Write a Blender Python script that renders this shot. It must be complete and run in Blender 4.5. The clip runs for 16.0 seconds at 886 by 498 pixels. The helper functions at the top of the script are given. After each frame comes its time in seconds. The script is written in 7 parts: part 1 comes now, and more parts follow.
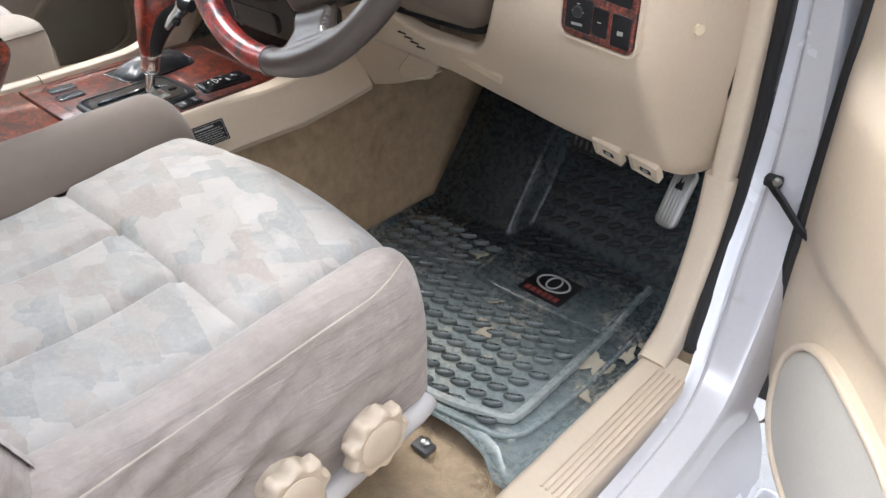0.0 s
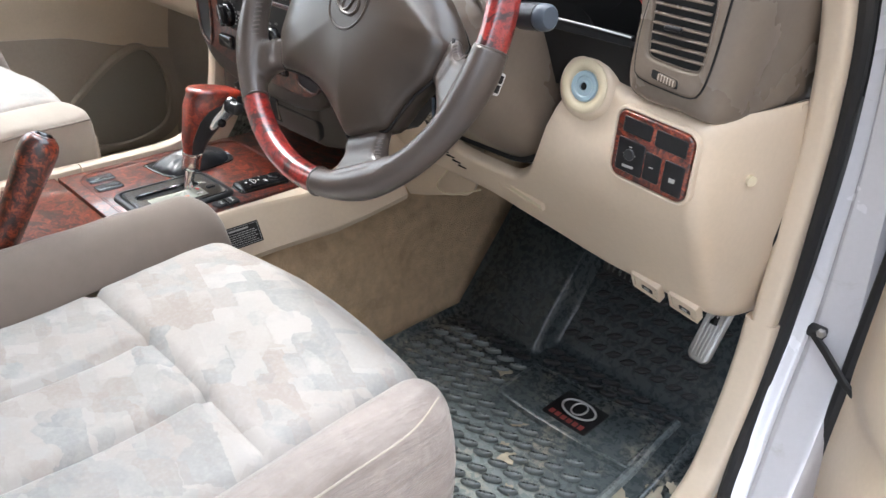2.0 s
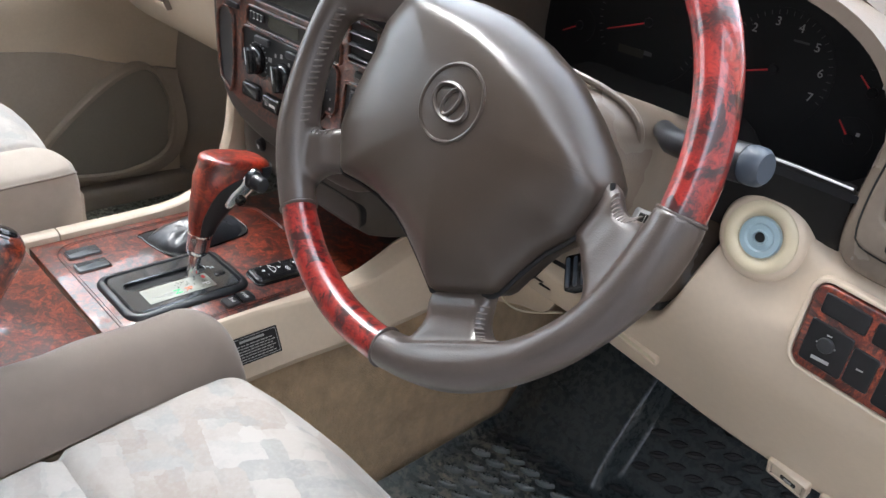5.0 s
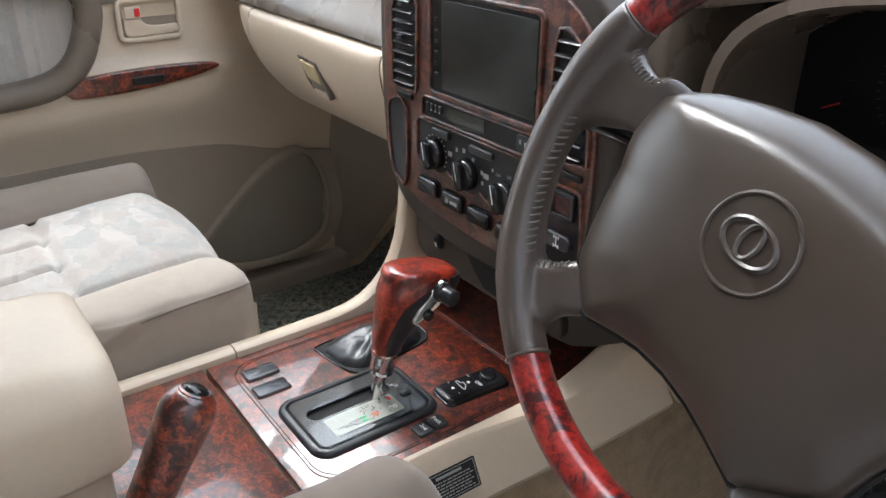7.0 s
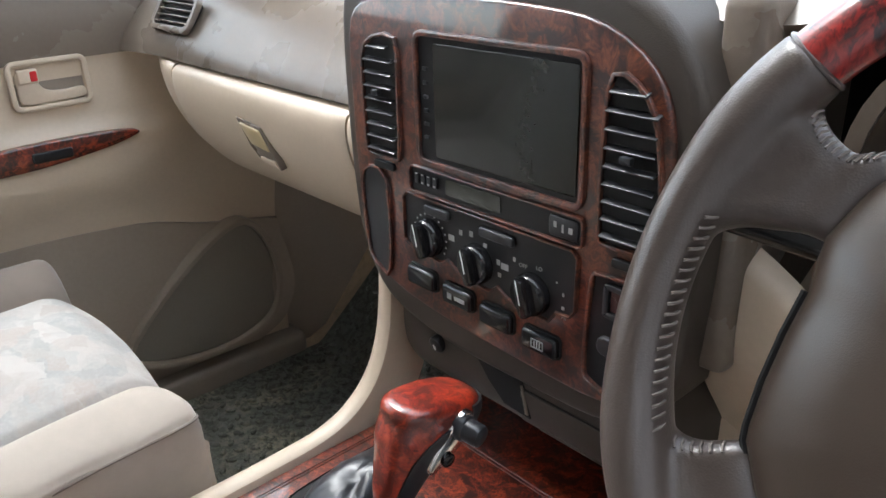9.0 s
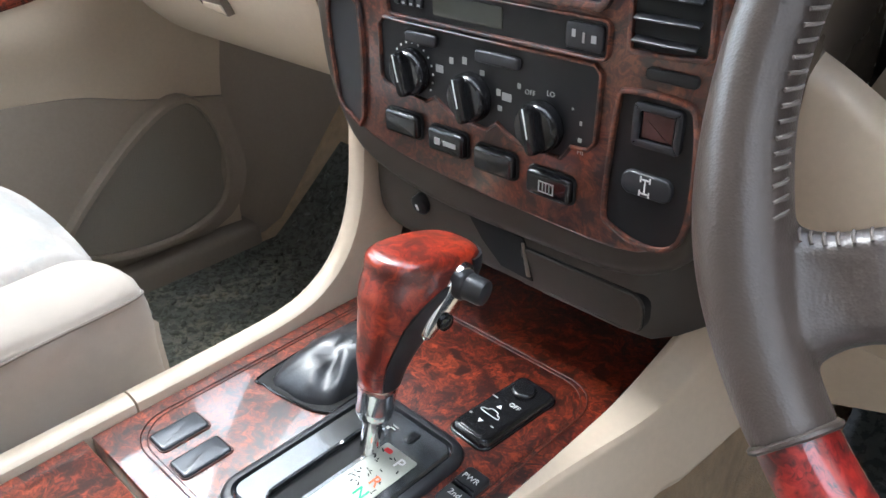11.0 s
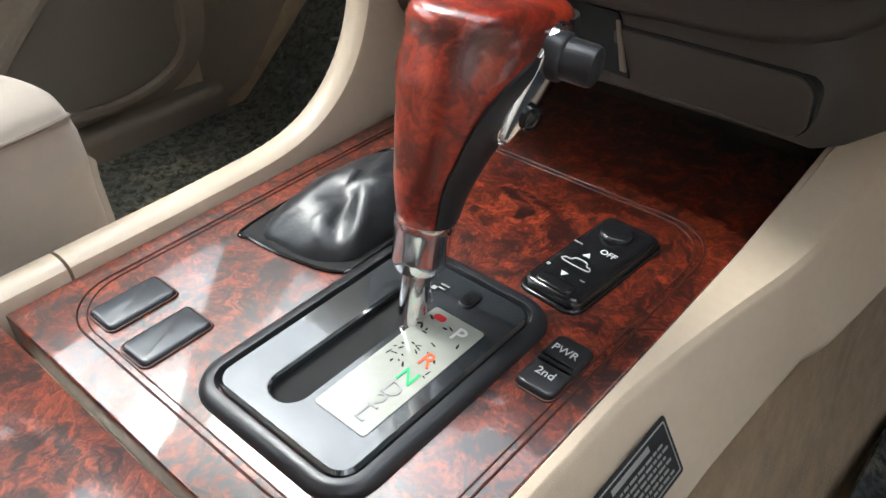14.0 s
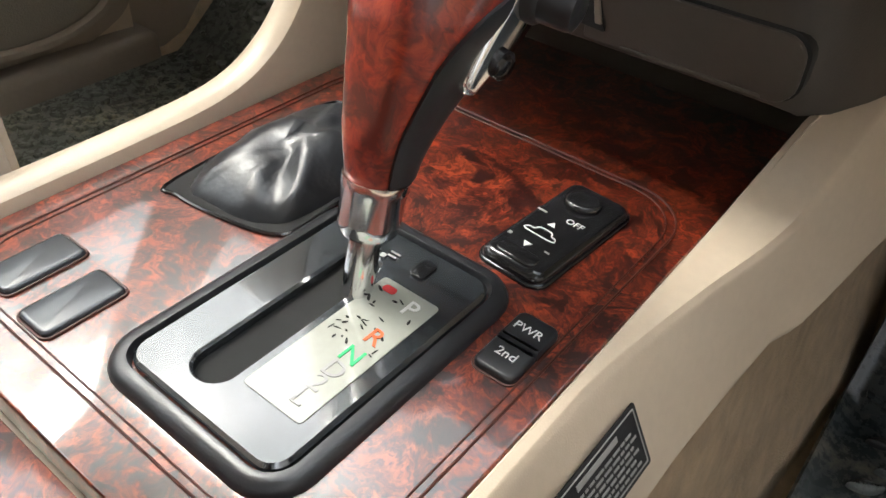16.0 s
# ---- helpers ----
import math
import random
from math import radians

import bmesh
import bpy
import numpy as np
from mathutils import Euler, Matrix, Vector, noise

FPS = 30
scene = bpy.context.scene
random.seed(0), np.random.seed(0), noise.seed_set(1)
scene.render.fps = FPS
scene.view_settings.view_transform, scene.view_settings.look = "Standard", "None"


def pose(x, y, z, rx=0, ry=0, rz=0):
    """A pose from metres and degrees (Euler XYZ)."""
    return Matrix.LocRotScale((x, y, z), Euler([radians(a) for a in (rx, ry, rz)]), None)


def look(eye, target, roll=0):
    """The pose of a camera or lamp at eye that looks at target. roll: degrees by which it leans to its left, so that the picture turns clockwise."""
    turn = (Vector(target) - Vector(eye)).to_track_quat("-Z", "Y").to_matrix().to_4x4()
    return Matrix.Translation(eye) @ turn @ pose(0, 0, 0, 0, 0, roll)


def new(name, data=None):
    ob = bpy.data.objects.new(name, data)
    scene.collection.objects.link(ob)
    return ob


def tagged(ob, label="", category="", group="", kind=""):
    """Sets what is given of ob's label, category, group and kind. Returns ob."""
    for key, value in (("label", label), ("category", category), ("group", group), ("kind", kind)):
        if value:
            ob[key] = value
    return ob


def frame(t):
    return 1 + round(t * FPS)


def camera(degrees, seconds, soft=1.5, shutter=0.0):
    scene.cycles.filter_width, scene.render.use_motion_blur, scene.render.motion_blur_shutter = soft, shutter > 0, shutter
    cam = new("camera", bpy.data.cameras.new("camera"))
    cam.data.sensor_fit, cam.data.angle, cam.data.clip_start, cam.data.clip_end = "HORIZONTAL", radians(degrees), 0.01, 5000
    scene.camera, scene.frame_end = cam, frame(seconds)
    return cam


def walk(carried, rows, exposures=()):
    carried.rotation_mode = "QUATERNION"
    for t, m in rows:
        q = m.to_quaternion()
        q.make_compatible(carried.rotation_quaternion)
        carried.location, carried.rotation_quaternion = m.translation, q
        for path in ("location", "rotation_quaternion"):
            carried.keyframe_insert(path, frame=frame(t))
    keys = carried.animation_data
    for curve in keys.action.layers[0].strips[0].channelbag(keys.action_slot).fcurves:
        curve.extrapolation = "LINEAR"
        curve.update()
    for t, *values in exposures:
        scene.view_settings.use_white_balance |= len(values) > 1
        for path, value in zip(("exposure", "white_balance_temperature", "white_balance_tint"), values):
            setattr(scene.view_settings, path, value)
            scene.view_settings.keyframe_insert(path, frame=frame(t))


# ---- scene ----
cam = camera(59.3, 16.0)
PATH = [
    (0, (1.192, -0.02, 0.827), (0.061, 1.178, -0.307), -0.6),
    (0.5, (1.181, -0.016, 0.832), (0.052, 1.223, -0.259), 0.8),
    (1, (1.177, -0.023, 0.832), (0.028, 1.216, -0.238), 1.4),
    (1.5, (1.174, -0.025, 0.844), (-0.005, 1.213, -0.193), 1.9),
    (2, (1.137, -0.013, 0.863), (-0.088, 1.246, -0.092), 3.0),
    (2.5, (1.065, 0.026, 0.867), (-0.124, 1.33, -0.073), 4.4),
    (3, (0.967, 0.117, 0.874), (-0.092, 1.533, -0.06), 7.1),
    (3.5, (0.916, 0.162, 0.87), (-0.045, 1.624, -0.099), 7.4),
    (4, (0.889, 0.145, 0.88), (-0.111, 1.59, -0.074), 7.4),
    (4.5, (0.87, 0.128, 0.879), (-0.233, 1.514, -0.049), 7.2),
    (5, (0.855, 0.113, 0.872), (-0.352, 1.398, -0.072), 7.7),
    (5.2, (0.858, 0.11, 0.869), (-0.391, 1.347, -0.084), 7.1),
    (7.3, (0.651, 0.141, 0.886), (-0.810, 1.195, 0.018), 0.1),
    (7.5, (0.630, 0.142, 0.882), (-0.832, 1.210, 0.034), 0.1),
    (8, (0.562, 0.170, 0.866), (-0.856, 1.324, 0.057), 0.2),
    (8.2, (0.540, 0.187, 0.871), (-0.867, 1.347, 0.049), -0.7),
    (10.3, (0.4, 0.238, 0.792), (-0.903, 1.531, -0.001), -0.5),
    (10.5, (0.396, 0.242, 0.778), (-0.884, 1.525, -0.067), -0.4),
    (11, (0.391, 0.245, 0.757), (-0.829, 1.48, -0.237), -1.2),
    (11.5, (0.381, 0.247, 0.732), (-0.804, 1.436, -0.355), -2.3),
    (12, (0.37, 0.247, 0.701), (-0.819, 1.396, -0.424), -3.1),
    (12.5, (0.349, 0.257, 0.678), (-0.831, 1.384, -0.478), -3.3),
    (13, (0.322, 0.263, 0.654), (-0.828, 1.385, -0.537), -3.1),
    (13.5, (0.289, 0.28, 0.632), (-0.848, 1.411, -0.563), -2.2),
    (14, (0.257, 0.3, 0.606), (-0.811, 1.486, -0.6), -1.3),
    (14.5, (0.239, 0.315, 0.584), (-0.759, 1.555, -0.627), 0.5),
    (15, (0.231, 0.328, 0.58), (-0.715, 1.572, -0.669), 2.0),
    (15.5, (0.225, 0.328, 0.57), (-0.675, 1.592, -0.692), 4.1),
    (16, (0.23, 0.322, 0.577), (-0.688, 1.569, -0.688), 3.9),
]
walk(cam, [(t, look(eye, target, roll)) for t, eye, target, roll in PATH],
     [(0, 1.93, 6250, 10), (1.5, 2.04, 6250, 10), (2.5, 2.16, 6200, 10), (3.5, 2.17, 6100, 10), (4.5, 1.82, 6150, 10), (5.0, 1.95, 6150, 10), (5.2, 1.95, 6150, 10), (7.3, 1.54, 6150, 9), (7.6, 1.50, 6150, 9), (8.2, 1.40, 6150, 9),
      (10.3, 2.16, 5950, 8), (11.5, 2.22, 5850, 7), (12, 2.04, 5950, 7), (12.5, 1.85, 6100, 6), (13, 1.92, 6200, 5), (14, 1.90, 6300, 6), (16, 1.97, 6750, 7)])

# ---- daylight ----
world = bpy.data.worlds.new("sky")
scene.world = world
world.use_nodes = True
wn = world.node_tree.nodes
sky = wn.new("ShaderNodeTexSky")
sky.sky_type, sky.sun_disc = "NISHITA", False
sky.sun_elevation, sky.sun_rotation = radians(56), radians(270)
sky.air_density, sky.dust_density, sky.ozone_density = 1.0, 3.0, 1.0
wn["Background"].inputs[1].default_value = 0.12
cloud = wn.new("ShaderNodeHueSaturation")
cloud.inputs["Saturation"].default_value, cloud.inputs["Value"].default_value = 0.78, 5.0
world.node_tree.links.new(sky.outputs[0], cloud.inputs["Color"])
# broken cloud
where = wn.new("ShaderNodeTexCoord")
puff = wn.new("ShaderNodeTexNoise")
puff.inputs["Scale"].default_value, puff.inputs["Detail"].default_value, puff.inputs["Roughness"].default_value = 5.0, 6.0, 0.62
world.node_tree.links.new(where.outputs["Generated"], puff.inputs["Vector"])
cover = wn.new("ShaderNodeValToRGB")
cover.color_ramp.elements[0].position, cover.color_ramp.elements[0].color = 0.34, (0.55, 0.55, 0.55, 1)
cover.color_ramp.elements[1].position, cover.color_ramp.elements[1].color = 0.58, (1.0, 1.0, 1.0, 1)
world.node_tree.links.new(puff.outputs[0], cover.inputs[0])
broken = wn.new("ShaderNodeMix")
broken.data_type = "RGBA"
broken.inputs[7].default_value = (9.0, 9.3, 9.8, 1)
world.node_tree.links.new(cover.outputs[0], broken.inputs[0])
world.node_tree.links.new(cloud.outputs[0], broken.inputs[6])
world.node_tree.links.new(broken.outputs[2], wn["Background"].inputs[0])
sun_data = bpy.data.lights.new("sun", "SUN")
sun_data.energy, sun_data.angle, sun_data.color = 0.85, radians(24), (1.0, 0.98, 0.95)
sun = new("sun", sun_data)
sun.matrix_world = look((-3.3, 0.4, 4.9), (0, 0.4, 0))
scene.view_settings.exposure = 1.1

# ---- materials ----
def nodes_of(name):
    m = bpy.data.materials.new(name)
    m.use_nodes = True
    nt = m.node_tree
    return m, nt, nt.nodes["Principled BSDF"]


def noise_tex(nt, scale, detail=4.0, rough=0.55, distort=0.0, vec=None):
    n = nt.nodes.new("ShaderNodeTexNoise")
    n.inputs["Scale"].default_value, n.inputs["Detail"].default_value = scale, detail
    n.inputs["Roughness"].default_value, n.inputs["Distortion"].default_value = rough, distort
    if vec is None:
        tc = nt.nodes.new("ShaderNodeTexCoord")
        vec = tc.outputs["Object"]
    nt.links.new(vec, n.inputs["Vector"])
    return n


def ramp(nt, fac, stops):
    r = nt.nodes.new("ShaderNodeValToRGB")
    el = r.color_ramp.elements
    while len(el) < len(stops):
        el.new(0.5)
    for e, (p, c) in zip(el, stops):
        e.position, e.color = p, (*c, 1)
    nt.links.new(fac, r.inputs[0])
    return r.outputs[0]


def mix(nt, fac, a, b, kind="MIX"):
    n = nt.nodes.new("ShaderNodeMix")
    n.data_type, n.blend_type = "RGBA", kind
    for sock, v in ((n.inputs[0], fac), (n.inputs[6], a), (n.inputs[7], b)):
        if isinstance(v, (int, float)):
            sock.default_value = v
        elif isinstance(v, tuple):
            sock.default_value = (*v, 1)
        else:
            nt.links.new(v, sock)
    return n.outputs[2]


def bump(nt, bsdf, height, strength, dist, chain=None):
    b = nt.nodes.new("ShaderNodeBump")
    b.inputs["Strength"].default_value, b.inputs["Distance"].default_value = strength, dist
    nt.links.new(height, b.inputs["Height"])
    if chain is not None:
        nt.links.new(chain, b.inputs["Normal"])
    nt.links.new(b.outputs[0], bsdf.inputs["Normal"])
    return b.outputs[0]


def shade(c, k):
    return tuple(min(1.0, v * k) for v in c)


def plastic(name, col, rough=0.45, grain=900.0, grain_amt=0.15, vary=0.10, dirt=None, coat=0.0, metal=0.0, spec=0.5):
    """Moulded plastic, leather or paint: faint two-scale tone, leather grain and uneven gloss."""
    m, nt, b = nodes_of(name)
    big, fine = noise_tex(nt, 7, 5), noise_tex(nt, 160, 3)
    c = ramp(nt, big.outputs[0], [(0.3, shade(col, 1 - vary)), (0.7, shade(col, 1 + vary * 0.6))])
    c = mix(nt, 0.5, c, ramp(nt, fine.outputs[0], [(0.35, shade(col, 1 - vary * 0.7)), (0.65, shade(col, 1 + vary * 0.4))]))
    if dirt:
        d = noise_tex(nt, 18, 6, 0.7, 0.6)
        c = mix(nt, ramp(nt, d.outputs[0], [(0.6, (0, 0, 0)), (0.78, (0.6, 0.6, 0.6))]), c, dirt)
    nt.links.new(c, b.inputs["Base Color"])
    r = ramp(nt, big.outputs[0], [(0.3, (max(0.02, rough - 0.06),) * 3), (0.7, (rough + 0.06,) * 3)])
    nt.links.new(r, b.inputs["Roughness"])
    b.inputs["Metallic"].default_value = metal
    b.inputs["Specular IOR Level"].default_value = spec
    b.inputs["Coat Weight"].default_value = coat
    b.inputs["Coat Roughness"].default_value = 0.05 if rough < 0.3 else 0.22
    if grain_amt:
        v = nt.nodes.new("ShaderNodeTexVoronoi")
        tc = nt.nodes.new("ShaderNodeTexCoord")
        v.inputs["Scale"].default_value = grain
        nt.links.new(tc.outputs["Object"], v.inputs["Vector"])
        bump(nt, b, v.outputs[0], grain_amt, 0.0006)
    return m


def burl(name, dark, mid, light, scale=1.0, rough=0.13):
    """Lacquered burl veneer: swirling figure with dark eyes under a clear coat."""
    m, nt, b = nodes_of(name)
    warp = noise_tex(nt, 22 * scale, 4, 0.6, 0.8)
    tc = nt.nodes.new("ShaderNodeTexCoord")
    add = nt.nodes.new("ShaderNodeVectorMath")
    add.operation = "MULTIPLY_ADD"
    nt.links.new(warp.outputs["Color"], add.inputs[0])
    add.inputs[1].default_value = (0.045, 0.045, 0.045)
    nt.links.new(tc.outputs["Object"], add.inputs[2])
    fig = noise_tex(nt, 95 * scale, 7, 0.68, 1.4, add.outputs[0])
    blot = noise_tex(nt, 50 * scale, 4, 0.6, 0.5, add.outputs[0])
    c = ramp(nt, fig.outputs[0], [(0.30, dark), (0.47, mid), (0.66, light)])
    c = mix(nt, ramp(nt, blot.outputs[0], [(0.40, (0.92, 0.92, 0.92)), (0.55, (0, 0, 0))]), c, dark)
    vor = nt.nodes.new("ShaderNodeTexVoronoi")
    vor.inputs["Scale"].default_value = 60 * scale
    nt.links.new(add.outputs[0], vor.inputs["Vector"])
    c = mix(nt, ramp(nt, vor.outputs[0], [(0.05, (0.6, 0.6, 0.6)), (0.2, (0, 0, 0))]), c, dark)
    nt.links.new(c, b.inputs["Base Color"])
    b.inputs["Roughness"].default_value = 0.35
    b.inputs["Coat Weight"].default_value, b.inputs["Coat Roughness"].default_value = 1.0, rough
    b.inputs["Coat IOR"].default_value = 1.52
    wave = noise_tex(nt, 14, 2)
    wb = nt.nodes.new("ShaderNodeBump")
    wb.inputs["Strength"].default_value, wb.inputs["Distance"].default_value = 0.05, 0.004
    nt.links.new(wave.outputs[0], wb.inputs["Height"])
    nt.links.new(wb.outputs[0], b.inputs["Coat Normal"])
    return m


def cloth(name, col, sheen=0.4, vary=0.12, stain=None, creased=False, pile=False):
    m, nt, b = nodes_of(name)
    big, mid_n, fine = noise_tex(nt, 5, 5, 0.6), noise_tex(nt, 45, 5, 0.65), noise_tex(nt, 1400, 2)
    c = ramp(nt, big.outputs[0], [(0.3, shade(col, 1 - vary)), (0.72, shade(col, 1 + vary * 0.5))])
    c = mix(nt, 0.5, c, ramp(nt, mid_n.outputs[0], [(0.3, shade(col, 1 - vary * 1.3)), (0.7, shade(col, 1 + vary * 0.7))]))
    if stain:
        st = noise_tex(nt, 9, 6, 0.7, 1.0)
        c = mix(nt, ramp(nt, st.outputs[0], [(0.52, (0, 0, 0)), (0.75, (0.55, 0.55, 0.55))]), c, stain)
    nt.links.new(c, b.inputs["Base Color"])
    b.inputs["Roughness"].default_value = 0.92
    b.inputs["Sheen Weight"].default_value = sheen
    b.inputs["Specular IOR Level"].default_value = 0.2
    chain = bump(nt, b, fine.outputs[0], 0.35, 0.0012)
    if pile:
        tuft = noise_tex(nt, 330, 4, 0.7)
        bump(nt, b, tuft.outputs[0], 0.8, 0.006, chain)
    if creased:
        tc, along = nt.nodes.new("ShaderNodeTexCoord"), nt.nodes.new("ShaderNodeMapping")
        along.inputs["Rotation"].default_value = (radians(-14), 0, 0)
        along.inputs["Scale"].default_value = (8, 3.2, 30)
        nt.links.new(tc.outputs["Object"], along.inputs[0])
        fold = noise_tex(nt, 1.0, 5, 0.6, 0.5, along.outputs[0])
        # streaks darkened in the colour along folds: crease shade together with dirt
        worn = ramp(nt, fold.outputs[0], [(0.50, (0, 0, 0)), (0.68, (0.62, 0.62, 0.62))])
        nt.links.new(mix(nt, worn, c, shade(stain, 0.85)), b.inputs["Base Color"])
        bump(nt, b, fold.outputs[0], 0.7, 0.012, chain)
    return m


def collage(name):
    """Pale seat fabric with a woven collage of soft, brushed rectangles."""
    m, nt, b = nodes_of(name)
    tc = nt.nodes.new("ShaderNodeTexCoord")
    warp = noise_tex(nt, 130, 4, 0.7)
    add = nt.nodes.new("ShaderNodeVectorMath")
    add.operation = "MULTIPLY_ADD"
    nt.links.new(warp.outputs["Color"], add.inputs[0])
    add.inputs[1].default_value = (0.008, 0.008, 0.0)
    nt.links.new(tc.outputs["Object"], add.inputs[2])
    rot = nt.nodes.new("ShaderNodeMapping")
    rot.inputs["Rotation"].default_value = (0, 0, radians(24))
    rot.inputs["Scale"].default_value = (1.0, 1.7, 0.05)
    nt.links.new(add.outputs[0], rot.inputs[0])
    cells = []
    for sc, off in ((17, 0.0), (31, 5.0)):
        v = nt.nodes.new("ShaderNodeTexVoronoi")
        v.distance = "CHEBYCHEV"
        v.inputs["Scale"].default_value = sc
        nt.links.new(rot.outputs[0], v.inputs["Vector"])
        cells.append(v)
    tones = [(0.0, (0.41, 0.375, 0.33)), (0.22, (0.30, 0.305, 0.295)), (0.42, (0.47, 0.44, 0.40)), (0.6, (0.36, 0.305, 0.265)), (0.8, (0.50, 0.475, 0.44)), (1.0, (0.30, 0.305, 0.30))]
    a = ramp(nt, cells[0].outputs["Color"], tones)
    bb = ramp(nt, cells[1].outputs["Color"], [(p, c) for (p, _), (_, c) in zip(tones, tones[::-1])])
    blot = noise_tex(nt, 20, 5, 0.7)
    c = mix(nt, ramp(nt, blot.outputs[0], [(0.42, (0.1, 0.1, 0.1)), (0.6, (0.75, 0.75, 0.75))]), a, bb)
    brush = noise_tex(nt, 220, 3)
    c = mix(nt, ramp(nt, brush.outputs[0], [(0.45, (0, 0, 0)), (0.75, (0.35, 0.35, 0.35))]), c, (0.49, 0.465, 0.43))
    big = noise_tex(nt, 4, 5)
    c = mix(nt, 0.08, c, (0.385, 0.372, 0.35))
    c = mix(nt, ramp(nt, big.outputs[0], [(0.5, (0, 0, 0)), (0.8, (0.3, 0.3, 0.3))]), c, (0.40, 0.35, 0.30))
    nt.links.new(c, b.inputs["Base Color"])
    b.inputs["Roughness"].default_value = 0.95
    b.inputs["Sheen Weight"].default_value = 0.3
    b.inputs["Specular IOR Level"].default_value = 0.15
    fine = noise_tex(nt, 1300, 2)
    bump(nt, b, fine.outputs[0], 0.3, 0.001)
    return m


def dusty_rubber(name, col, dust, lit_film_col=(0.32, 0.34, 0.315), lit_film_lo=0.36, lit_film_hi=0.84):
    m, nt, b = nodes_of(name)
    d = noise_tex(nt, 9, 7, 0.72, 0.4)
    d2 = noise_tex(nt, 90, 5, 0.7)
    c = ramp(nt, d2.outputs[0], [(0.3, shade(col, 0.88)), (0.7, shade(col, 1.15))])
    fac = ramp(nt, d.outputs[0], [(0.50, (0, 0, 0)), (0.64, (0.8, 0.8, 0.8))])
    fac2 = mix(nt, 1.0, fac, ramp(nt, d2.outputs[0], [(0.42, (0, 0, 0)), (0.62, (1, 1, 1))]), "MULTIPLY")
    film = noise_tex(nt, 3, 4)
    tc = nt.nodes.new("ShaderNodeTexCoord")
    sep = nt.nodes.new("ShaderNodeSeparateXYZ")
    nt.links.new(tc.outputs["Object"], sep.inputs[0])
    # pale film fades along y: dust plus the near end's brightness painted in
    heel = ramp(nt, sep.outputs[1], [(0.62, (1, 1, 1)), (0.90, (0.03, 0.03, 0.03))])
    f2 = mix(nt, 1.0, ramp(nt, film.outputs[0], [(0.30, (lit_film_lo,) * 3), (0.72, (lit_film_hi,) * 3)]), heel, "MULTIPLY")
    c = mix(nt, f2, c, lit_film_col)
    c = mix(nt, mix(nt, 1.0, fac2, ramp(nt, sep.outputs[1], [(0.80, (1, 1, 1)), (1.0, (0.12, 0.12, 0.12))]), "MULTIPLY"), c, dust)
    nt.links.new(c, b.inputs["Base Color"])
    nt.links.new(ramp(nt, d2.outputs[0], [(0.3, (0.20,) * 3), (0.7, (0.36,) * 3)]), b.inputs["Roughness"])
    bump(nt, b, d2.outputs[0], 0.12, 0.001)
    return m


def metal(name, col, rough):
    m, nt, b = nodes_of(name)
    n = noise_tex(nt, 40, 4)
    nt.links.new(ramp(nt, n.outputs[0], [(0.3, shade(col, 0.9)), (0.7, col)]), b.inputs["Base Color"])
    nt.links.new(ramp(nt, n.outputs[0], [(0.3, (rough,) * 3), (0.7, (rough + 0.1,) * 3)]), b.inputs["Roughness"])
    b.inputs["Metallic"].default_value = 1.0
    return m


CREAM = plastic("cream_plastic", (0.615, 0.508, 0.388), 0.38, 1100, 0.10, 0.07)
CREAM_OLD = plastic("yellowed_cream_plastic", (0.62, 0.54, 0.38), 0.38, 1100, 0.05, 0.06)
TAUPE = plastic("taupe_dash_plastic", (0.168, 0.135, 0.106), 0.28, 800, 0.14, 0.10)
# same dash taupe with the low stack's shade put into the colour
TAUPE_SHADED = plastic("shaded_taupe_plastic", (0.046, 0.036, 0.028), 0.46, 800, 0.18, 0.10)
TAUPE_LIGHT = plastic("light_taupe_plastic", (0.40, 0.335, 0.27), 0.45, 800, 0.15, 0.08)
# door cream darkened in the colour for the shade below the armrest
BEIGE_SHADED = plastic("shaded_beige_plastic", (0.36, 0.30, 0.24), 0.42, 700, 0.15, 0.10)
GATEBLACK = plastic("scuffed_gate_black", (0.022, 0.026, 0.030), 0.17, 900, 0.0, 0.25, spec=1.0, coat=1.0)
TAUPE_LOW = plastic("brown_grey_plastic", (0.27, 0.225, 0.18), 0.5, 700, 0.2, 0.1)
LEATHER = plastic("taupe_leather", (0.062, 0.047, 0.040), 0.33, 900, 0.18, 0.08, spec=0.8)
PAD = plastic("taupe_hub_leatherette", (0.042, 0.030, 0.022), 0.33, 1300, 0.10, 0.05, spec=0.55, coat=0.25)
BLACK = plastic("black_plastic", (0.012, 0.012, 0.013), 0.34, 900, 0.06, 0.2, spec=0.3)
GLOSSBLACK = plastic("gloss_black_plastic", (0.010, 0.010, 0.011), 0.12, 900, 0.0, 0.2, spec=0.5)
SATINBLACK = plastic("satin_black_plastic", (0.020, 0.021, 0.024), 0.34, 900, 0.05, 0.2)
# near-black for gaps and openings, with their shade put into the colour
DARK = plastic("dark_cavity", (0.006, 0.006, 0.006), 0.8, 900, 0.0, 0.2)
DIALBLACK = plastic("dial_face_black", (0.010, 0.010, 0.011), 0.55, 900, 0.02, 0.1, spec=0.2)
DIMINK = plastic("dim_grey_print", (0.055, 0.055, 0.056), 0.6, 900, 0.0, 0.1)
RUBBERSEAL = plastic("black_rubber", (0.012, 0.012, 0.013), 0.6, 500, 0.1, 0.25)
STALKGREY = plastic("blue_grey_plastic", (0.060, 0.075, 0.095), 0.35, 900, 0.05, 0.1)
BUTTONGREY = plastic("satin_grey_button", (0.045, 0.05, 0.058), 0.22, 900, 0.0, 0.2, coat=0.3)
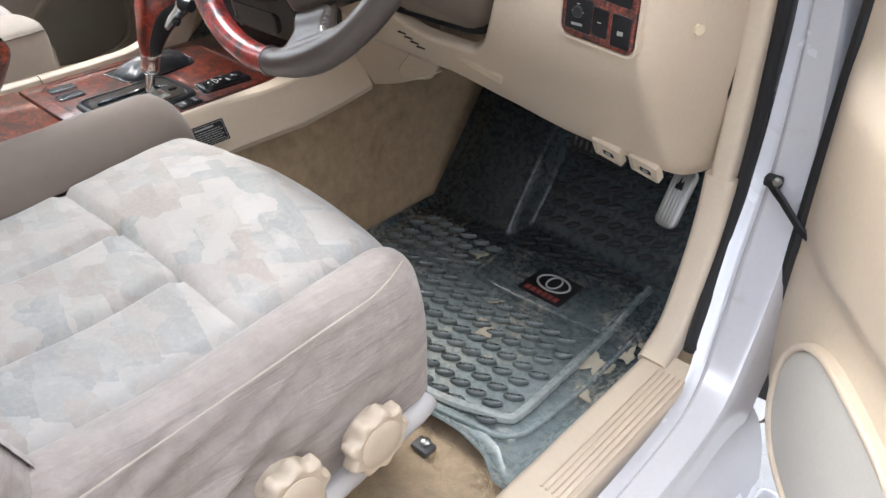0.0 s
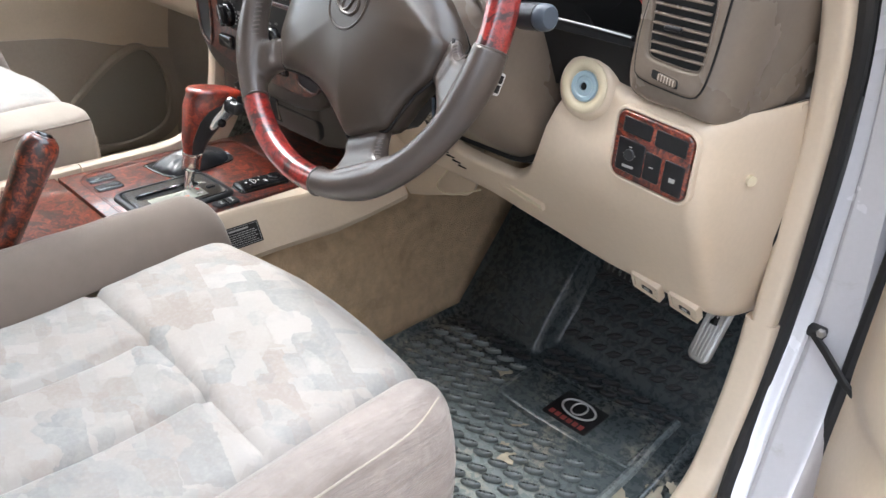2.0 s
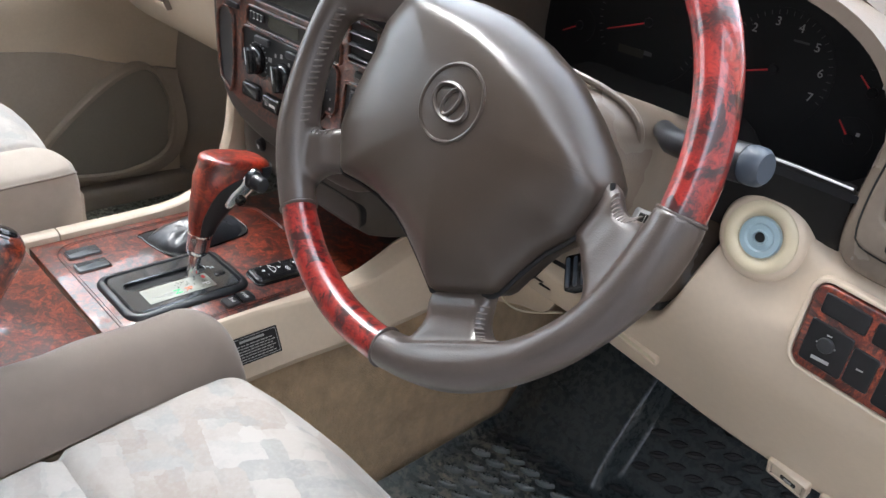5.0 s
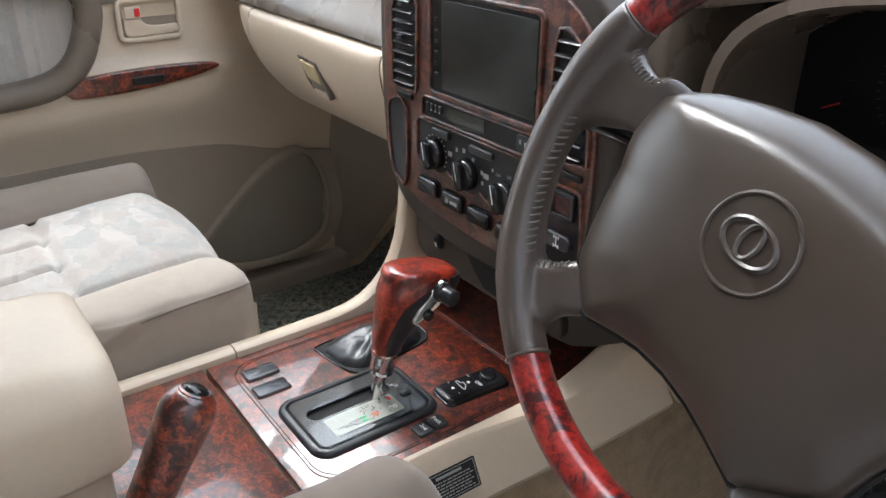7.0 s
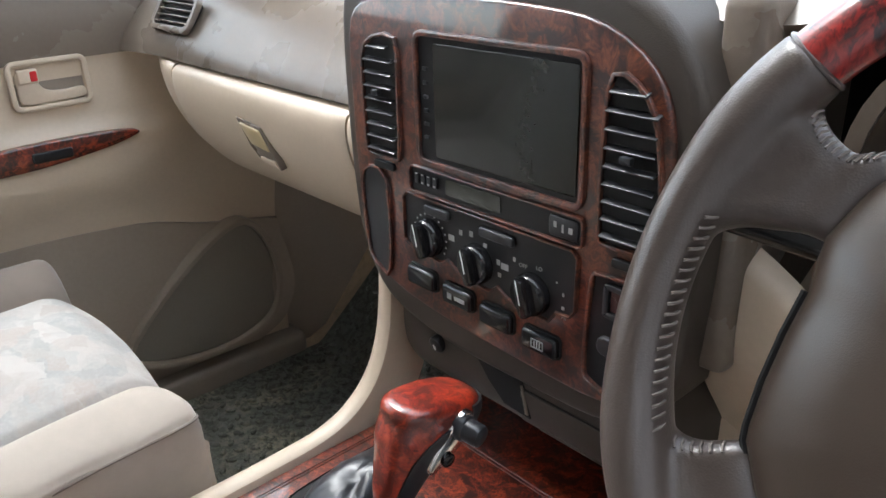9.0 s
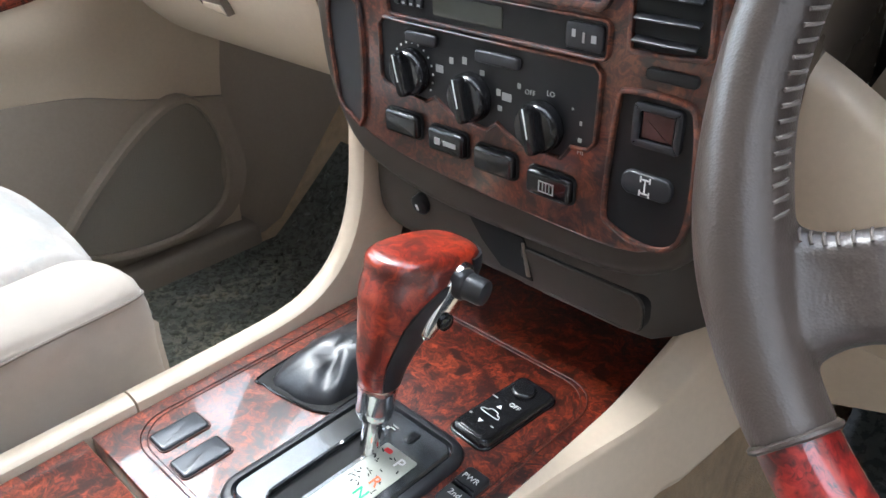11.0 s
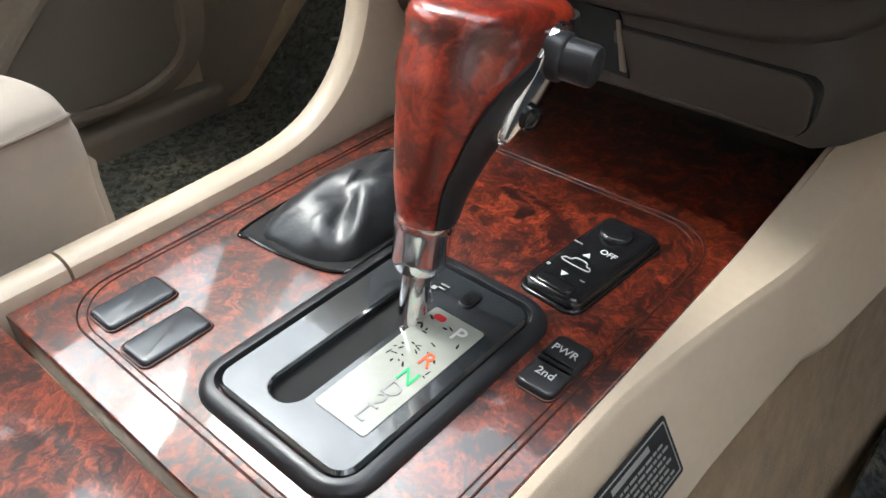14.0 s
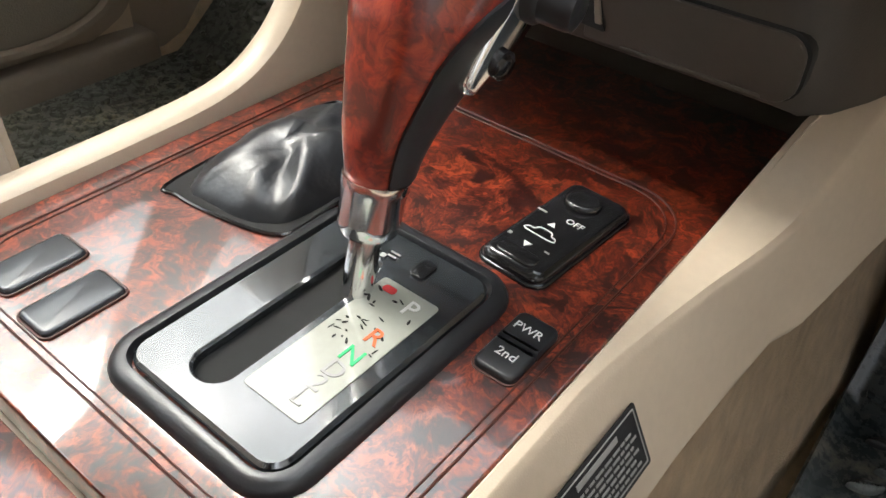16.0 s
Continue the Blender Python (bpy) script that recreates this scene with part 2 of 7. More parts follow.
BOOT = plastic("black_vinyl_boot", (0.022, 0.024, 0.028), 0.36, 300, 0.15, 0.25)
WOOD = burl("red_burl_veneer", (0.010, 0.002, 0.002), (0.110, 0.015, 0.007), (0.36, 0.062, 0.021), 1.2, 0.05)
WOODKNOB = burl("orange_burl_veneer", (0.070, 0.007, 0.004), (0.27, 0.021, 0.008), (0.40, 0.048, 0.013), 0.9, 0.05)
# console burl again, coloured darker and browner for the shaded stack
WOODSHADED = burl("shaded_burl_veneer", (0.014, 0.005, 0.004), (0.080, 0.020, 0.010), (0.18, 0.052, 0.023), 1.0, 0.08)
WOODRIM = burl("crimson_burl_veneer", (0.012, 0.002, 0.003), (0.26, 0.014, 0.012), (0.36, 0.026, 0.018), 1.25, 0.05)
FABRIC = collage("pale_collage_fabric")
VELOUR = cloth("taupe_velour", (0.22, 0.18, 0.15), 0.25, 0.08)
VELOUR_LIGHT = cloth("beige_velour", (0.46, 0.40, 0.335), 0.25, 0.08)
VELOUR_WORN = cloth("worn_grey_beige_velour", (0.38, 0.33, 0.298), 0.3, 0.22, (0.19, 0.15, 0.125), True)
CARPET = cloth("tan_carpet", (0.62, 0.455, 0.285), 0.2, 0.30, (0.24, 0.165, 0.10), pile=True)
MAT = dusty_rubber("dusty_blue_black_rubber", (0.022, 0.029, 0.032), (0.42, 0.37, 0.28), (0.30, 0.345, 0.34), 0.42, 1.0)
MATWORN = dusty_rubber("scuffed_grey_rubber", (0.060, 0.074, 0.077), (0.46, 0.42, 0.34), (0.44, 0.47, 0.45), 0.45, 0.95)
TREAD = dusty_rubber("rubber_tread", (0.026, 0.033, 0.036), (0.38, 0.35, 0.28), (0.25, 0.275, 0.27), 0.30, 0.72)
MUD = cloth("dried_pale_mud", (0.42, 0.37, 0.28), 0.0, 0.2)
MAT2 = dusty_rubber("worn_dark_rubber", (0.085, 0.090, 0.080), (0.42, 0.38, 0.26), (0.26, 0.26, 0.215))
CHROME = metal("chrome", (0.85, 0.85, 0.86), 0.07)
STEEL = metal("dull_steel", (0.45, 0.44, 0.42), 0.32)
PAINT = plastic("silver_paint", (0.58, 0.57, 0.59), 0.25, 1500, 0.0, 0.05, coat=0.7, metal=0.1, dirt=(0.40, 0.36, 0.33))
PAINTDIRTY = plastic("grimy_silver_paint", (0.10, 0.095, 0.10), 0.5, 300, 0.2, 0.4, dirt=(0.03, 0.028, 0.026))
PLUG = plastic("pale_blue_plug", (0.30, 0.40, 0.44), 0.30, 900, 0.0, 0.06)
WHITEINK = plastic("white_ink", (0.75, 0.75, 0.74), 0.5, 900, 0.0, 0.02)
GREYINK = plastic("grey_ink", (0.32, 0.32, 0.31), 0.5, 900, 0.0, 0.02)
REDINK = plastic("red_ink", (0.62, 0.02, 0.025), 0.5, 900, 0.0, 0.02)
ORANGEINK = plastic("orange_ink", (0.65, 0.12, 0.03), 0.5, 900, 0.0, 0.02)
GREENINK = plastic("green_ink", (0.02, 0.50, 0.16), 0.5, 900, 0.0, 0.02)
GOLDLINE = plastic("inlay_line", (0.060, 0.016, 0.010), 0.42, 900, 0.0, 0.05, spec=0.4)
STITCH = plastic("beige_thread", (0.50, 0.43, 0.35), 0.8, 900, 0.0, 0.1)
STITCHGREY = plastic("grey_thread", (0.17, 0.145, 0.13), 0.8, 900, 0.0, 0.1)
DISPLAY = plastic("worn_grey_indicator", (0.40, 0.41, 0.36), 0.16, 900, 0.0, 0.1, dirt=(0.02, 0.02, 0.02), coat=0.6)
LCD = plastic("unlit_lcd", (0.05, 0.052, 0.042), 0.15, 900, 0.0, 0.1)
SCREENGLASS = plastic("dark_screen", (0.016, 0.017, 0.015), 0.20, 900, 0.0, 0.1, coat=0.15, spec=0.4)
GRILLE = plastic("speaker_mesh", (0.54, 0.51, 0.46), 0.6, 420, 0.5, 0.06)
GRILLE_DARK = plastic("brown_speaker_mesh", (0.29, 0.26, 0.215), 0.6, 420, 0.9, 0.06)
HEADLINER = cloth("pale_headliner", (0.62, 0.58, 0.52), 0.2, 0.05)
CONCRETE = plastic("pale_concrete", (0.24, 0.24, 0.24), 0.9, 60, 0.4, 0.25)
YELLOWED = plastic("yellowed_latch", (0.50, 0.40, 0.23), 0.4, 900, 0.05, 0.08)

GLASS, gnt, gb = nodes_of("window_glass")
gb.inputs["Base Color"].default_value = (0.96, 0.985, 0.98, 1)
gb.inputs["Transmission Weight"].default_value, gb.inputs["Roughness"].default_value, gb.inputs["IOR"].default_value = 1.0, 0.0, 1.45
TINTED, tnt, tb = nodes_of("tinted_door_glass")
tb.inputs["Base Color"].default_value = (0.86, 0.90, 0.89, 1)
tb.inputs["Transmission Weight"].default_value, tb.inputs["Roughness"].default_value, tb.inputs["IOR"].default_value = 1.0, 0.0, 1.45

# ---- mesh helpers ----
I4 = Matrix.Identity(4)


def finish(name, bm, material, parent=None, label="", sharp=40):
    bmesh.ops.recalc_face_normals(bm, faces=bm.faces[:])
    me = bpy.data.meshes.new(name)
    bm.to_mesh(me)
    bm.free()
    me.materials.append(material)
    me.polygons.foreach_set("use_smooth", [True] * len(me.polygons))
    me.set_sharp_from_angle(angle=radians(sharp))
    ob = new(name, me)
    if parent is not None:
        ob.parent = parent
    return tagged(ob, label)


def part(name, bm, material, parent, label="", sharp=40):
    return finish(name, bm, material, parent, label, sharp)


def pieces(name, bm, material, parent, places, label=""):
    """Alike pieces at the given poses, each an object of its own on one mesh."""
    first = part(name, bm, material, parent, label)
    first.matrix_basis = places[0]
    for m in places[1:]:
        ob = new(name, first.data)
        ob.parent = parent
        ob.matrix_basis = m
        tagged(ob, label)


def thing(name, label, category, group="", kind=""):
    return tagged(new(name), label, category, group, kind)


def setting(name, bm, material, label="", category="", sharp=40):
    return tagged(finish(name, bm, material, None, label, sharp), category=category, kind="structure")


def axes(origin, x, y):
    """Frame with its x and y along the given directions."""
    x, y = Vector(x).normalized(), Vector(y).normalized()
    z = x.cross(y)
    return Matrix(((x.x, y.x, z.x, origin[0]), (x.y, y.y, z.y, origin[1]), (x.z, y.z, z.z, origin[2]), (0, 0, 0, 1)))


def facing(x, y, z):
    """Frame on an upright face that looks back to the seats: x across, y up, z towards the seats."""
    return axes((x, y, z), (1, 0, 0), (0, 0, 1))


def flat(x, y, z, turn=0):
    return pose(x, y, z, 0, 0, turn)


def rrect(w, h, r, n=5, cx=0.0, cy=0.0):
    """Outline of a rounded rectangle; r: one radius or four (right top, left top, left bottom, right bottom)."""
    rs = r if isinstance(r, (tuple, list)) else (r,) * 4
    out = []
    for k, (sx, sy) in enumerate(((1, 1), (-1, 1), (-1, -1), (1, -1))):
        rr = rs[k]
        for i in range(n + 1):
            a = radians(90 * k + 90 * i / n)
            out.append((cx + sx * (w / 2 - rr) + rr * math.cos(a), cy + sy * (h / 2 - rr) + rr * math.sin(a)))
    return out


def circle(r, n=24, cx=0.0, cy=0.0, ry=None):
    return [(cx + r * math.cos(2 * math.pi * i / n), cy + (ry or r) * math.sin(2 * math.pi * i / n)) for i in range(n)]


def smooth_outline(pts, n=6):
    """Closed smooth curve through the points."""
    out, k = [], len(pts)
    for i in range(k):
        p0, p1, p2, p3 = (Vector(pts[(i + j - 1) % k]) for j in range(4))
        for s in range(n):
            t = s / n
            out.append(tuple(0.5 * (2 * p1 + (p2 - p0) * t + (2 * p0 - 5 * p1 + 4 * p2 - p3) * t * t + (3 * p1 - p0 - 3 * p2 + p3) * t ** 3)))
    return out


def spline(pts, n=8):
    """Open smooth curve through the points."""
    v = [Vector(p) for p in pts]
    out = []
    for i in range(len(v) - 1):
        p0, p1, p2, p3 = v[max(i - 1, 0)], v[i], v[i + 1], v[min(i + 2, len(v) - 1)]
        for s in range(n):
            t = s / n
            out.append(0.5 * (2 * p1 + (p2 - p0) * t + (2 * p0 - 5 * p1 + 4 * p2 - p3) * t * t + (3 * p1 - p0 - 3 * p2 + p3) * t ** 3))
    out.append(v[-1])
    return out


def centre(o):
    return sum(p[0] for p in o) / len(o), sum(p[1] for p in o) / len(o)


def inset(o, d):
    """An outline drawn in by d along its own normals."""
    n, out = len(o), []
    for i in range(n):
        a, b = Vector(o[i - 1]), Vector(o[(i + 1) % n])
        t = (b - a)
        t = t.normalized() if t.length > 1e-9 else Vector((1, 0))
        out.append((o[i][0] - t.y * d, o[i][1] + t.x * d))
    return out


def rings(bm, loops, m=I4, cap0=True, cap1=True, closed=False):
    """Skin over loops of 3D points, all with the same count."""
    vs = [[bm.verts.new(m @ Vector(p)) for p in lp] for lp in loops]
    n = len(vs[0])
    pairs = list(zip(vs, vs[1:])) + ([(vs[-1], vs[0])] if closed else [])
    for a, b in pairs:
        for i in range(n):
            bm.faces.new((a[i], a[(i + 1) % n], b[(i + 1) % n], b[i]))
    if cap0 and not closed:
        bm.faces.new(vs[0][::-1])
    if cap1 and not closed:
        bm.faces.new(vs[-1])
    return vs


def ccw(o):
    """The outline, turning anticlockwise."""
    return o if sum(a[0] * b[1] - b[0] * a[1] for a, b in zip(o, o[1:] + o[:1])) > 0 else o[::-1]


def slab(o, z0, z1, bev=0.0, m=I4, bm=None, seg=3):
    """A plate of outline o from z0 to z1 with its upper edge rounded."""
    bm = bm or bmesh.new()
    o = ccw(o)
    loops = [[(x, y, z0) for x, y in o]]
    if bev > 0:
        for i in range(seg + 1):
            a = radians(90 * i / seg)
            q = inset(o, bev * (1 - math.cos(a)))
            loops.append([(x, y, z1 - bev + bev * math.sin(a)) for x, y in q])
    else:
        loops.append([(x, y, z1) for x, y in o])
    rings(bm, loops, m)
    return bm


def frame_ring(outer, inner, z0, z1, bev=0.0, m=I4, bm=None, seg=2):
    """A plate with a hole: both outlines have the same count."""
    bm = bm or bmesh.new()
    loops = [[(x, y, z0) for x, y in outer]]
    for i in range(seg + 1):
        a = radians(90 * i / seg)
        loops.append([(x, y, z1 - bev + bev * math.sin(a)) for x, y in inset(outer, bev * (1 - math.cos(a)))])
    for i in range(seg, -1, -1):
        a = radians(90 * i / seg)
        loops.append([(x, y, z1 - bev + bev * math.sin(a)) for x, y in inset(inner, -bev * (1 - math.cos(a)))])
    loops.append([(x, y, z0) for x, y in inner])
    rings(bm, loops, m, closed=True)
    return bm


def box(c, s, bev=0.002, seg=2, m=I4, bm=None):
    """A box of size s about c with rounded edges."""
    bm = bm or bmesh.new()
    made = bmesh.ops.create_cube(bm, size=1.0)["verts"]
    for v in made:
        v.co = Vector((v.co.x * s[0] + c[0], v.co.y * s[1] + c[1], v.co.z * s[2] + c[2]))
    if bev > 0:
        edges = list({e for v in made for e in v.link_edges})
        made = bmesh.ops.bevel(bm, geom=edges, offset=min(bev, min(s) * 0.49), segments=seg, profile=0.5, affect="EDGES", clamp_overlap=True)["verts"]
        made = list({v for v in made})
    todo = bm.verts[:] if bev > 0 and len(bm.verts) == len(made) else made
    bmesh.ops.transform(bm, matrix=m, verts=todo)
    return bm


def tube(path, r, n=10, m=I4, bm=None, closed=False, flat_k=1.0):
    """A rod along a path; r: one radius or one for each point."""
    bm = bm or bmesh.new()
    p = [Vector(q) for q in path]
    k = len(p)
    rs = r if isinstance(r, (list, tuple)) else [r] * k
    loops, ref = [], None
    for i in range(k):
        if closed:
            t = p[(i + 1) % k] - p[i - 1]
        else:
            t = p[min(i + 1, k - 1)] - p[max(i - 1, 0)]
        t.normalize()
        if ref is None:
            ref = Vector((0, 0, 1)) if abs(t.z) < 0.9 else Vector((1, 0, 0))
        a = (ref - t * ref.dot(t)).normalized()
        b = t.cross(a)
        ref = a
        loops.append([p[i] + (a * math.cos(2 * math.pi * j / n) * flat_k + b * math.sin(2 * math.pi * j / n)) * rs[i] for j in range(n)])
    rings(bm, loops, m, closed=closed)
    return bm


def lathe(profile, n=28, m=I4, bm=None):
    """Turned about z: profile of (radius, z)."""
    bm = bm or bmesh.new()
    loops = [[(r * math.cos(2 * math.pi * i / n), r * math.sin(2 * math.pi * i / n), z) for i in range(n)] for r, z in profile]
    rings(bm, loops, m)
    return bm


def sheet(f, nu, nv, thick=0.0, m=I4, bm=None, back=(0, 0, -1)):
    """A surface f(u, v) -> point over the unit square, with its thickness laid on the side that back names."""
    bm = bm or bmesh.new()
    p = [[Vector(f(i / nu, j / nv)) for j in range(nv + 1)] for i in range(nu + 1)]
    n = [[(p[min(i + 1, nu)][j] - p[max(i - 1, 0)][j]).cross(p[i][min(j + 1, nv)] - p[i][max(j - 1, 0)]) for j in range(nv + 1)] for i in range(nu + 1)]
    for row in n:
        for q in row:
            if q.length > 1e-12:
                q.normalize()
    hint = Vector(back)
    k = thick if sum(q.dot(hint) for row in n for q in row) > 0 else -thick
    a = [[bm.verts.new(m @ q) for q in row] for row in p]
    for i in range(nu):
        for j in range(nv):
            bm.faces.new((a[i][j], a[i + 1][j], a[i + 1][j + 1], a[i][j + 1]))
    if thick:
        b = [[bm.verts.new(m @ (q + d * k)) for q, d in zip(r0, r1)] for r0, r1 in zip(p, n)]
        for i in range(nu):
            for j in range(nv):
                bm.faces.new((b[i][j], b[i][j + 1], b[i + 1][j + 1], b[i + 1][j]))
        for i in range(nu):
            bm.faces.new((a[i + 1][0], a[i][0], b[i][0], b[i + 1][0]))
            bm.faces.new((a[i][nv], a[i + 1][nv], b[i + 1][nv], b[i][nv]))
        for j in range(nv):
            bm.faces.new((a[0][j], a[0][j + 1], b[0][j + 1], b[0][j]))
            bm.faces.new((a[nu][j + 1], a[nu][j], b[nu][j], b[nu][j + 1]))
    return bm


def lerp(a, b, t):
    return a + (b - a) * t


def curve_at(keys, x):
    """Smooth interpolation through (x, value) keys that never overshoots."""
    n = len(keys)
    if x <= keys[0][0]:
        return keys[0][1]
    if x >= keys[-1][0]:
        return keys[-1][1]

    def slope(i):
        return (keys[i + 1][1] - keys[i][1]) / (keys[i + 1][0] - keys[i][0])

    def tangent(i):
        if i == 0 or i == n - 1:
            return 0.0 if n == 2 else slope(0 if i == 0 else n - 2) * 0.6
        p, q = slope(i - 1), slope(i)
        return 0.0 if p * q <= 0 else 2 * p * q / (p + q)
    i = next(k for k in range(n - 1) if x <= keys[k + 1][0])
    h = keys[i + 1][0] - keys[i][0]
    t = (x - keys[i][0]) / h
    return (2 * t ** 3 - 3 * t ** 2 + 1) * keys[i][1] + (t ** 3 - 2 * t ** 2 + t) * h * tangent(i) + (3 * t ** 2 - 2 * t ** 3) * keys[i + 1][1] + (t ** 3 - t ** 2) * h * tangent(i + 1)


def word(name, text, size, m, material, parent, label="", thick=0.0002, bold=0.0):
    """Lettering in the built-in font, as a thin mesh centred on m."""
    cu = bpy.data.curves.new(name, "FONT")
    cu.body, cu.size, cu.align_x, cu.align_y, cu.extrude, cu.offset, cu.resolution_u = text, size, "CENTER", "CENTER", thick, bold, 3
    tmp = new(name + "_tmp", cu)
    bpy.context.view_layer.update()
    me = bpy.data.meshes.new_from_object(tmp.evaluated_get(bpy.context.evaluated_depsgraph_get()))
    bpy.data.objects.remove(tmp)
    bpy.data.curves.remove(cu)
    me.name = name
    me.transform(m)
    me.materials.clear()
    me.materials.append(material)
    ob = new(name, me)
    ob.parent = parent
    return tagged(ob, label)


def bars(rects, m, material, name, parent, z=0.0004):
    """Small raised marks: rects of (x, y, w, h)."""
    bm = bmesh.new()
    for x, y, w, h in rects:
        slab([(x - w / 2, y - h / 2), (x + w / 2, y - h / 2), (x + w / 2, y + h / 2), (x - w / 2, y + h / 2)], 0, z, 0, m, bm)
    ob = part(name, bm, material, parent)
    return tagged(ob, kind="stuff" if len(rects) > 1 else "")

# ---- setting: ground, floor, body ----
def build_shell():
    bm = bmesh.new()
    bmesh.ops.create_grid(bm, x_segments=8, y_segments=8, size=200)
    bmesh.ops.translate(bm, verts=bm.verts[:], vec=(0, 0, -0.72))
    setting("ground", bm, CONCRETE, "pale dusty concrete yard under the car", "ground")

    # unseen wall, added to hold back sky light on the open-door side
    wall = box((2.5, 0.0, 1.06), (0.2, 14.0, 3.56), 0.02)
    setting("wall_sky_block", wall, plastic("unseen_wall_grey", (0.25, 0.247, 0.245), 0.9, 60, 0.4, 0.25), "unseen plain wall added to cut sky light at the open door", "wall")

    def floor_f(u, v):
        x, y = lerp(-0.9, 0.9, u), lerp(-0.9, 1.3, v)
        z = max(0.0, y - 1.02) * 1.1 + 0.004 * noise.noise((x * 9, y * 9, 0))
        return x, y, z
    setting("floor", sheet(floor_f, 40, 50, 0.03), CARPET, "stained tan carpet floor of the cabin", "floor")

    prof = [(-0.235, -0.01), (-0.205, 0.10), (-0.180, 0.26), (-0.14, 0.28), (0.14, 0.28), (0.176, 0.25), (0.203, 0.10), (0.232, -0.01)]
    loops = []
    for j in range(24):
        y = lerp(-0.6, 1.2, j / 23)
        k = 1 + max(0, y - 0.8) * 0.35
        loops.append([(x * k, y + 0.004 * noise.noise((x * 8, y * 6, z * 9)), z + max(0, y - 0.75) * 0.05) for x, z in prof])
    bm = bmesh.new()
    rings(bm, loops)
    setting("tunnel_carpet", bm, CARPET, "worn tan carpet over the transmission tunnel", "carpet", 60)

    bm = box((0, 1.32, 0.35), (1.9, 0.06, 1.0), 0.01)
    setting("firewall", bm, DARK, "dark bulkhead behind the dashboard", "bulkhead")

    # roof, pillars and glass; unseen rear walls added to block light from behind
    def roof_f(u, v):
        x, y = lerp(-0.84, 0.84, u), lerp(-1.6, 0.40, v)
        return x, y, 1.38 - 0.05 * (abs(x) / 0.84) ** 3 - 0.04 * max(0, (y - 0.1) / 0.35) ** 2
    setting("ceiling", sheet(roof_f, 16, 16, 0.04, back=(0, 0, 1)), HEADLINER, "pale cloth headliner", "ceiling")
    bm = box((0, -1.65, 0.6), (1.8, 0.06, 1.6), 0.01)
    setting("wall_rear_block", bm, VELOUR, "unseen taupe wall added to shut out light from the rear", "wall")
    for side, nm in ((-1, "wall_passenger_rear"), (1, "wall_driver_rear")):
        bm = box((side * 0.9, -1.2, 0.65), (0.06, 0.9, 1.45), 0.01)
        box((side * 0.88, -0.62, 0.68), (0.06, 0.16, 1.32), 0.02, bm=bm)
        setting(nm, bm, VELOUR, "middle pillar and unseen taupe wall added over the rear side windows", "wall")
    def pillar_f(u, v):
        z = lerp(0.76, 1.345, v)
        y = lerp(0.825 - 0.943 * (z - 0.77), 1.215 - 1.50 * (z - 0.80), u)
        return -0.862 + 0.055 * v + 0.030 * u + 0.012 * math.sin(math.pi * u), y, z
    setting("wall_passenger_pillar", sheet(pillar_f, 10, 14, 0.03, back=(-1, 0, 0)), CREAM, "cream windscreen pillar trim and window frame", "pillar")
    for side, nm in ((1, "wall_driver_pillar"),):
        bm = tube([(side * 0.90, 1.02, 0.70), (side * 0.87, 0.82, 0.95), (side * 0.83, 0.56, 1.18), (side * 0.80, 0.40, 1.31)], 0.028, 10)
        setting(nm, bm, CREAM, "cream windscreen pillar trim", "pillar")

    def shield_f(u, v):
        x = lerp(-0.82, 0.82, u)
        y, z = lerp(1.40, 0.40, v), lerp(0.697, 1.34, v)
        return x, y - 0.06 * (x / 0.82) ** 2, z
    w = setting("window_1", sheet(shield_f, 12, 8, 0.005), GLASS, "clear windscreen", "windscreen")
    w.visible_shadow = False


build_shell()


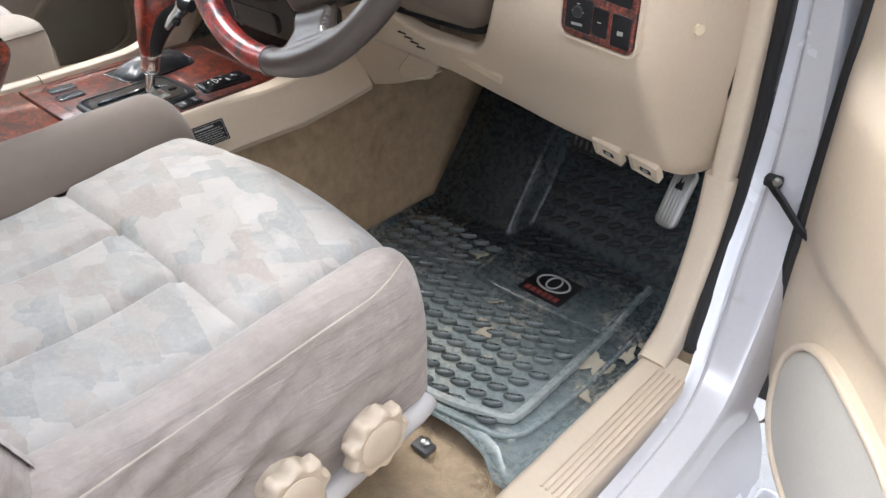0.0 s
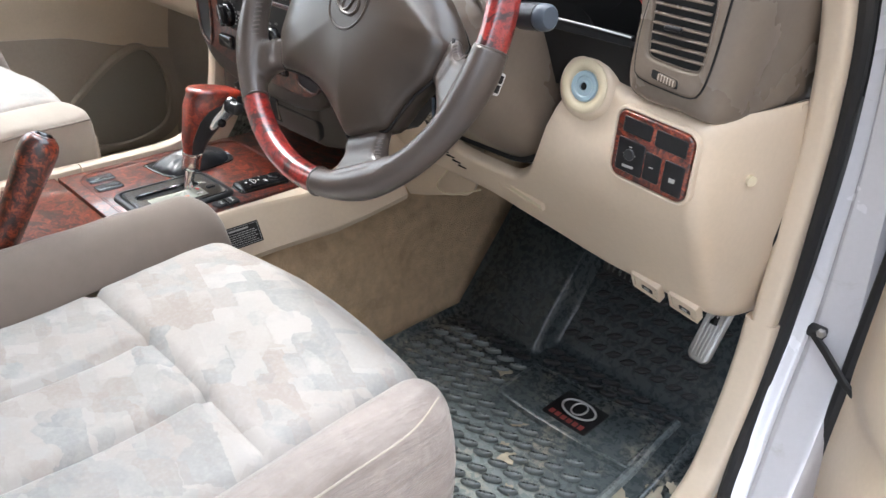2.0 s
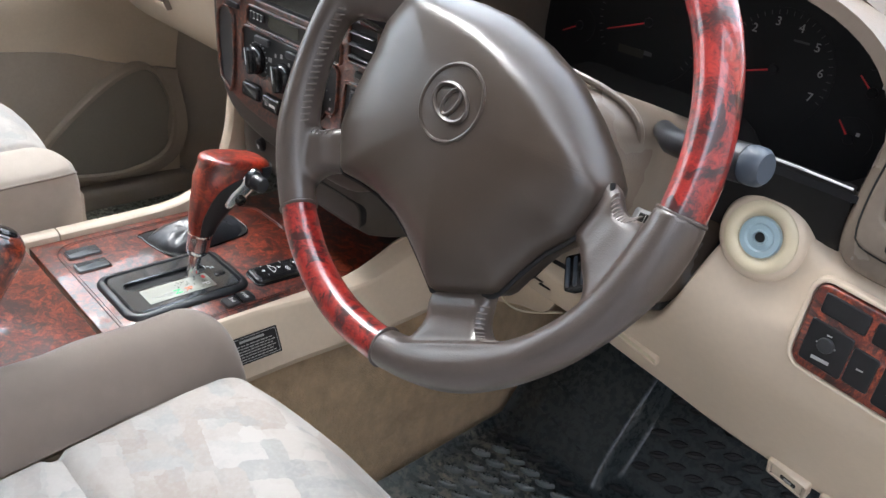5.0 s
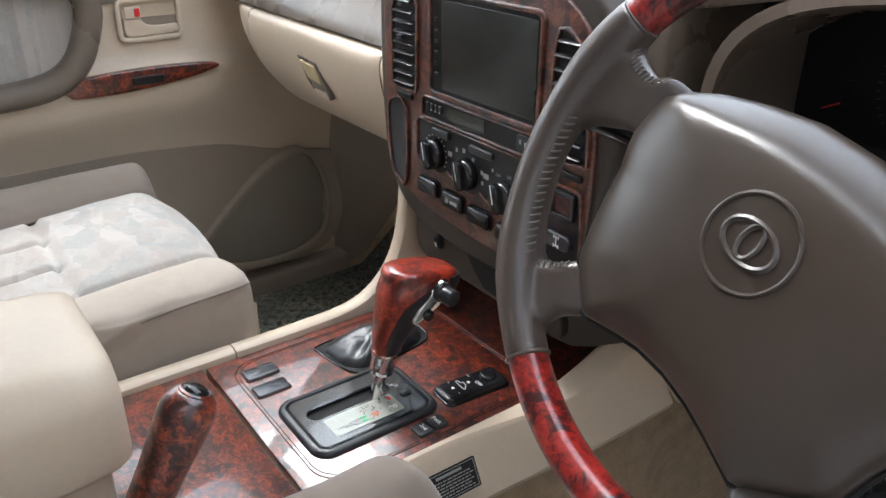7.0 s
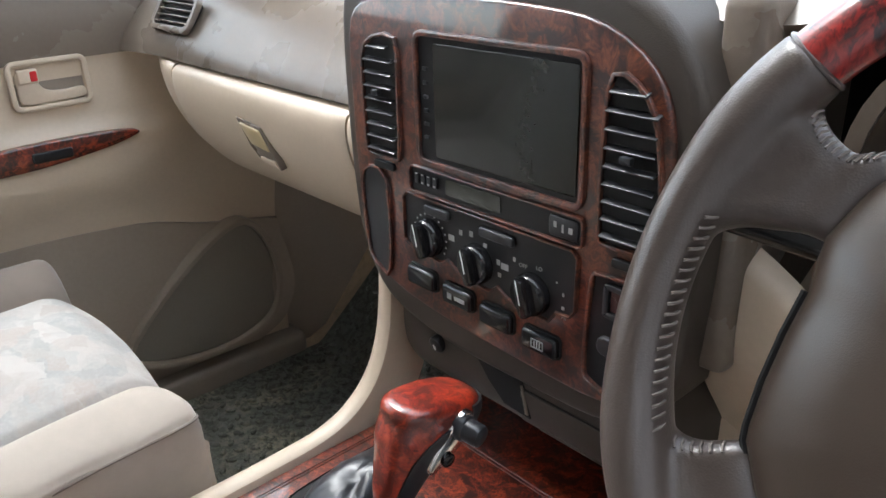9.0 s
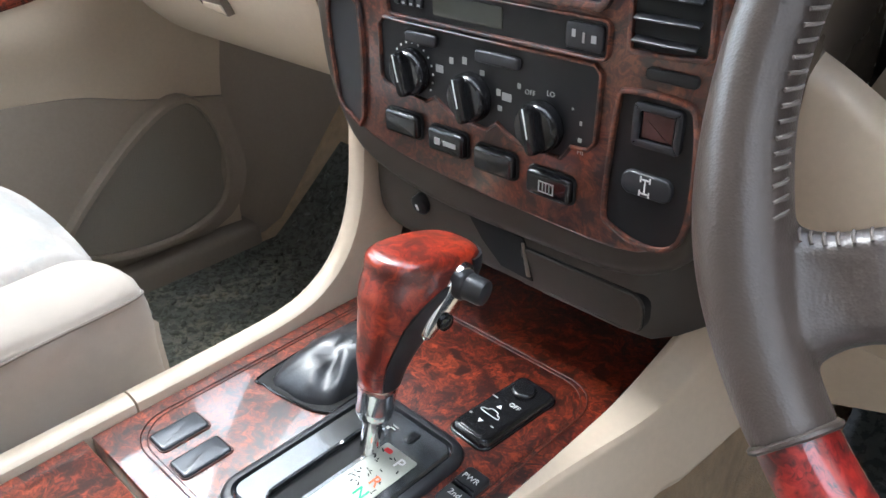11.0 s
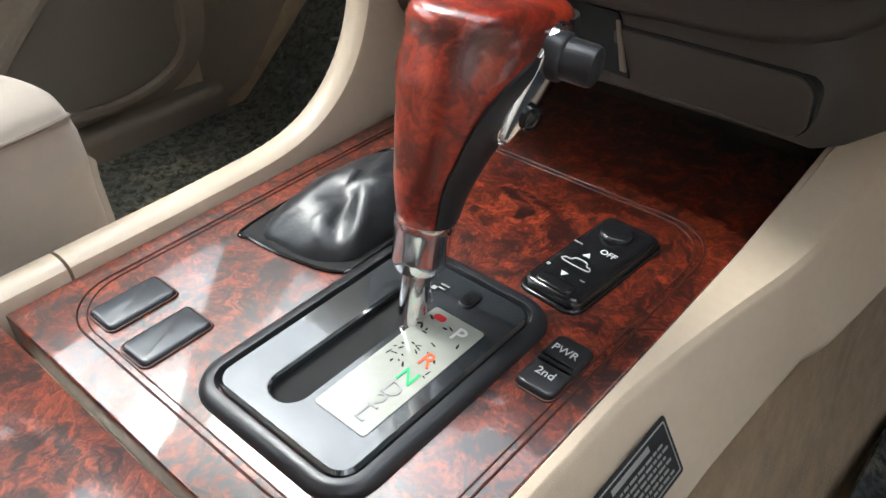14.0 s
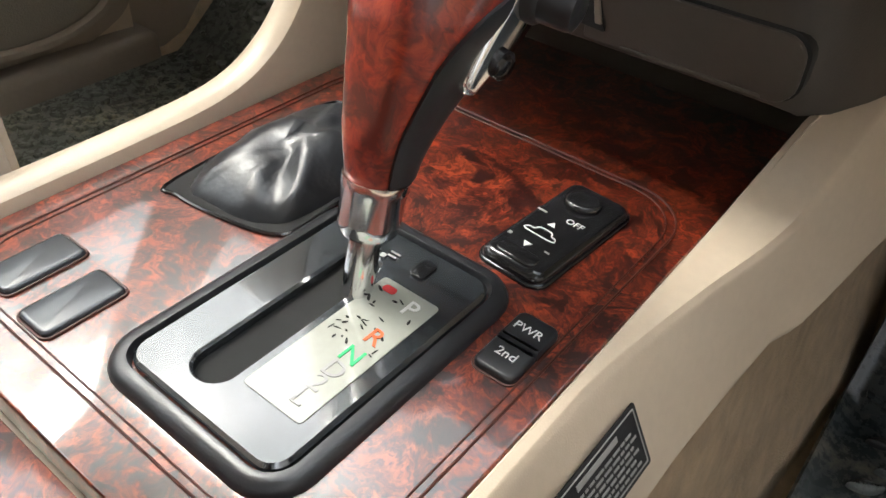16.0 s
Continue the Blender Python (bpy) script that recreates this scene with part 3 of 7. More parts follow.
def build_sill():
    """Driver's side: trim plates, seal, painted post and sill."""
    o = rrect(0.074, 0.045, (0.012, 0.010, 0.004, 0.004), 4)
    loops = []
    for j in range(20):
        y = lerp(-0.62, 0.765, j / 19)
        loops.append([(0.882 + x, y, 0.082 + z) for x, z in o])
    bm = bmesh.new()
    rings(bm, loops)
    sill = thing("sill_trim", "cream plastic sill plate with a ribbed scuff panel", "sill trim", kind="structure")
    part("plate", bm, CREAM, sill)
    for k in range(6):
        bm = box((0.877 + 0.0075 * k, 0.60, 0.106), (0.0035, 0.26, 0.004), 0.0015)
        part("rib", bm, CREAM, sill)
    kp = spline([(0.862, 0.74, 0.095), (0.858, 0.80, 0.125), (0.852, 0.85, 0.20), (0.848, 0.876, 0.27), (0.846, 0.884, 0.325)], 6)
    loops = []
    for i, p in enumerate(kp):
        t = (kp[min(i + 1, len(kp) - 1)] - kp[max(i - 1, 0)]).normalized()
        n = Vector((0, -t.z, t.y))
        loops.append([p + Vector((1, 0, 0)) * x + n * z for x, z in rrect(0.042, 0.034, 0.010, 4)])
    bm = bmesh.new()
    rings(bm, loops)
    setting("trim_kick_panel", bm, CREAM, "cream kick panel trim rising from the sill", "kick panel")

    pp = spline([(0.848, 0.892, 0.325), (0.848, 0.897, 0.45), (0.850, 0.885, 0.58), (0.853, 0.845, 0.70), (0.853, 0.78, 0.80), (0.85, 0.62, 0.97), (0.83, 0.45, 1.13)], 5)
    loops = []
    for i, p in enumerate(pp):
        t = (pp[min(i + 1, len(pp) - 1)] - pp[max(i - 1, 0)]).normalized()
        n = Vector((0, -t.z, t.y))
        loops.append([p + Vector((1, 0, 0)) * x + n * z for x, z in rrect(0.030, 0.05, 0.008, 3)])
    bm = bmesh.new()
    rings(bm, loops)
    setting("trim_pillar", bm, CREAM, "cream trim along the windscreen pillar", "pillar trim")

    sp = spline([(0.897, 0.772, 0.122), (0.890, 0.795, 0.138), (0.876, 0.86, 0.22), (0.870, 0.895, 0.33), (0.870, 0.898, 0.45), (0.872, 0.88, 0.60), (0.874, 0.83, 0.73), (0.872, 0.72, 0.88), (0.85, 0.50, 1.10)], 5)
    setting("door_seal", tube(sp, 0.0095, 8), RUBBERSEAL, "black rubber door seal", "door seal")

    spine = [(-0.62, 0.085, 0.926, 0.985), (0.30, 0.085, 0.926, 0.985), (0.60, 0.087, 0.924, 0.985), (0.72, 0.098, 0.915, 0.98), (0.80, 0.15, 0.896, 0.972), (0.86, 0.235, 0.882, 0.965), (0.902, 0.335, 0.878, 0.957), (0.912, 0.45, 0.878, 0.945), (0.90, 0.58, 0.880, 0.935), (0.85, 0.72, 0.882, 0.925), (0.74, 0.88, 0.88, 0.915), (0.5, 1.12, 0.86, 0.9)]
    sm = spline(spine_pts(spine), 5)

    def post_f(u, v):
        k = v * (len(sm) - 1)
        i = min(int(k), len(sm) - 2)
        y, z, a, b = sm[i].lerp(sm[i + 1], k - i)
        t = sm[i + 1] - sm[i]
        ln = math.hypot(t[0], t[1]) or 1
        ny, nz = t[1] / ln, -t[0] / ln
        keys = [(0.0, 0.0), (0.22, 0.004), (0.30, -0.006), (0.8, -0.006), (0.9, 0.004), (1.0, 0.06)]
        d = curve_at(keys, u)
        return lerp(a, b, min(1, u / 0.92)) + (0.012 * max(0, u - 0.92) / 0.08), y + ny * d, z + nz * d
    post = setting("door_post", sheet(post_f, 22, 70, 0.004, back=(0, 1, -0.3)), PAINT, "silver painted door post and sill, scuffed", "door post", 30)

    # one dark sheet stands for the hinge cavity's shade as well as grime
    def grime_shade_f(u, v):
        z = lerp(0.02, 0.72, v)
        y = curve_at([(0.0, 0.86), (0.2, 0.905), (0.45, 0.945), (0.72, 0.90)], z)
        return lerp(0.94, 1.03, u), y + 0.006 * noise.noise((u * 4, z * 30, 1)), z
    setting("hinge_recess", sheet(grime_shade_f, 6, 24, 0.004, back=(0, 1, 0)), PAINTDIRTY, "dark sheet for the grimy, shaded hinge recess beside the door post", "hinge recess")

    def outer_f(u, v):
        y = lerp(-1.2, 0.80, v)
        a = radians(lerp(20, 95, u))
        return 0.955 + 0.07 * math.sin(a), y, -0.03 + 0.10 * math.cos(a) - 0.12 * u * u
    setting("sill_panel", sheet(outer_f, 10, 10, 0.004, back=(-1, 0, 0)), PAINT, "silver painted outer sill", "sill panel")

    ck = thing("door_check_strap", "black greasy door check strap bolted to the post", "door check")
    part("bracket", box((0.909, 0.889, 0.337), (0.022, 0.016, 0.015), 0.004), RUBBERSEAL, ck)
    part("arm", tube([(0.905, 0.885, 0.336), (0.93, 0.872, 0.325), (0.965, 0.855, 0.305), (1.0, 0.84, 0.295)], 0.0035, 8, flat_k=1.8), RUBBERSEAL, ck)
    m = axes((0.917, 0.880, 0.343), (1, 0, 0), (0, 0, 1))
    part("bolt", lathe([(0.0, 0), (0.006, 0), (0.006, 0.004), (0.004, 0.006)], 6, m), STEEL, ck, "dull hex bolt")
    for z, y in ((0.60, 0.90), (0.10, 0.875)):
        hg = part("hinge", box((0.962, y, z), (0.04, 0.012, 0.06), 0.004), PAINT, post, "silver painted door hinge")
        part("bolt", lathe([(0.0, 0), (0.008, 0), (0.008, 0.005), (0.005, 0.007)], 6, axes((0.962, y - 0.006, z), (1, 0, 0), (0, 0, 1))), STEEL, hg)

    rb = thing("running_board", "pale grey running board with a ribbed rubber tread", "running board")
    o = rrect(0.20, 0.06, 0.02, 4)
    bm = bmesh.new()
    rings(bm, [[(1.13 + x, lerp(-1.2, 0.72, j / 8), -0.27 + z) for x, z in o] for j in range(9)])
    bm2 = box((1.10, 0.83, -0.275), (0.22, 0.28, 0.07), 0.02, 4)
    part("body", bm, PAINT, rb)
    part("end_cap", bm2, PAINT, rb)
    for k in range(9):
        part("tread_rib", box((1.075 + 0.013 * k, -0.1, -0.237), (0.006, 1.4, 0.006), 0.002), RUBBERSEAL, rb)


def spine_pts(rows):
    return [Vector(r) for r in rows]


build_sill()

# ---- dashboard ----
def build_dashboard():
    d = thing("dashboard", "taupe and cream moulded dashboard", "dashboard")

    def upper_f(u, v):
        x = lerp(-0.88, -0.185, u)
        y, z = spl_pass[min(int(v * (len(spl_pass) - 1) + 0.5), len(spl_pass) - 1)]
        k = max(0.0, (-0.70 - x) / 0.18)
        return x, y - 0.03 * k * k, z
    spl_pass = [(p.x, p.y) for p in spline([(0.705, 0.667), (0.712, 0.685), (0.735, 0.715), (0.765, 0.75), (0.80, 0.778), (0.87, 0.797), (1.0, 0.805), (1.22, 0.80)], 4)]
    part("upper_shell", sheet(upper_f, 20, len(spl_pass) - 1, 0.01, back=(0, 0.5, -1)), TAUPE, d, "taupe soft-grain upper dash")

    glove = [(p.x, p.y) for p in spline([(0.712, 0.663), (0.693, 0.655), (0.690, 0.63), (0.700, 0.59), (0.724, 0.545), (0.765, 0.50), (0.81, 0.476), (0.86, 0.468)], 4)]

    def low_f(x0, x1, bulge=0.0):
        def f(u, v):
            x = lerp(x0, x1, u)
            y, z = glove[min(int(v * (len(glove) - 1) + 0.5), len(glove) - 1)]
            k = max(0.0, (-0.62 - x) / 0.25)
            e = min(u, 1 - u) * abs(x1 - x0)
            r = max(0.0, 1 - e / 0.006)
            return x, y + 0.10 * k * k + 0.004 * r * r + bulge, z + 0.05 * k * k
        return f
    gb_ = part("glove_box", sheet(low_f(-0.662, -0.222), 40, len(glove) - 1, 0.008, back=(0, 1, 0)), CREAM, d, "cream glove box lid")
    part("outer_panel", sheet(low_f(-0.86, -0.666), 16, len(glove) - 1, 0.008, back=(0, 1, 0)), CREAM, d)
    part("inner_panel", sheet(low_f(-0.218, -0.15), 6, len(glove) - 1, 0.008, back=(0, 1, 0)), CREAM, d)
    m = axes((-0.425, 0.698, 0.592), (1, 0, 0), (0, -0.20, 0.98))
    lo = [(-0.040, 0.026), (0.018, 0.021), (0.042, -0.034), (-0.004, -0.030), (-0.024, -0.012)][::-1]
    # taupe floor paints the shadow inside the cream latch recess
    part("latch_recess", slab(lo, -0.006, 0.0030, 0.001, m), TAUPE, gb_, "latch recess, its shadow put into the colour")
    part("latch", slab([(-0.031, 0.021), (0.014, 0.017), (0.026, -0.010), (-0.014, -0.006)][::-1], 0.001, 0.0060, 0.002, m), YELLOWED, gb_, "yellowed latch flap")
    part("latch_lip", slab([(-0.002, -0.022), (0.034, -0.022), (0.040, -0.032), (-0.002, -0.029)][::-1], 0.001, 0.0050, 0.0015, m), CREAM, gb_)

    # passenger outer vent, low edge in view
    m = axes((-0.70, 0.735, 0.728), (1, 0, 0), (0, 0.55, 0.83))
    vb = part("passenger_vent", frame_ring(rrect(0.13, 0.06, 0.015), rrect(0.11, 0.042, 0.010), -0.002, 0.006, 0.002, m), TAUPE, d)
    part("back", slab(rrect(0.112, 0.044, 0.01), -0.02, -0.001, 0, m), DARK, vb)
    for k in range(4):
        part("slat", box((0, -0.015 + 0.010 * k, 0.0), (0.108, 0.002, 0.010), 0.0008, m=m), TAUPE, vb)

    # dash top and hood over the instruments
    def top_f(u, v):
        x, y = lerp(-0.24, 0.80, u), lerp(0.74, 1.33, v)
        hump = math.exp(-((x - 0.0) / 0.17) ** 4) * 0.02 + math.exp(-((x - 0.50) / 0.24) ** 4) * 0.035
        side = curve_at([(0.64, 0.0), (0.70, -0.035), (0.76, -0.055), (0.83, -0.075)], x) * (1 + 0.5 * v) + curve_at([(-0.24, -0.02), (-0.17, 0.0)], x)
        front = -0.05 * (1 - min(1, (y - 0.74) / 0.10)) ** 2
        return x, y, min(0.825 + hump * (1 - 0.7 * v) + side + front, 0.785 + (1.24 - y) * 0.643)
    part("dash_top", sheet(top_f, 44, 16, 0.012), TAUPE, d)

    def hood_f(u, v):
        a = math.pi * (1 - u)
        s = math.sin(a)
        k = abs(math.cos(a)) ** 0.8 * (1 if math.cos(a) > 0 else -1)
        lip = 0.205 + 0.006 * min(1.0, v * 6)
        return 0.505 + lip * k, lerp(0.685, 0.86, v) + 0.012 * (1 - s), 0.655 + 0.155 * s ** 0.50 - 0.02 * v * s
    part("binnacle_hood", sheet(hood_f, 36, 8, 0.010, back=(0, 0, 1)), TAUPE, d)

    # side wall between the centre stack and the binnacle
    part("stack_flank", box((0.2075, 0.80, 0.66), (0.036, 0.16, 0.29), 0.012, 4), TAUPE, d)
    # dark blocks stand for the shaded space inside the dash
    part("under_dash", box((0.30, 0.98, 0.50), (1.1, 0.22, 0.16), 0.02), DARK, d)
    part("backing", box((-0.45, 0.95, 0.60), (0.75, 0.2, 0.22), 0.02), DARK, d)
    return d


dash = build_dashboard()


def build_vent_pod():
    """Driver's outer air vent in its rounded taupe pod."""
    pod = thing("air_vent_pod", "taupe rounded air vent housing at the end of the dashboard", "air vent")
    prof = [(0.6965, 0.645), (0.704, 0.622), (0.728, 0.614), (0.770, 0.612), (0.803, 0.609), (0.816, 0.614), (0.822, 0.640), (0.829, 0.70), (0.835, 0.745), (0.829, 0.766), (0.806, 0.780), (0.770, 0.794), (0.735, 0.803), (0.712, 0.798), (0.7075, 0.770), (0.7035, 0.735), (0.699, 0.695)]
    so = smooth_outline(prof, 5)
    c = centre(so)
    loops = []
    for y, d, dr in ((0.92, -0.004, -0.012), (0.80, 0.0, -0.004), (0.755, 0.0, 0.0), (0.735, 0.0005, 0.0025), (0.720, 0.0015, 0.0065), (0.709, 0.003, 0.0115), (0.701, 0.006, 0.0175), (0.696, 0.010, 0.0240), (0.6935, 0.0145, 0.0310), (0.6925, 0.024, 0.0400)):
        lp = []
        for x, z in so:
            k = (x - c[0]) / 0.067
            q = (z - c[1]) / 0.093
            lp.append((x - (dr * k if k > 0 else d * k), y, z - (lerp(d, dr, 0.35) if q > 0 else d) * q))
        loops.append(lp)
    bm = bmesh.new()
    rings(bm, loops)
    part("housing", bm, TAUPE, pod, "", 60)

    def around(o, cx, cy, n=72):
        """The outline met by n even rays from a point inside it."""
        out = []
        for i in range(n):
            dx, dy = math.cos(2 * math.pi * i / n), math.sin(2 * math.pi * i / n)
            best = None
            for p, q in zip(o, o[1:] + o[:1]):
                ex, ey = q[0] - p[0], q[1] - p[1]
                det = ex * dy - ey * dx
                if abs(det) < 1e-12:
                    continue
                k = ((p[1] - cy) * dx - (p[0] - cx) * dy) / det
                r = ((p[1] - cy) * ex - (p[0] - cx) * ey) / det
                if -1e-6 <= k <= 1 + 1e-6 and r > 0:
                    best = r if best is None else max(best, r)
            out.append((cx + dx * best, cy + dy * best))
        return out
    m = facing(0.0, 0.6925, 0.0)
    gc = (0.758, 0.700)
    bo = around(smooth_outline([(0.7310, 0.7790), (0.7574, 0.7780), (0.7822, 0.7705), (0.7985, 0.7605), (0.8022, 0.7520), (0.8000, 0.7190), (0.7958, 0.6743), (0.7900, 0.6460), (0.7800, 0.6375), (0.7503, 0.6395), (0.7220, 0.6440), (0.7140, 0.6540), (0.7138, 0.6909), (0.7200, 0.7333), (0.7265, 0.7720)], 4), *gc)
    go = around(smooth_outline([(0.7300, 0.7395), (0.7552, 0.7412), (0.7830, 0.7395), (0.7905, 0.7325), (0.7905, 0.7040), (0.7875, 0.6700), (0.7800, 0.6625), (0.7538, 0.6636), (0.7310, 0.6670), (0.7255, 0.6760), (0.7240, 0.7050), (0.7242, 0.7330)], 4), *gc)
    part("bezel", frame_ring(bo, go, -0.006, 0.0040, 0.0034, m, None, 4), TAUPE, pod)
    part("bezel_groove", frame_ring(inset(bo, -0.0016), inset(bo, 0.0004), -0.004, 0.0008, 0.0003, m), DARK, pod)
    gi = inset(go, 0.0022)
    part("grille_frame", frame_ring(inset(go, -0.0006), gi, -0.010, 0.0012, 0.0010, m), TAUPE, pod)
    part("grille_back", slab(inset(go, 0.001), -0.012, 0.0004, 0, m), DARK, pod)
    for k in range(7):
        z = 0.6735 + 0.0093 * k
        mm = m @ Matrix.Translation((0.7575 + 0.0012 * (k - 3) * (-0.5), z, 0.0018)) @ pose(0, 0, 0, 14, 0, -1.5)
        part("slat", box((0, 0, 0), (0.0610, 0.0019, 0.0050), 0.0008, m=mm), TAUPE, pod)
    part("slat_knob", box((0.7515, 0.7000, 0.0050), (0.0190, 0.0048, 0.0060), 0.0018, 3, m=m), BLACK, pod)
    gm = m @ pose(0, 0, 0.0040)
    uo = smooth_outline([(0.7364, 0.7705), (0.7577, 0.7700), (0.7778, 0.7640), (0.7900, 0.7563), (0.7892, 0.7515), (0.7710, 0.7515), (0.7507, 0.7550), (0.7370, 0.7560), (0.7335, 0.7630)], 3)
    uo = ccw(uo)
    part("defroster_frame", frame_ring(uo, inset(uo, 0.0012), -0.003, 0.0008, 0.0005, gm), TAUPE, pod)
    part("defroster_back", slab(inset(uo, 0.0010), -0.003, 0.0003, 0, gm), DARK, pod)
    part("defroster_end", slab(inset(ccw(smooth_outline([(0.7364, 0.7705), (0.7440, 0.7700), (0.7405, 0.7555), (0.7365, 0.7560), (0.7335, 0.7630)], 3)), 0.0010), 0.0, 0.0006, 0, gm), TAUPE_SHADED, pod)
    for x0, z0, x1, z1 in ((0.7477, 0.7690, 0.7435, 0.7560), (0.7571, 0.7685, 0.7532, 0.7545), (0.7661, 0.7662, 0.7625, 0.7528), (0.7755, 0.7632, 0.7718, 0.7520), (0.7842, 0.7592, 0.7818, 0.7522)):
        mm = gm @ Matrix.Translation(((x0 + x1) / 2, (z0 + z1) / 2, 0.0006)) @ pose(0, 0, 0, 0, 0, math.degrees(math.atan2(z0 - z1, x0 - x1)) - 90)
        part("defroster_slat", box((0, 0, 0), (0.0011, math.hypot(x0 - x1, z0 - z1), 0.0022), 0.0004, m=mm), TAUPE, pod)
    ro = [(x, z - 0.17 * (x - 0.7515)) for x, z in rrect(0.033, 0.0110, 0.0035, 4, 0.7515, 0.6500)]
    part("shutter_slot", frame_ring(ro, inset(ro, 0.0010), -0.003, 0.0008, 0.0005, gm), TAUPE, pod)
    part("shutter_back", slab(inset(ro, 0.0008), -0.003, 0.0003, 0, gm), DARK, pod)
    sw = [(x, z - 0.17 * (x - 0.7515)) for x, z in rrect(0.022, 0.0078, 0.0030, 4, 0.7540, 0.6500)]
    part("shutter_wheel", slab(sw, -0.002, 0.0026, 0.0016, gm), TAUPE, pod)
    for k in range(6):
        x = 0.7455 + 0.0034 * k
        part("shutter_rib", box((x, 0.6500 - 0.17 * (x - 0.7515), 0.0026), (0.0012, 0.0062, 0.0012), 0.0004, m=gm), TAUPE_LIGHT, pod)
    return pod


build_vent_pod()


def knee_y(x, z):
    """Depth of the cream knee panel's face at height z."""
    y = curve_at([(0.30, 0.842), (0.345, 0.812), (0.42, 0.762), (0.52, 0.703), (0.56, 0.698), (0.66, 0.703)], z)
    y += 0.04 * max(0.0, (0.56 - x) / 0.36) ** 2
    y += 0.024 * math.exp(-((x - 0.645) / 0.040) ** 2 - ((z - 0.617) / 0.045) ** 2)
    r = max(0.0, (x - 0.785) / 0.05)
    return y + 0.13 * r ** 3.2


def build_knee_panel():
    p = thing("knee_panel", "cream lower dash panel with switches beneath the steering column", "dash panel")
    top_keys = [(0.19, 0.63), (0.30, 0.58), (0.36, 0.50), (0.40, 0.474), (0.45, 0.462), (0.52, 0.462), (0.56, 0.484), (0.588, 0.525), (0.605, 0.575), (0.62, 0.615), (0.66, 0.640), (0.70, 0.625), (0.835, 0.618)]
    bot_keys = [(0.19, 0.360), (0.43, 0.373), (0.55, 0.352), (0.66, 0.326), (0.70, 0.325), (0.82, 0.319), (0.836, 0.319)]

    def f(u, v):
        x = lerp(0.19, 0.8365, 1 - (1 - u) ** 1.25)
        zt, zb = curve_at(top_keys, x), curve_at(bot_keys, x)
        z = lerp(zt, zb, v)
        edge_t = max(0.0, 1 - (zt - z) / 0.016)
        edge_b = max(0.0, 1 - (z - zb) / 0.03)
        return x, knee_y(x, z) + 0.020 * edge_t ** 2 + (0.022 + 0.024 * curve_at([(0.40, 0.3), (0.50, 1.0), (0.64, 1.0), (0.70, 0.0)], x)) * edge_b ** 2, z
    part("panel", sheet(f, 90, 44, 0.006, back=(0, 1, 0)), CREAM, p, sharp=50)

    # right-hand return towards the pillar
    def ret_f(u, v):
        z = lerp(0.615, 0.325, v)
        y0 = knee_y(0.8365, z)
        return 0.8360 + 0.006 * u, lerp(y0, 0.905, u), z
    part("return", sheet(ret_f, 8, 16, 0.004, back=(-1, 0, 0)), CREAM, p)
    part("clip", lathe([(0.0, -0.003), (0.006, -0.003), (0.006, 0.004), (0.004, 0.008), (0.0015, 0.009)], 10, axes((0.829, 0.770, 0.544), (0, 0, 1), (0.86, -0.5, 0)) @ pose(0, 0, 0, 90, 0, 0)), CREAM_OLD, p, "small cream trim clip")

    # blanked ignition boss
    m = axes((0.6455, 0.712, 0.6125), (1, 0, 0), (0, 0.16, 0.987))
    boss = part("key_boss", lathe([(0.046, -0.05), (0.043, -0.02), (0.039, -0.004), (0.036, 0.003), (0.033, 0.006), (0.029, 0.0065), (0.027, 0.005), (0.026, 0.002), (0.020, 0.002)], 40, m), CREAM, p)
    part("key_ring", lathe([(0.0305, 0.0055), (0.030, 0.008), (0.0275, 0.0095), (0.0225, 0.0095), (0.0190, 0.007), (0.0172, 0.003)], 40, m), CREAM_OLD, boss, "yellowed cream ring")
    part("key_plug", lathe([(0.0175, 0.002), (0.0175, 0.006), (0.0165, 0.0085), (0.012, 0.0088), (0.0105, 0.0075), (0.0065, 0.0078), (0.006, 0.0095), (0.0048, 0.0095), (0.0045, 0.006)], 36, m), PLUG, boss, "pale blue ignition blanking plug")
    part("key_slot", slab(circle(0.0042, 14), 0.0055, 0.0072, 0, m), DARK, boss)

    # wood-framed switch bank
    yf = 0.6965
    m = axes((0.749, yf, 0.566), (1, 0, 0), (0, 0.02, 1.0))
    fo = [(x, y - 0.085 * x) for x, y in rrect(0.093, 0.0735, 0.011, 5)]
    sp = part("switch_panel", slab(fo, -0.012, 0.004, 0.0025, m), WOOD, p, "glossy red burl switch surround")
    part("recess_lip", frame_ring(inset(fo, -0.0055), inset(fo, -0.0008), -0.012, 0.0026, 0.0022, m), CREAM, sp)
    specs = [(-0.020, 0.0245, 0.036, 0.0175), (0.0215, 0.0195, 0.038, 0.0185), (-0.0235, -0.0085, 0.034, 0.037), (0.0045, -0.0125, 0.020, 0.031), (0.0305, -0.0165, 0.024, 0.035)]
    for k, (x, y, w, h) in enumerate(specs):
        o = [(px_, py_ - 0.10 * (px_ - x)) for px_, py_ in rrect(w, h, 0.0025, 3, x, y)]
        part("switch", slab(o, 0.0, 0.0052, 0.0012, m), BLACK, sp)
    mk = m @ pose(0, 0, 0.0054)
    part("joystick", slab(circle(0.0065, 16, -0.024, -0.006), -0.0004, 0.0022, 0.001, mk), SATINBLACK, sp)
    bars([(-0.031, -0.006, 0.0012, 0.0012), (-0.017, -0.006, 0.0012, 0.0012), (-0.024, 0.0025, 0.004, 0.001), (-0.024, -0.0195, 0.014, 0.0028), (0.004, -0.012, 0.005, 0.0012), (0.0305, -0.018, 0.007, 0.0045)], mk, GREYINK, "legend", sp)

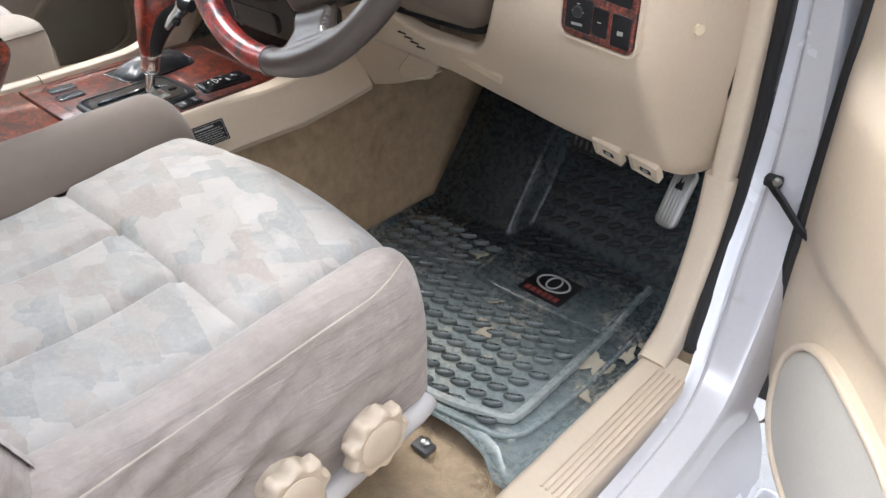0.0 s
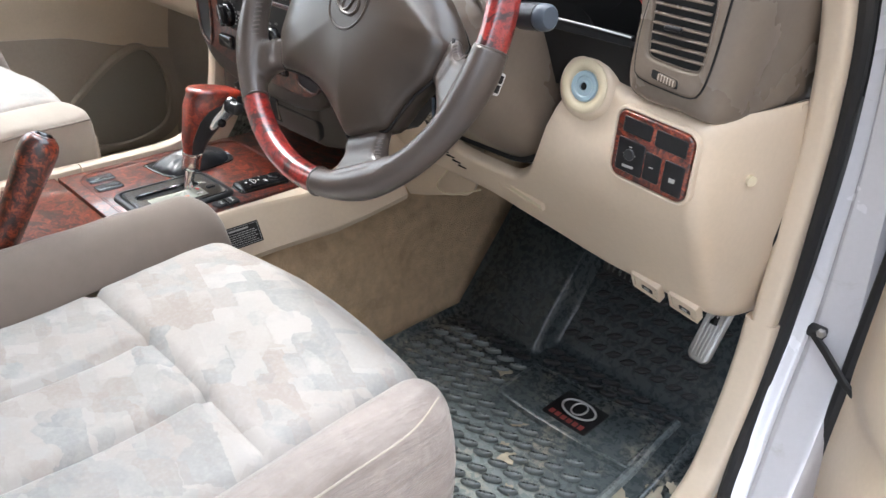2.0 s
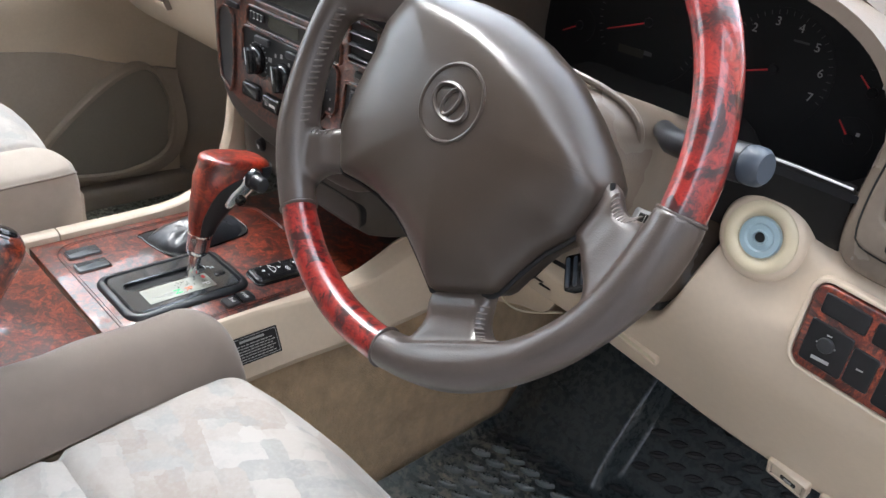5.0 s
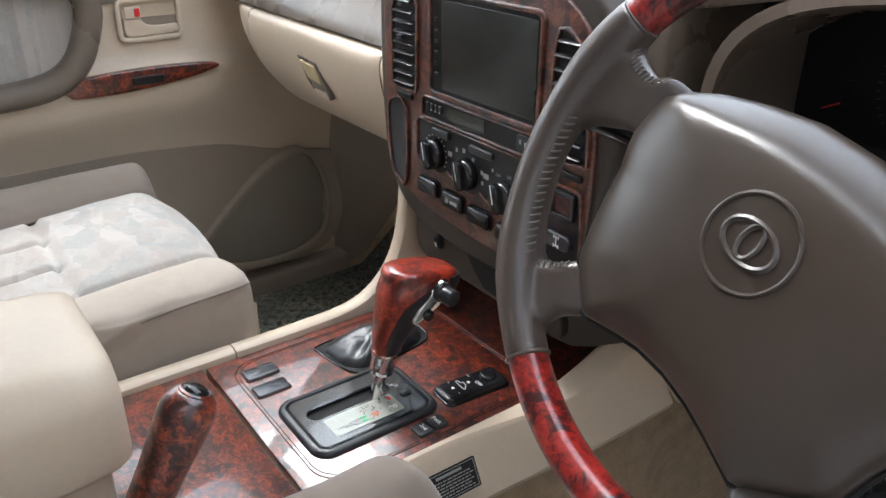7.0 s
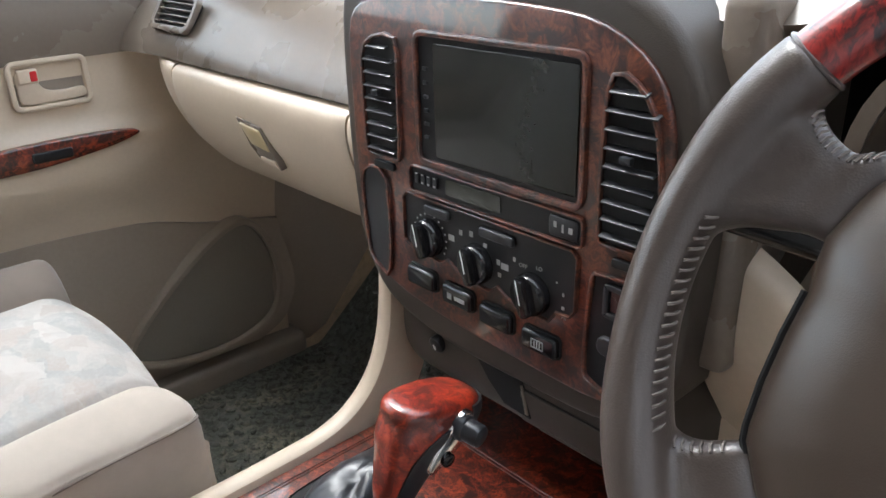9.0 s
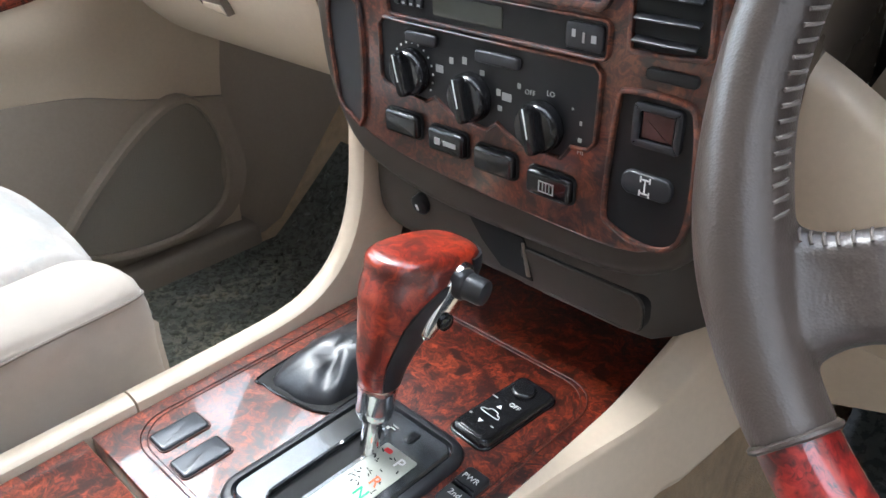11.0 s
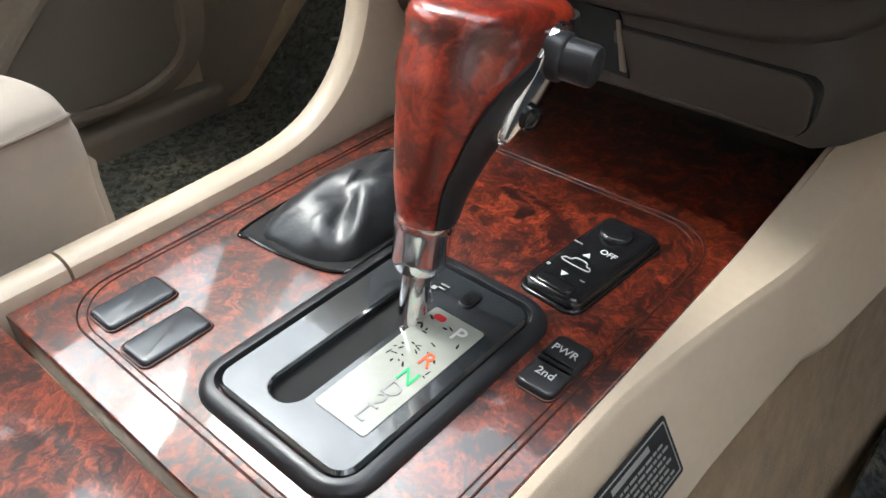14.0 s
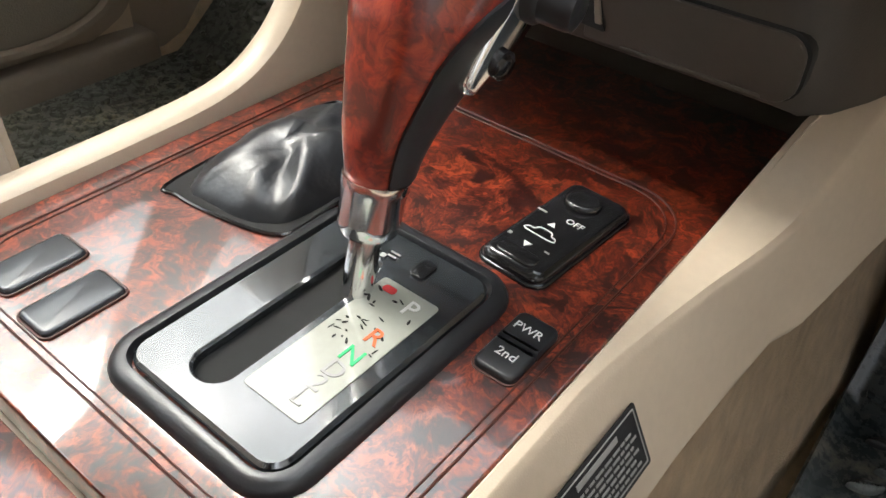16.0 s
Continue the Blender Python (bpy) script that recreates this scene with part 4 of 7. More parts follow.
    # two blanked plug sockets low on the panel
    for x in (0.714, 0.768):
        z = 0.343 - (x - 0.714) * 0.15
        m = axes((x, knee_y(x, z) - 0.002, z), (0.985, 0.0, -0.16), (0.07, -0.55, 0.83))
        bl = thing("switch_blank", "cream blanking plate with a small dark slot", "switch blank", "switch blanks")
        o = rrect(0.044, 0.036, 0.003, 3)
        part("frame", frame_ring(o, inset(o, 0.0045), -0.006, 0.005, 0.0012, m), CREAM, bl)
        part("insert", slab(inset(o, 0.0052), -0.006, 0.0035, 0.001, m), CREAM, bl)
        part("slot", slab(rrect(0.017, 0.010, 0.002, 3, 0.002, -0.003), 0.002, 0.0042, 0.0004, m), DARK, bl)
        part("tab", slab(rrect(0.008, 0.005, 0.001, 2, 0.002, -0.002), 0.002, 0.0050, 0.0004, m), GREYINK, bl)

    # card slot to the left of the knee panel
    m = axes((0.528, knee_y(0.528, 0.425) - 0.0008, 0.425), (0.985, 0.0, -0.17), (0.09, -0.45, 0.89))
    o = rrect(0.085, 0.014, 0.003, 3)
    part("coin_slot", frame_ring(o, inset(o, 0.002), -0.004, 0.0022, 0.001, m), CREAM, p)
    part("coin_slot_back", slab(inset(o, 0.002), -0.004, 0.0004, 0, m), CREAM_OLD, p)
    for k in range(4):
        x, z = 0.381 + 0.0095 * k, 0.4415 - 0.0062 * k
        part("louvre", box((x, knee_y(x, z), z), (0.017, 0.005, 0.0020), 0.0008), DARK, p)
    return p


build_knee_panel()


def build_cluster():
    c = thing("instrument_cluster", "dark instrument cluster with white numerals and red needles", "instrument cluster")
    m = axes((0.0, 0.800, 0.0), (1, 0, 0), (0, 0, 1))
    face_o = rrect(0.375, 0.20, 0.05, 6, 0.505, 0.745)
    part("face", slab(face_o, -0.01, 0.0, 0, m), DIALBLACK, c)

    def ledge_f(u, v):
        x = lerp(0.305, 0.705, u)
        return x, lerp(0.699, 0.806, v), lerp(0.676, 0.644, v)
    part("ledge", sheet(ledge_f, 12, 6, 0.006), BLACK, c, "black ledge under the lens")
    part("lower_trim", sheet(lambda u, v: (lerp(0.31, 0.70, u), 0.698 + 0.03 * v, lerp(0.679, 0.60, v)), 12, 6, 0.006, back=(0, 1, 0)), BLACK, c)
    # white rod stands for light caught along the lens edge
    part("lens_edge", tube([(0.315, 0.6965, 0.686), (0.42, 0.6945, 0.684), (0.55, 0.694, 0.683), (0.66, 0.695, 0.682), (0.70, 0.697, 0.680)], 0.0010, 6), WHITEINK, c, "thin lens edge, its glint painted white")
    mz = m @ pose(0, 0, 0.0012)

    def dial(cx, cy, r, n, a0, a1, needle, reach, nums):
        part("dial", slab(circle(r * 1.30, 40, cx, cy), -0.001, 0.0006, 0, m), DIALBLACK, c)
        if n:
            rects = bmesh.new()
            for i in range(n):
                a = radians(lerp(a0, a1, i / (n - 1)))
                mm = mz @ Matrix.Translation((cx + r * 1.20 * math.cos(a), cy + r * 1.20 * math.sin(a), 0)) @ pose(0, 0, 0, 0, 0, math.degrees(a))
                slab([(-0.0018, -0.0003), (0.0018, -0.0003), (0.0018, 0.0003), (-0.0018, 0.0003)], 0, 0.0002, 0, mm, rects)
            part("scale", rects, DIMINK, c)
        for k, t in enumerate(nums):
            a = radians(lerp(a0, a1, k / max(1, len(nums) - 1)))
            word("numeral", t, 0.0105, mz @ Matrix.Translation((cx + r * math.cos(a), cy + r * math.sin(a), 0)), GREYINK, c)
        mm = mz @ Matrix.Translation((cx, cy, 0.0015)) @ pose(0, 0, 0, 0, 0, needle)
        part("needle", slab([(0, -0.0008), (reach, -0.0005), (reach, 0.0005), (0, 0.0008)], 0, 0.0006, 0, mm), REDINK, c, "red needle")
        part("needle_hub", slab(circle(0.0045, 16, cx, cy), 0, 0.003, 0.001, mz), DIALBLACK, c)

    dial(0.575, 0.7225, 0.040, 29, 195, -21, 198, 0.036, "01234567")
    dial(0.443, 0.7310, 0.047, 37, 215, -35, 200, 0.048, [])
    dial(0.659, 0.7265, 0.014, 0, 160, 20, 139, 0.017, [])
    dial(0.6545, 0.6855, 0.014, 0, 160, 20, 132, 0.018, [])
    dial(0.363, 0.7095, 0.014, 0, 160, 20, 207, 0.022, [])
    bars([(0.591, 0.7500, 0.014, 0.0018), (0.443, 0.702, 0.022, 0.004)], mz, DIMINK, "legend", c, 0.0002)
    bars([(0.666, 0.7330, 0.003, 0.003), (0.660, 0.6910, 0.003, 0.003)], mz, GREYINK, "legend", c, 0.0002)
    part("odometer", slab(rrect(0.030, 0.008, 0.001, 2, 0.430, 0.700), 0, 0.0006, 0, mz), LCD, c)
    return c


build_cluster()

# ---- centre stack ----
def build_stack():
    s = thing("center_stack", "brown burl centre stack with screen, vents and heater controls", "centre stack")
    m = facing(0.0, 0.683, 0.0)
    sur = smooth_outline([(-0.198, 0.78), (-0.204, 0.70), (-0.202, 0.60), (-0.190, 0.525), (-0.150, 0.470), (-0.06, 0.447), (0.06, 0.445), (0.15, 0.452), (0.196, 0.49), (0.208, 0.56), (0.212, 0.66), (0.206, 0.74), (0.16, 0.80), (0.08, 0.82), (-0.08, 0.82), (-0.17, 0.81)], 4)
    sur = ccw(sur)
    part("surround", slab(sur, -0.12, 0.0, 0.012, m, seg=4), TAUPE_SHADED, s, "taupe moulded surround")
    wo = smooth_outline([(0.188, 0.52), (0.194, 0.60), (0.193, 0.68), (0.180, 0.745), (0.13, 0.782), (0.05, 0.792), (-0.05, 0.792), (-0.13, 0.788), (-0.176, 0.765), (-0.182, 0.68), (-0.180, 0.60), (-0.170, 0.528), (-0.135, 0.497), (-0.06, 0.482), (0.06, 0.475), (0.155, 0.478)], 4)
    part("veneer", slab(wo, -0.004, 0.005, 0.004, m), WOODSHADED, s, "glossy burl veneer, browned in colour for the stack's shade")
    mw = m @ pose(0, 0, 0.005)

    def window(name, o, mat_in, depth=0.0008, bead=0.004, mat_b=WOODSHADED, lip=0.004):
        w = part(name, slab(o, -0.003, depth, 0, mw), mat_in, s)
        part("bead", frame_ring(inset(o, -bead), o, -0.002, lip, 0.0016, mw), mat_b, w)
        return w

    # vents
    for nm, o, n in (("left_vent", smooth_outline([(-0.108, 0.750), (-0.150, 0.742), (-0.156, 0.70), (-0.155, 0.645), (-0.150, 0.637), (-0.114, 0.637), (-0.108, 0.645), (-0.106, 0.70)], 3), 9), ("right_vent", smooth_outline([(0.180, 0.700), (0.168, 0.735), (0.142, 0.748), (0.136, 0.70), (0.136, 0.630), (0.142, 0.622), (0.180, 0.624), (0.187, 0.632)], 3), 9)):
        w = window(nm, o, DARK)
        cx, cy = centre(o)
        lo, hi = min(p[1] for p in o), max(p[1] for p in o)
        for k in range(n):
            z = lerp(lo + 0.007, hi - 0.010, k / (n - 1))
            wd = 0.042 if nm == "left_vent" else 0.044
            if k == n - 1:
                wd *= 0.72
            mm = mw @ Matrix.Translation((cx - (0.004 if (k == n - 1 and nm != "left_vent") else 0), z, 0.0025)) @ pose(0, 0, 0, 22)
            part("slat", box((0, 0, 0), (wd, 0.0016, 0.008), 0.0006, m=mm), SATINBLACK, w)
        part("slat_knob", box((cx, lerp(lo, hi, 0.55), 0.0075), (0.010, 0.006, 0.006), 0.0015, m=mw), SATINBLACK, w)
    for x, z, w_ in ((-0.131, 0.626, 0.032), (0.166, 0.608, 0.036)):
        part("shutter_wheel", slab(rrect(w_, 0.008, 0.003, 3, x, z), -0.002, 0.0035, 0.001, mw), BLACK, s)

    window("side_tray", smooth_outline([(-0.132, 0.610), (-0.166, 0.612), (-0.169, 0.57), (-0.162, 0.522), (-0.150, 0.512), (-0.134, 0.512)], 3), SATINBLACK)

    # screen
    so = rrect(0.186, 0.112, 0.006, 4, 0.020, 0.7015)
    w = window("display_screen", so, BLACK, 0.0008, 0.006)
    part("glass", slab(rrect(0.163, 0.103, 0.003, 3, 0.029, 0.7015), 0.0, 0.0022, 0.0006, mw), SCREENGLASS, w, "dark unlit touch screen")
    for k in range(6):
        part("key", box((-0.0635, 0.667 + 0.0125 * k, 0.002), (0.006, 0.0035, 0.002), 0.0006, m=mw), SATINBLACK, w)

    # clock row
    window("clock_bar", rrect(0.208, 0.023, 0.004, 3, 0.014, 0.6225), BLACK, bead=0.0025)
    part("clock_lcd", slab(rrect(0.070, 0.016, 0.002, 2, -0.006, 0.6235), 0, 0.0018, 0.0004, mw), LCD, s, "unlit clock display")
    for k in range(4):
        part("clock_key", box((-0.080 + 0.0085 * k, 0.624, 0.002), (0.0055, 0.010, 0.003), 0.001, m=mw), SATINBLACK, s)
    bars([(-0.080 + 0.0085 * k, 0.629, 0.0035, 0.0012) for k in range(4)] + [(-0.080 + 0.0085 * k, 0.621, 0.003, 0.0016) for k in range(1, 4)], mw @ pose(0, 0, 0.0036), GREYINK, "legend", s)
    part("hazard_key", slab(rrect(0.030, 0.018, 0.003, 3, 0.100, 0.6225), 0, 0.003, 0.001, mw), SATINBLACK, s)
    bars([(0.092, 0.624, 0.003, 0.005), (0.100, 0.622, 0.002, 0.007), (0.108, 0.622, 0.004, 0.005)], mw @ pose(0, 0, 0.0031), GREYINK, "legend", s)

    # heater panel
    ho = [(0.110, 0.604), (-0.098, 0.604), (-0.102, 0.600), (-0.102, 0.556), (-0.098, 0.552), (-0.090, 0.550), (-0.082, 0.548), (-0.050, 0.546), (-0.040, 0.552), (-0.030, 0.546), (-0.018, 0.540), (0.016, 0.538), (0.026, 0.546), (0.036, 0.540), (0.050, 0.534), (0.086, 0.534), (0.094, 0.545), (0.108, 0.546), (0.113, 0.552), (0.114, 0.600)]
    hp = window("heater_panel", ho, BLACK, 0.0010, 0.003)
    mk = mw @ pose(0, 0, 0.0012)
    for x, z, n in ((-0.066, 0.5665, 15), (0.0, 0.5595, 0), (0.068, 0.5525, 0)):
        kb = part("knob", lathe([(0.0195, 0.0), (0.0195, 0.006), (0.0180, 0.010), (0.0165, 0.0115)], 32, mk @ Matrix.Translation((x, z, 0))), GLOSSBLACK, hp)
        gm = mk @ Matrix.Translation((x, z, 0)) @ pose(0, 0, 0, 0, 0, 14)
        grip = bmesh.new()
        rings(grip, [[(px_ * k, py_ * q, zz) for px_, py_ in rrect(0.012, 0.036, 0.005, 4)] for k, q, zz in ((1.15, 1.0, 0.008), (1.0, 1.0, 0.0150), (0.8, 0.97, 0.0178), (0.5, 0.9, 0.0186))], gm)
        part("grip", grip, GLOSSBLACK, kb)
        part("pointer", box((0, 0.006, 0.0187), (0.0012, 0.022, 0.0006), 0.0002, m=gm), WHITEINK, kb)
        if n:
            bars([(x + 0.0235 * math.cos(radians(a)), z + 0.0235 * math.sin(radians(a)), 0.0016, 0.0016) for a in range(-30, 215, 17)], mk, WHITEINK, "scale", hp)
    bars([(-0.035, 0.5745, 0.008, 0.006), (0.0345, 0.5665, 0.009, 0.006)], mk, GREYINK, "legend", hp)
    icons = [(-0.022, 0.5835, 0.004, 0.005), (-0.008, 0.5860, 0.0045, 0.0055), (0.010, 0.5800, 0.0045, 0.004), (0.0265, 0.5685, 0.004, 0.005), (0.028, 0.5565, 0.004, 0.004), (0.046, 0.5775, 0.003, 0.004), (0.094, 0.5715, 0.0016, 0.0016), (0.1015, 0.5625, 0.002, 0.003), (0.1015, 0.5500, 0.003, 0.003)]
    bars(icons, mk, GREYINK, "icon", hp)
    word("legend_off", "OFF", 0.0055, mk @ Matrix.Translation((0.056, 0.5745, 0)), GREYINK, hp)
    word("legend_low", "LO", 0.0055, mk @ Matrix.Translation((0.0745, 0.5775, 0)), GREYINK, hp)
    word("legend_high", "HI", 0.0055, mk @ Matrix.Translation((0.1025, 0.5412, 0)), GREYINK, hp)
    for x, z, wd in ((-0.053, 0.5955, 0.034), (0.026, 0.5935, 0.042)):
        part("rocker", slab(rrect(wd, 0.0095, 0.003, 3, x, z), 0, 0.004, 0.0015, mk), SATINBLACK, hp)
    for k, x in enumerate((-0.078, -0.0255, 0.0255, 0.079)):
        z = 0.519 - 0.0034 * k
        o = rrect(0.040, 0.020, 0.004, 4, x, z)
        bt = part("push_button", slab(o, -0.002, 0.0075, 0.003, mw), GLOSSBLACK, s)
        part("bead", frame_ring(inset(o, -0.002), inset(o, -0.0002), -0.002, 0.0022, 0.0008, mw), DARK, bt)
        if k == 1:
            bars([(x - 0.008, z, 0.006, 0.006), (x + 0.006, z, 0.014, 0.004)], mw @ pose(0, 0, 0.0076), GREYINK, "legend", bt)
        if k == 3:
            b2 = [(x, z + 0.0035, 0.013, 0.0009), (x, z - 0.0045, 0.013, 0.0009), (x - 0.0065, z - 0.0005, 0.0009, 0.009), (x + 0.0065, z - 0.0005, 0.0009, 0.009)] + [(x + i * 0.003, z - 0.0005, 0.0009, 0.006) for i in (-1, 0, 1)]
            bars(b2, mw @ pose(0, 0, 0.0076), GREYINK, "legend", bt)

    # switch column on the driver's side
    po = smooth_outline([(0.184, 0.584), (0.176, 0.592), (0.138, 0.592), (0.132, 0.584), (0.129, 0.545), (0.128, 0.506), (0.134, 0.496), (0.160, 0.489), (0.180, 0.495), (0.187, 0.515), (0.188, 0.55)], 3)
    sc = window("switch_column", po, BLACK)
    sq = rrect(0.036, 0.030, 0.004, 3, 0.1605, 0.574)
    part("square_bezel", frame_ring(sq, inset(sq, 0.0055), -0.001, 0.0045, 0.0015, mw), SATINBLACK, sc)
    part("square_lens", slab(inset(sq, 0.006), 0, 0.0022, 0.0008, mw), plastic("dim_red_lens", (0.055, 0.014, 0.012), 0.3, 900, 0, 0.1), sc, "dim red indicator lens")
    part("diff_button", slab(rrect(0.038, 0.017, 0.007, 4, 0.158, 0.533), -0.001, 0.005, 0.002, mw), SATINBLACK, sc)
    bars([(0.158, 0.533, 0.001, 0.010), (0.158, 0.538, 0.007, 0.001), (0.158, 0.528, 0.007, 0.001), (0.1545, 0.538, 0.001, 0.004), (0.1615, 0.538, 0.001, 0.004), (0.1545, 0.528, 0.001, 0.004), (0.1615, 0.528, 0.001, 0.004)], mw @ pose(0, 0, 0.0052), WHITEINK, "legend", sc)

    # lower wall with open cubby and ashtray
    lower = [(p.x, p.y) for p in spline([(0.705, 0.475), (0.694, 0.462), (0.691, 0.44), (0.692, 0.415), (0.696, 0.400), (0.706, 0.395), (0.76, 0.392)], 5)]

    def low_f(u, v):
        x = lerp(-0.158, 0.212, u)
        y, z = lower[min(int(v * (len(lower) - 1) + 0.5), len(lower) - 1)]
        k = max(0, (-0.10 - x) / 0.06)
        r = min(1.0, max(0, (x - 0.15) / 0.04))
        z -= 0.022 * r * max(0.0, (0.44 - z) / 0.05)
        return x, y + 0.02 * k * k + 0.12 * r * r, z
    part("lower_wall", sheet(low_f, 36, len(lower) - 1, 0.006, back=(0, 1, -0.3)), TAUPE_SHADED, s, "taupe lower wall of the stack")
    part("back_wall", box((0.0, 0.835, 0.37), (0.32, 0.02, 0.14), 0.004), TAUPE_SHADED, s)
    part("wall_end", box((0.165, 0.895, 0.40), (0.09, 0.11, 0.14), 0.02, 3), TAUPE_SHADED, s)
    ml = facing(0.0, 0.6905, 0.0)
    # flat patch painted dark in place of the cubby's shaded depth
    part("cubby", slab([(-0.016, 0.447), (0.000, 0.428), (0.022, 0.410), (0.056, 0.408), (0.047, 0.440), (0.044, 0.445)], -0.002, 0.0012, 0, ml), DARK, s, "flat dark patch for the shade in the open cubby")
    part("cubby_edge", slab([(0.0440, 0.441), (0.0462, 0.441), (0.0545, 0.412), (0.0505, 0.412)], -0.002, 0.0030, 0.0008, ml), TAUPE, s)
    ma = axes((0.101, 0.6935, 0.4185), (1, 0, 0.0), (0, -0.09, 0.996))
    ao = rrect(0.116, 0.036, (0.012, 0.003, 0.003, 0.012), 5)
    part("ashtray_gap", slab([(x + 0.0010, y + 0.0010) for x, y in inset(ao, -0.0008)], -0.01, 0.0016, 0, ma), DARK, s)
    part("ashtray", slab(ao, -0.01, 0.0034, 0.0012, ma), TAUPE_SHADED, s, "taupe closed ashtray lid")
    part("ashtray_lip", box((0.004, -0.0165, 0.0024), (0.078, 0.003, 0.004), 0.0015, m=ma), TAUPE_SHADED, s)
    part("lighter", lathe([(0.010, -0.02), (0.010, 0.004), (0.007, 0.006), (0.004, 0.006)], 16, axes((-0.075, 0.690, 0.437), (1, 0, 0), (0, -0.3, 0.95))), BLACK, s, "black cigarette lighter")
    part("legend", slab(rrect(0.003, 0.007, 0.001, 2), 0, 0.0004, 0, axes((-0.075, 0.690, 0.437), (1, 0, 0), (0, -0.3, 0.95)) @ pose(0, 0, 0.0062)), WHITEINK, s)
    return s


build_stack()

# ---- centre console ----
ZC = 0.321


def build_console():
    c = thing("center_console", "red burl centre console with cream side panels", "centre console")
    front = [(0.1425, 0.379), (0.1425, 0.83), (-0.1425, 0.83), (-0.1425, 0.379)]
    part("front_veneer", slab(front, ZC - 0.02, ZC, 0.002), WOOD, c, "glossy red burl veneer")
    rear = [(0.1425, -0.45), (0.1425, 0.373), (-0.1425, 0.373), (-0.1425, -0.45)]
    part("rear_veneer", slab(rear, ZC - 0.02, ZC + 0.001, 0.002), WOOD, c, "glossy red burl veneer")
    part("core", box((0, 0.2, 0.20), (0.30, 1.3, 0.20), 0.01), CREAM, c)

    # inlay lines round the front panel
    for d, r in ((0.0, 0.0007), (0.004, 0.0005)):
        o = rrect(0.258 - 2 * d, 0.298 - 2 * d, 0.034, 7, 0.001, 0.549)
        part("inlay_line", tube([(x, y, ZC + 0.0002) for x, y in o], r, 6, closed=True), GOLDLINE, c)

    # cream trim: passenger side
    def strip(pts, name, w=0.026):
        sp = spline(pts, 6)
        loops = []
        o = [(0.5, -0.25 / w), (0.5, 0.0), (0.46, 0.16), (0.30, 0.27), (0.0, 0.31), (-0.30, 0.25), (-0.47, 0.12), (-0.55, -0.1), (-0.70, -0.25 / w)]
        for i, p in enumerate(sp):
            t = (sp[min(i + 1, len(sp) - 1)] - sp[max(i - 1, 0)]).normalized()
            n = Vector((0, -t.z, t.y))
            low = Vector((0, 0, -1)) if t.z < 0.3 else n * -1
            lp = []
            for a, b in o:
                if b < -1:
                    lp.append(Vector((p.x + a * w, p.y, p.z)) + (n * -1 * min(0.25, 0.25 if t.z < 0.25 else 0.06)))
                else:
                    lp.append(Vector((p.x + a * w, p.y, p.z)) + n * (b * w))
            loops.append(lp)
        bm = bmesh.new()
        rings(bm, loops)
        return part(name, bm, CREAM, c)
    strip([(-0.157, -0.45, 0.323), (-0.157, 0.1, 0.323), (-0.157, 0.419, 0.323)], "rear_side_trim")
    strip([(-0.157, 0.421, 0.323), (-0.157, 0.52, 0.3235), (-0.158, 0.59, 0.327), (-0.160, 0.635, 0.343), (-0.162, 0.668, 0.375), (-0.165, 0.688, 0.42), (-0.168, 0.698, 0.48), (-0.170, 0.702, 0.54)], "front_side_trim")

    # cream panel: driver side, rising to the dash
    rows = {
        "top": ([(0.58, 0.1446), (0.67, 0.1448), (0.70, 0.1465), (0.735, 0.152), (0.765, 0.160), (0.80, 0.178), (0.83, 0.193), (0.90, 0.215)], [(0.58, 0.3265), (0.67, 0.3275), (0.70, 0.334), (0.735, 0.353), (0.765, 0.374), (0.80, 0.379), (0.83, 0.430), (0.90, 0.49)]),
        "ridge": ([(0.54, 0.1510), (0.64, 0.164), (0.70, 0.178), (0.76, 0.186), (0.80, 0.191), (0.83, 0.206), (0.90, 0.235)], [(0.54, 0.3245), (0.64, 0.3235), (0.70, 0.331), (0.76, 0.357), (0.80, 0.377), (0.83, 0.415), (0.90, 0.46)]),
        "low": ([(0.58, 0.1865), (0.70, 0.194), (0.76, 0.207), (0.834, 0.224), (0.95, 0.25)], [(0.58, 0.258), (0.70, 0.258), (0.76, 0.271), (0.834, 0.294), (0.95, 0.325)]),
    }

    def side_f(u, v):
        y = lerp(-0.45, 0.90, v)
        p = {k: (curve_at(xs, y + (0.034 if k == "low" and y > 0.7 else 0)), curve_at(zs, y + (0.034 if k == "low" and y > 0.7 else 0))) for k, (xs, zs) in rows.items()}
        tx, tz = p["top"]
        rx, rz = p["ridge"]
        lx, lz = p["low"]
        keys = [(0.0, tx - 0.0008, 0.312), (0.10, tx, tz - 0.001), (0.14, tx + 0.001, tz), (0.34, rx - 0.001, rz + 0.0008), (0.42, rx + 0.002, rz - 0.003), (0.94, lx, lz), (1.0, lx - 0.004, lz - 0.010)]
        for (a, x0, z0), (b, x1, z1) in zip(keys, keys[1:]):
            if u <= b:
                t = (u - a) / (b - a)
                break
        return lerp(x0, x1, t), y + 0.034 * u * curve_at([(0.66, 0.0), (0.80, 1.0)], y), lerp(z0, z1, t)
    part("driver_side_panel", sheet(lambda u, v: side_f(u, v * 0.9250), 50, 110, 0.004, back=(-1, 0, -1)), CREAM, c, "cream side panel")
    left_edge = spline([(0.178, 0.802, 0.3795), (0.193, 0.803, 0.430), (0.204, 0.804, 0.457), (0.219, 0.804, 0.515), (0.234, 0.804, 0.561), (0.252, 0.806, 0.61)], 4)
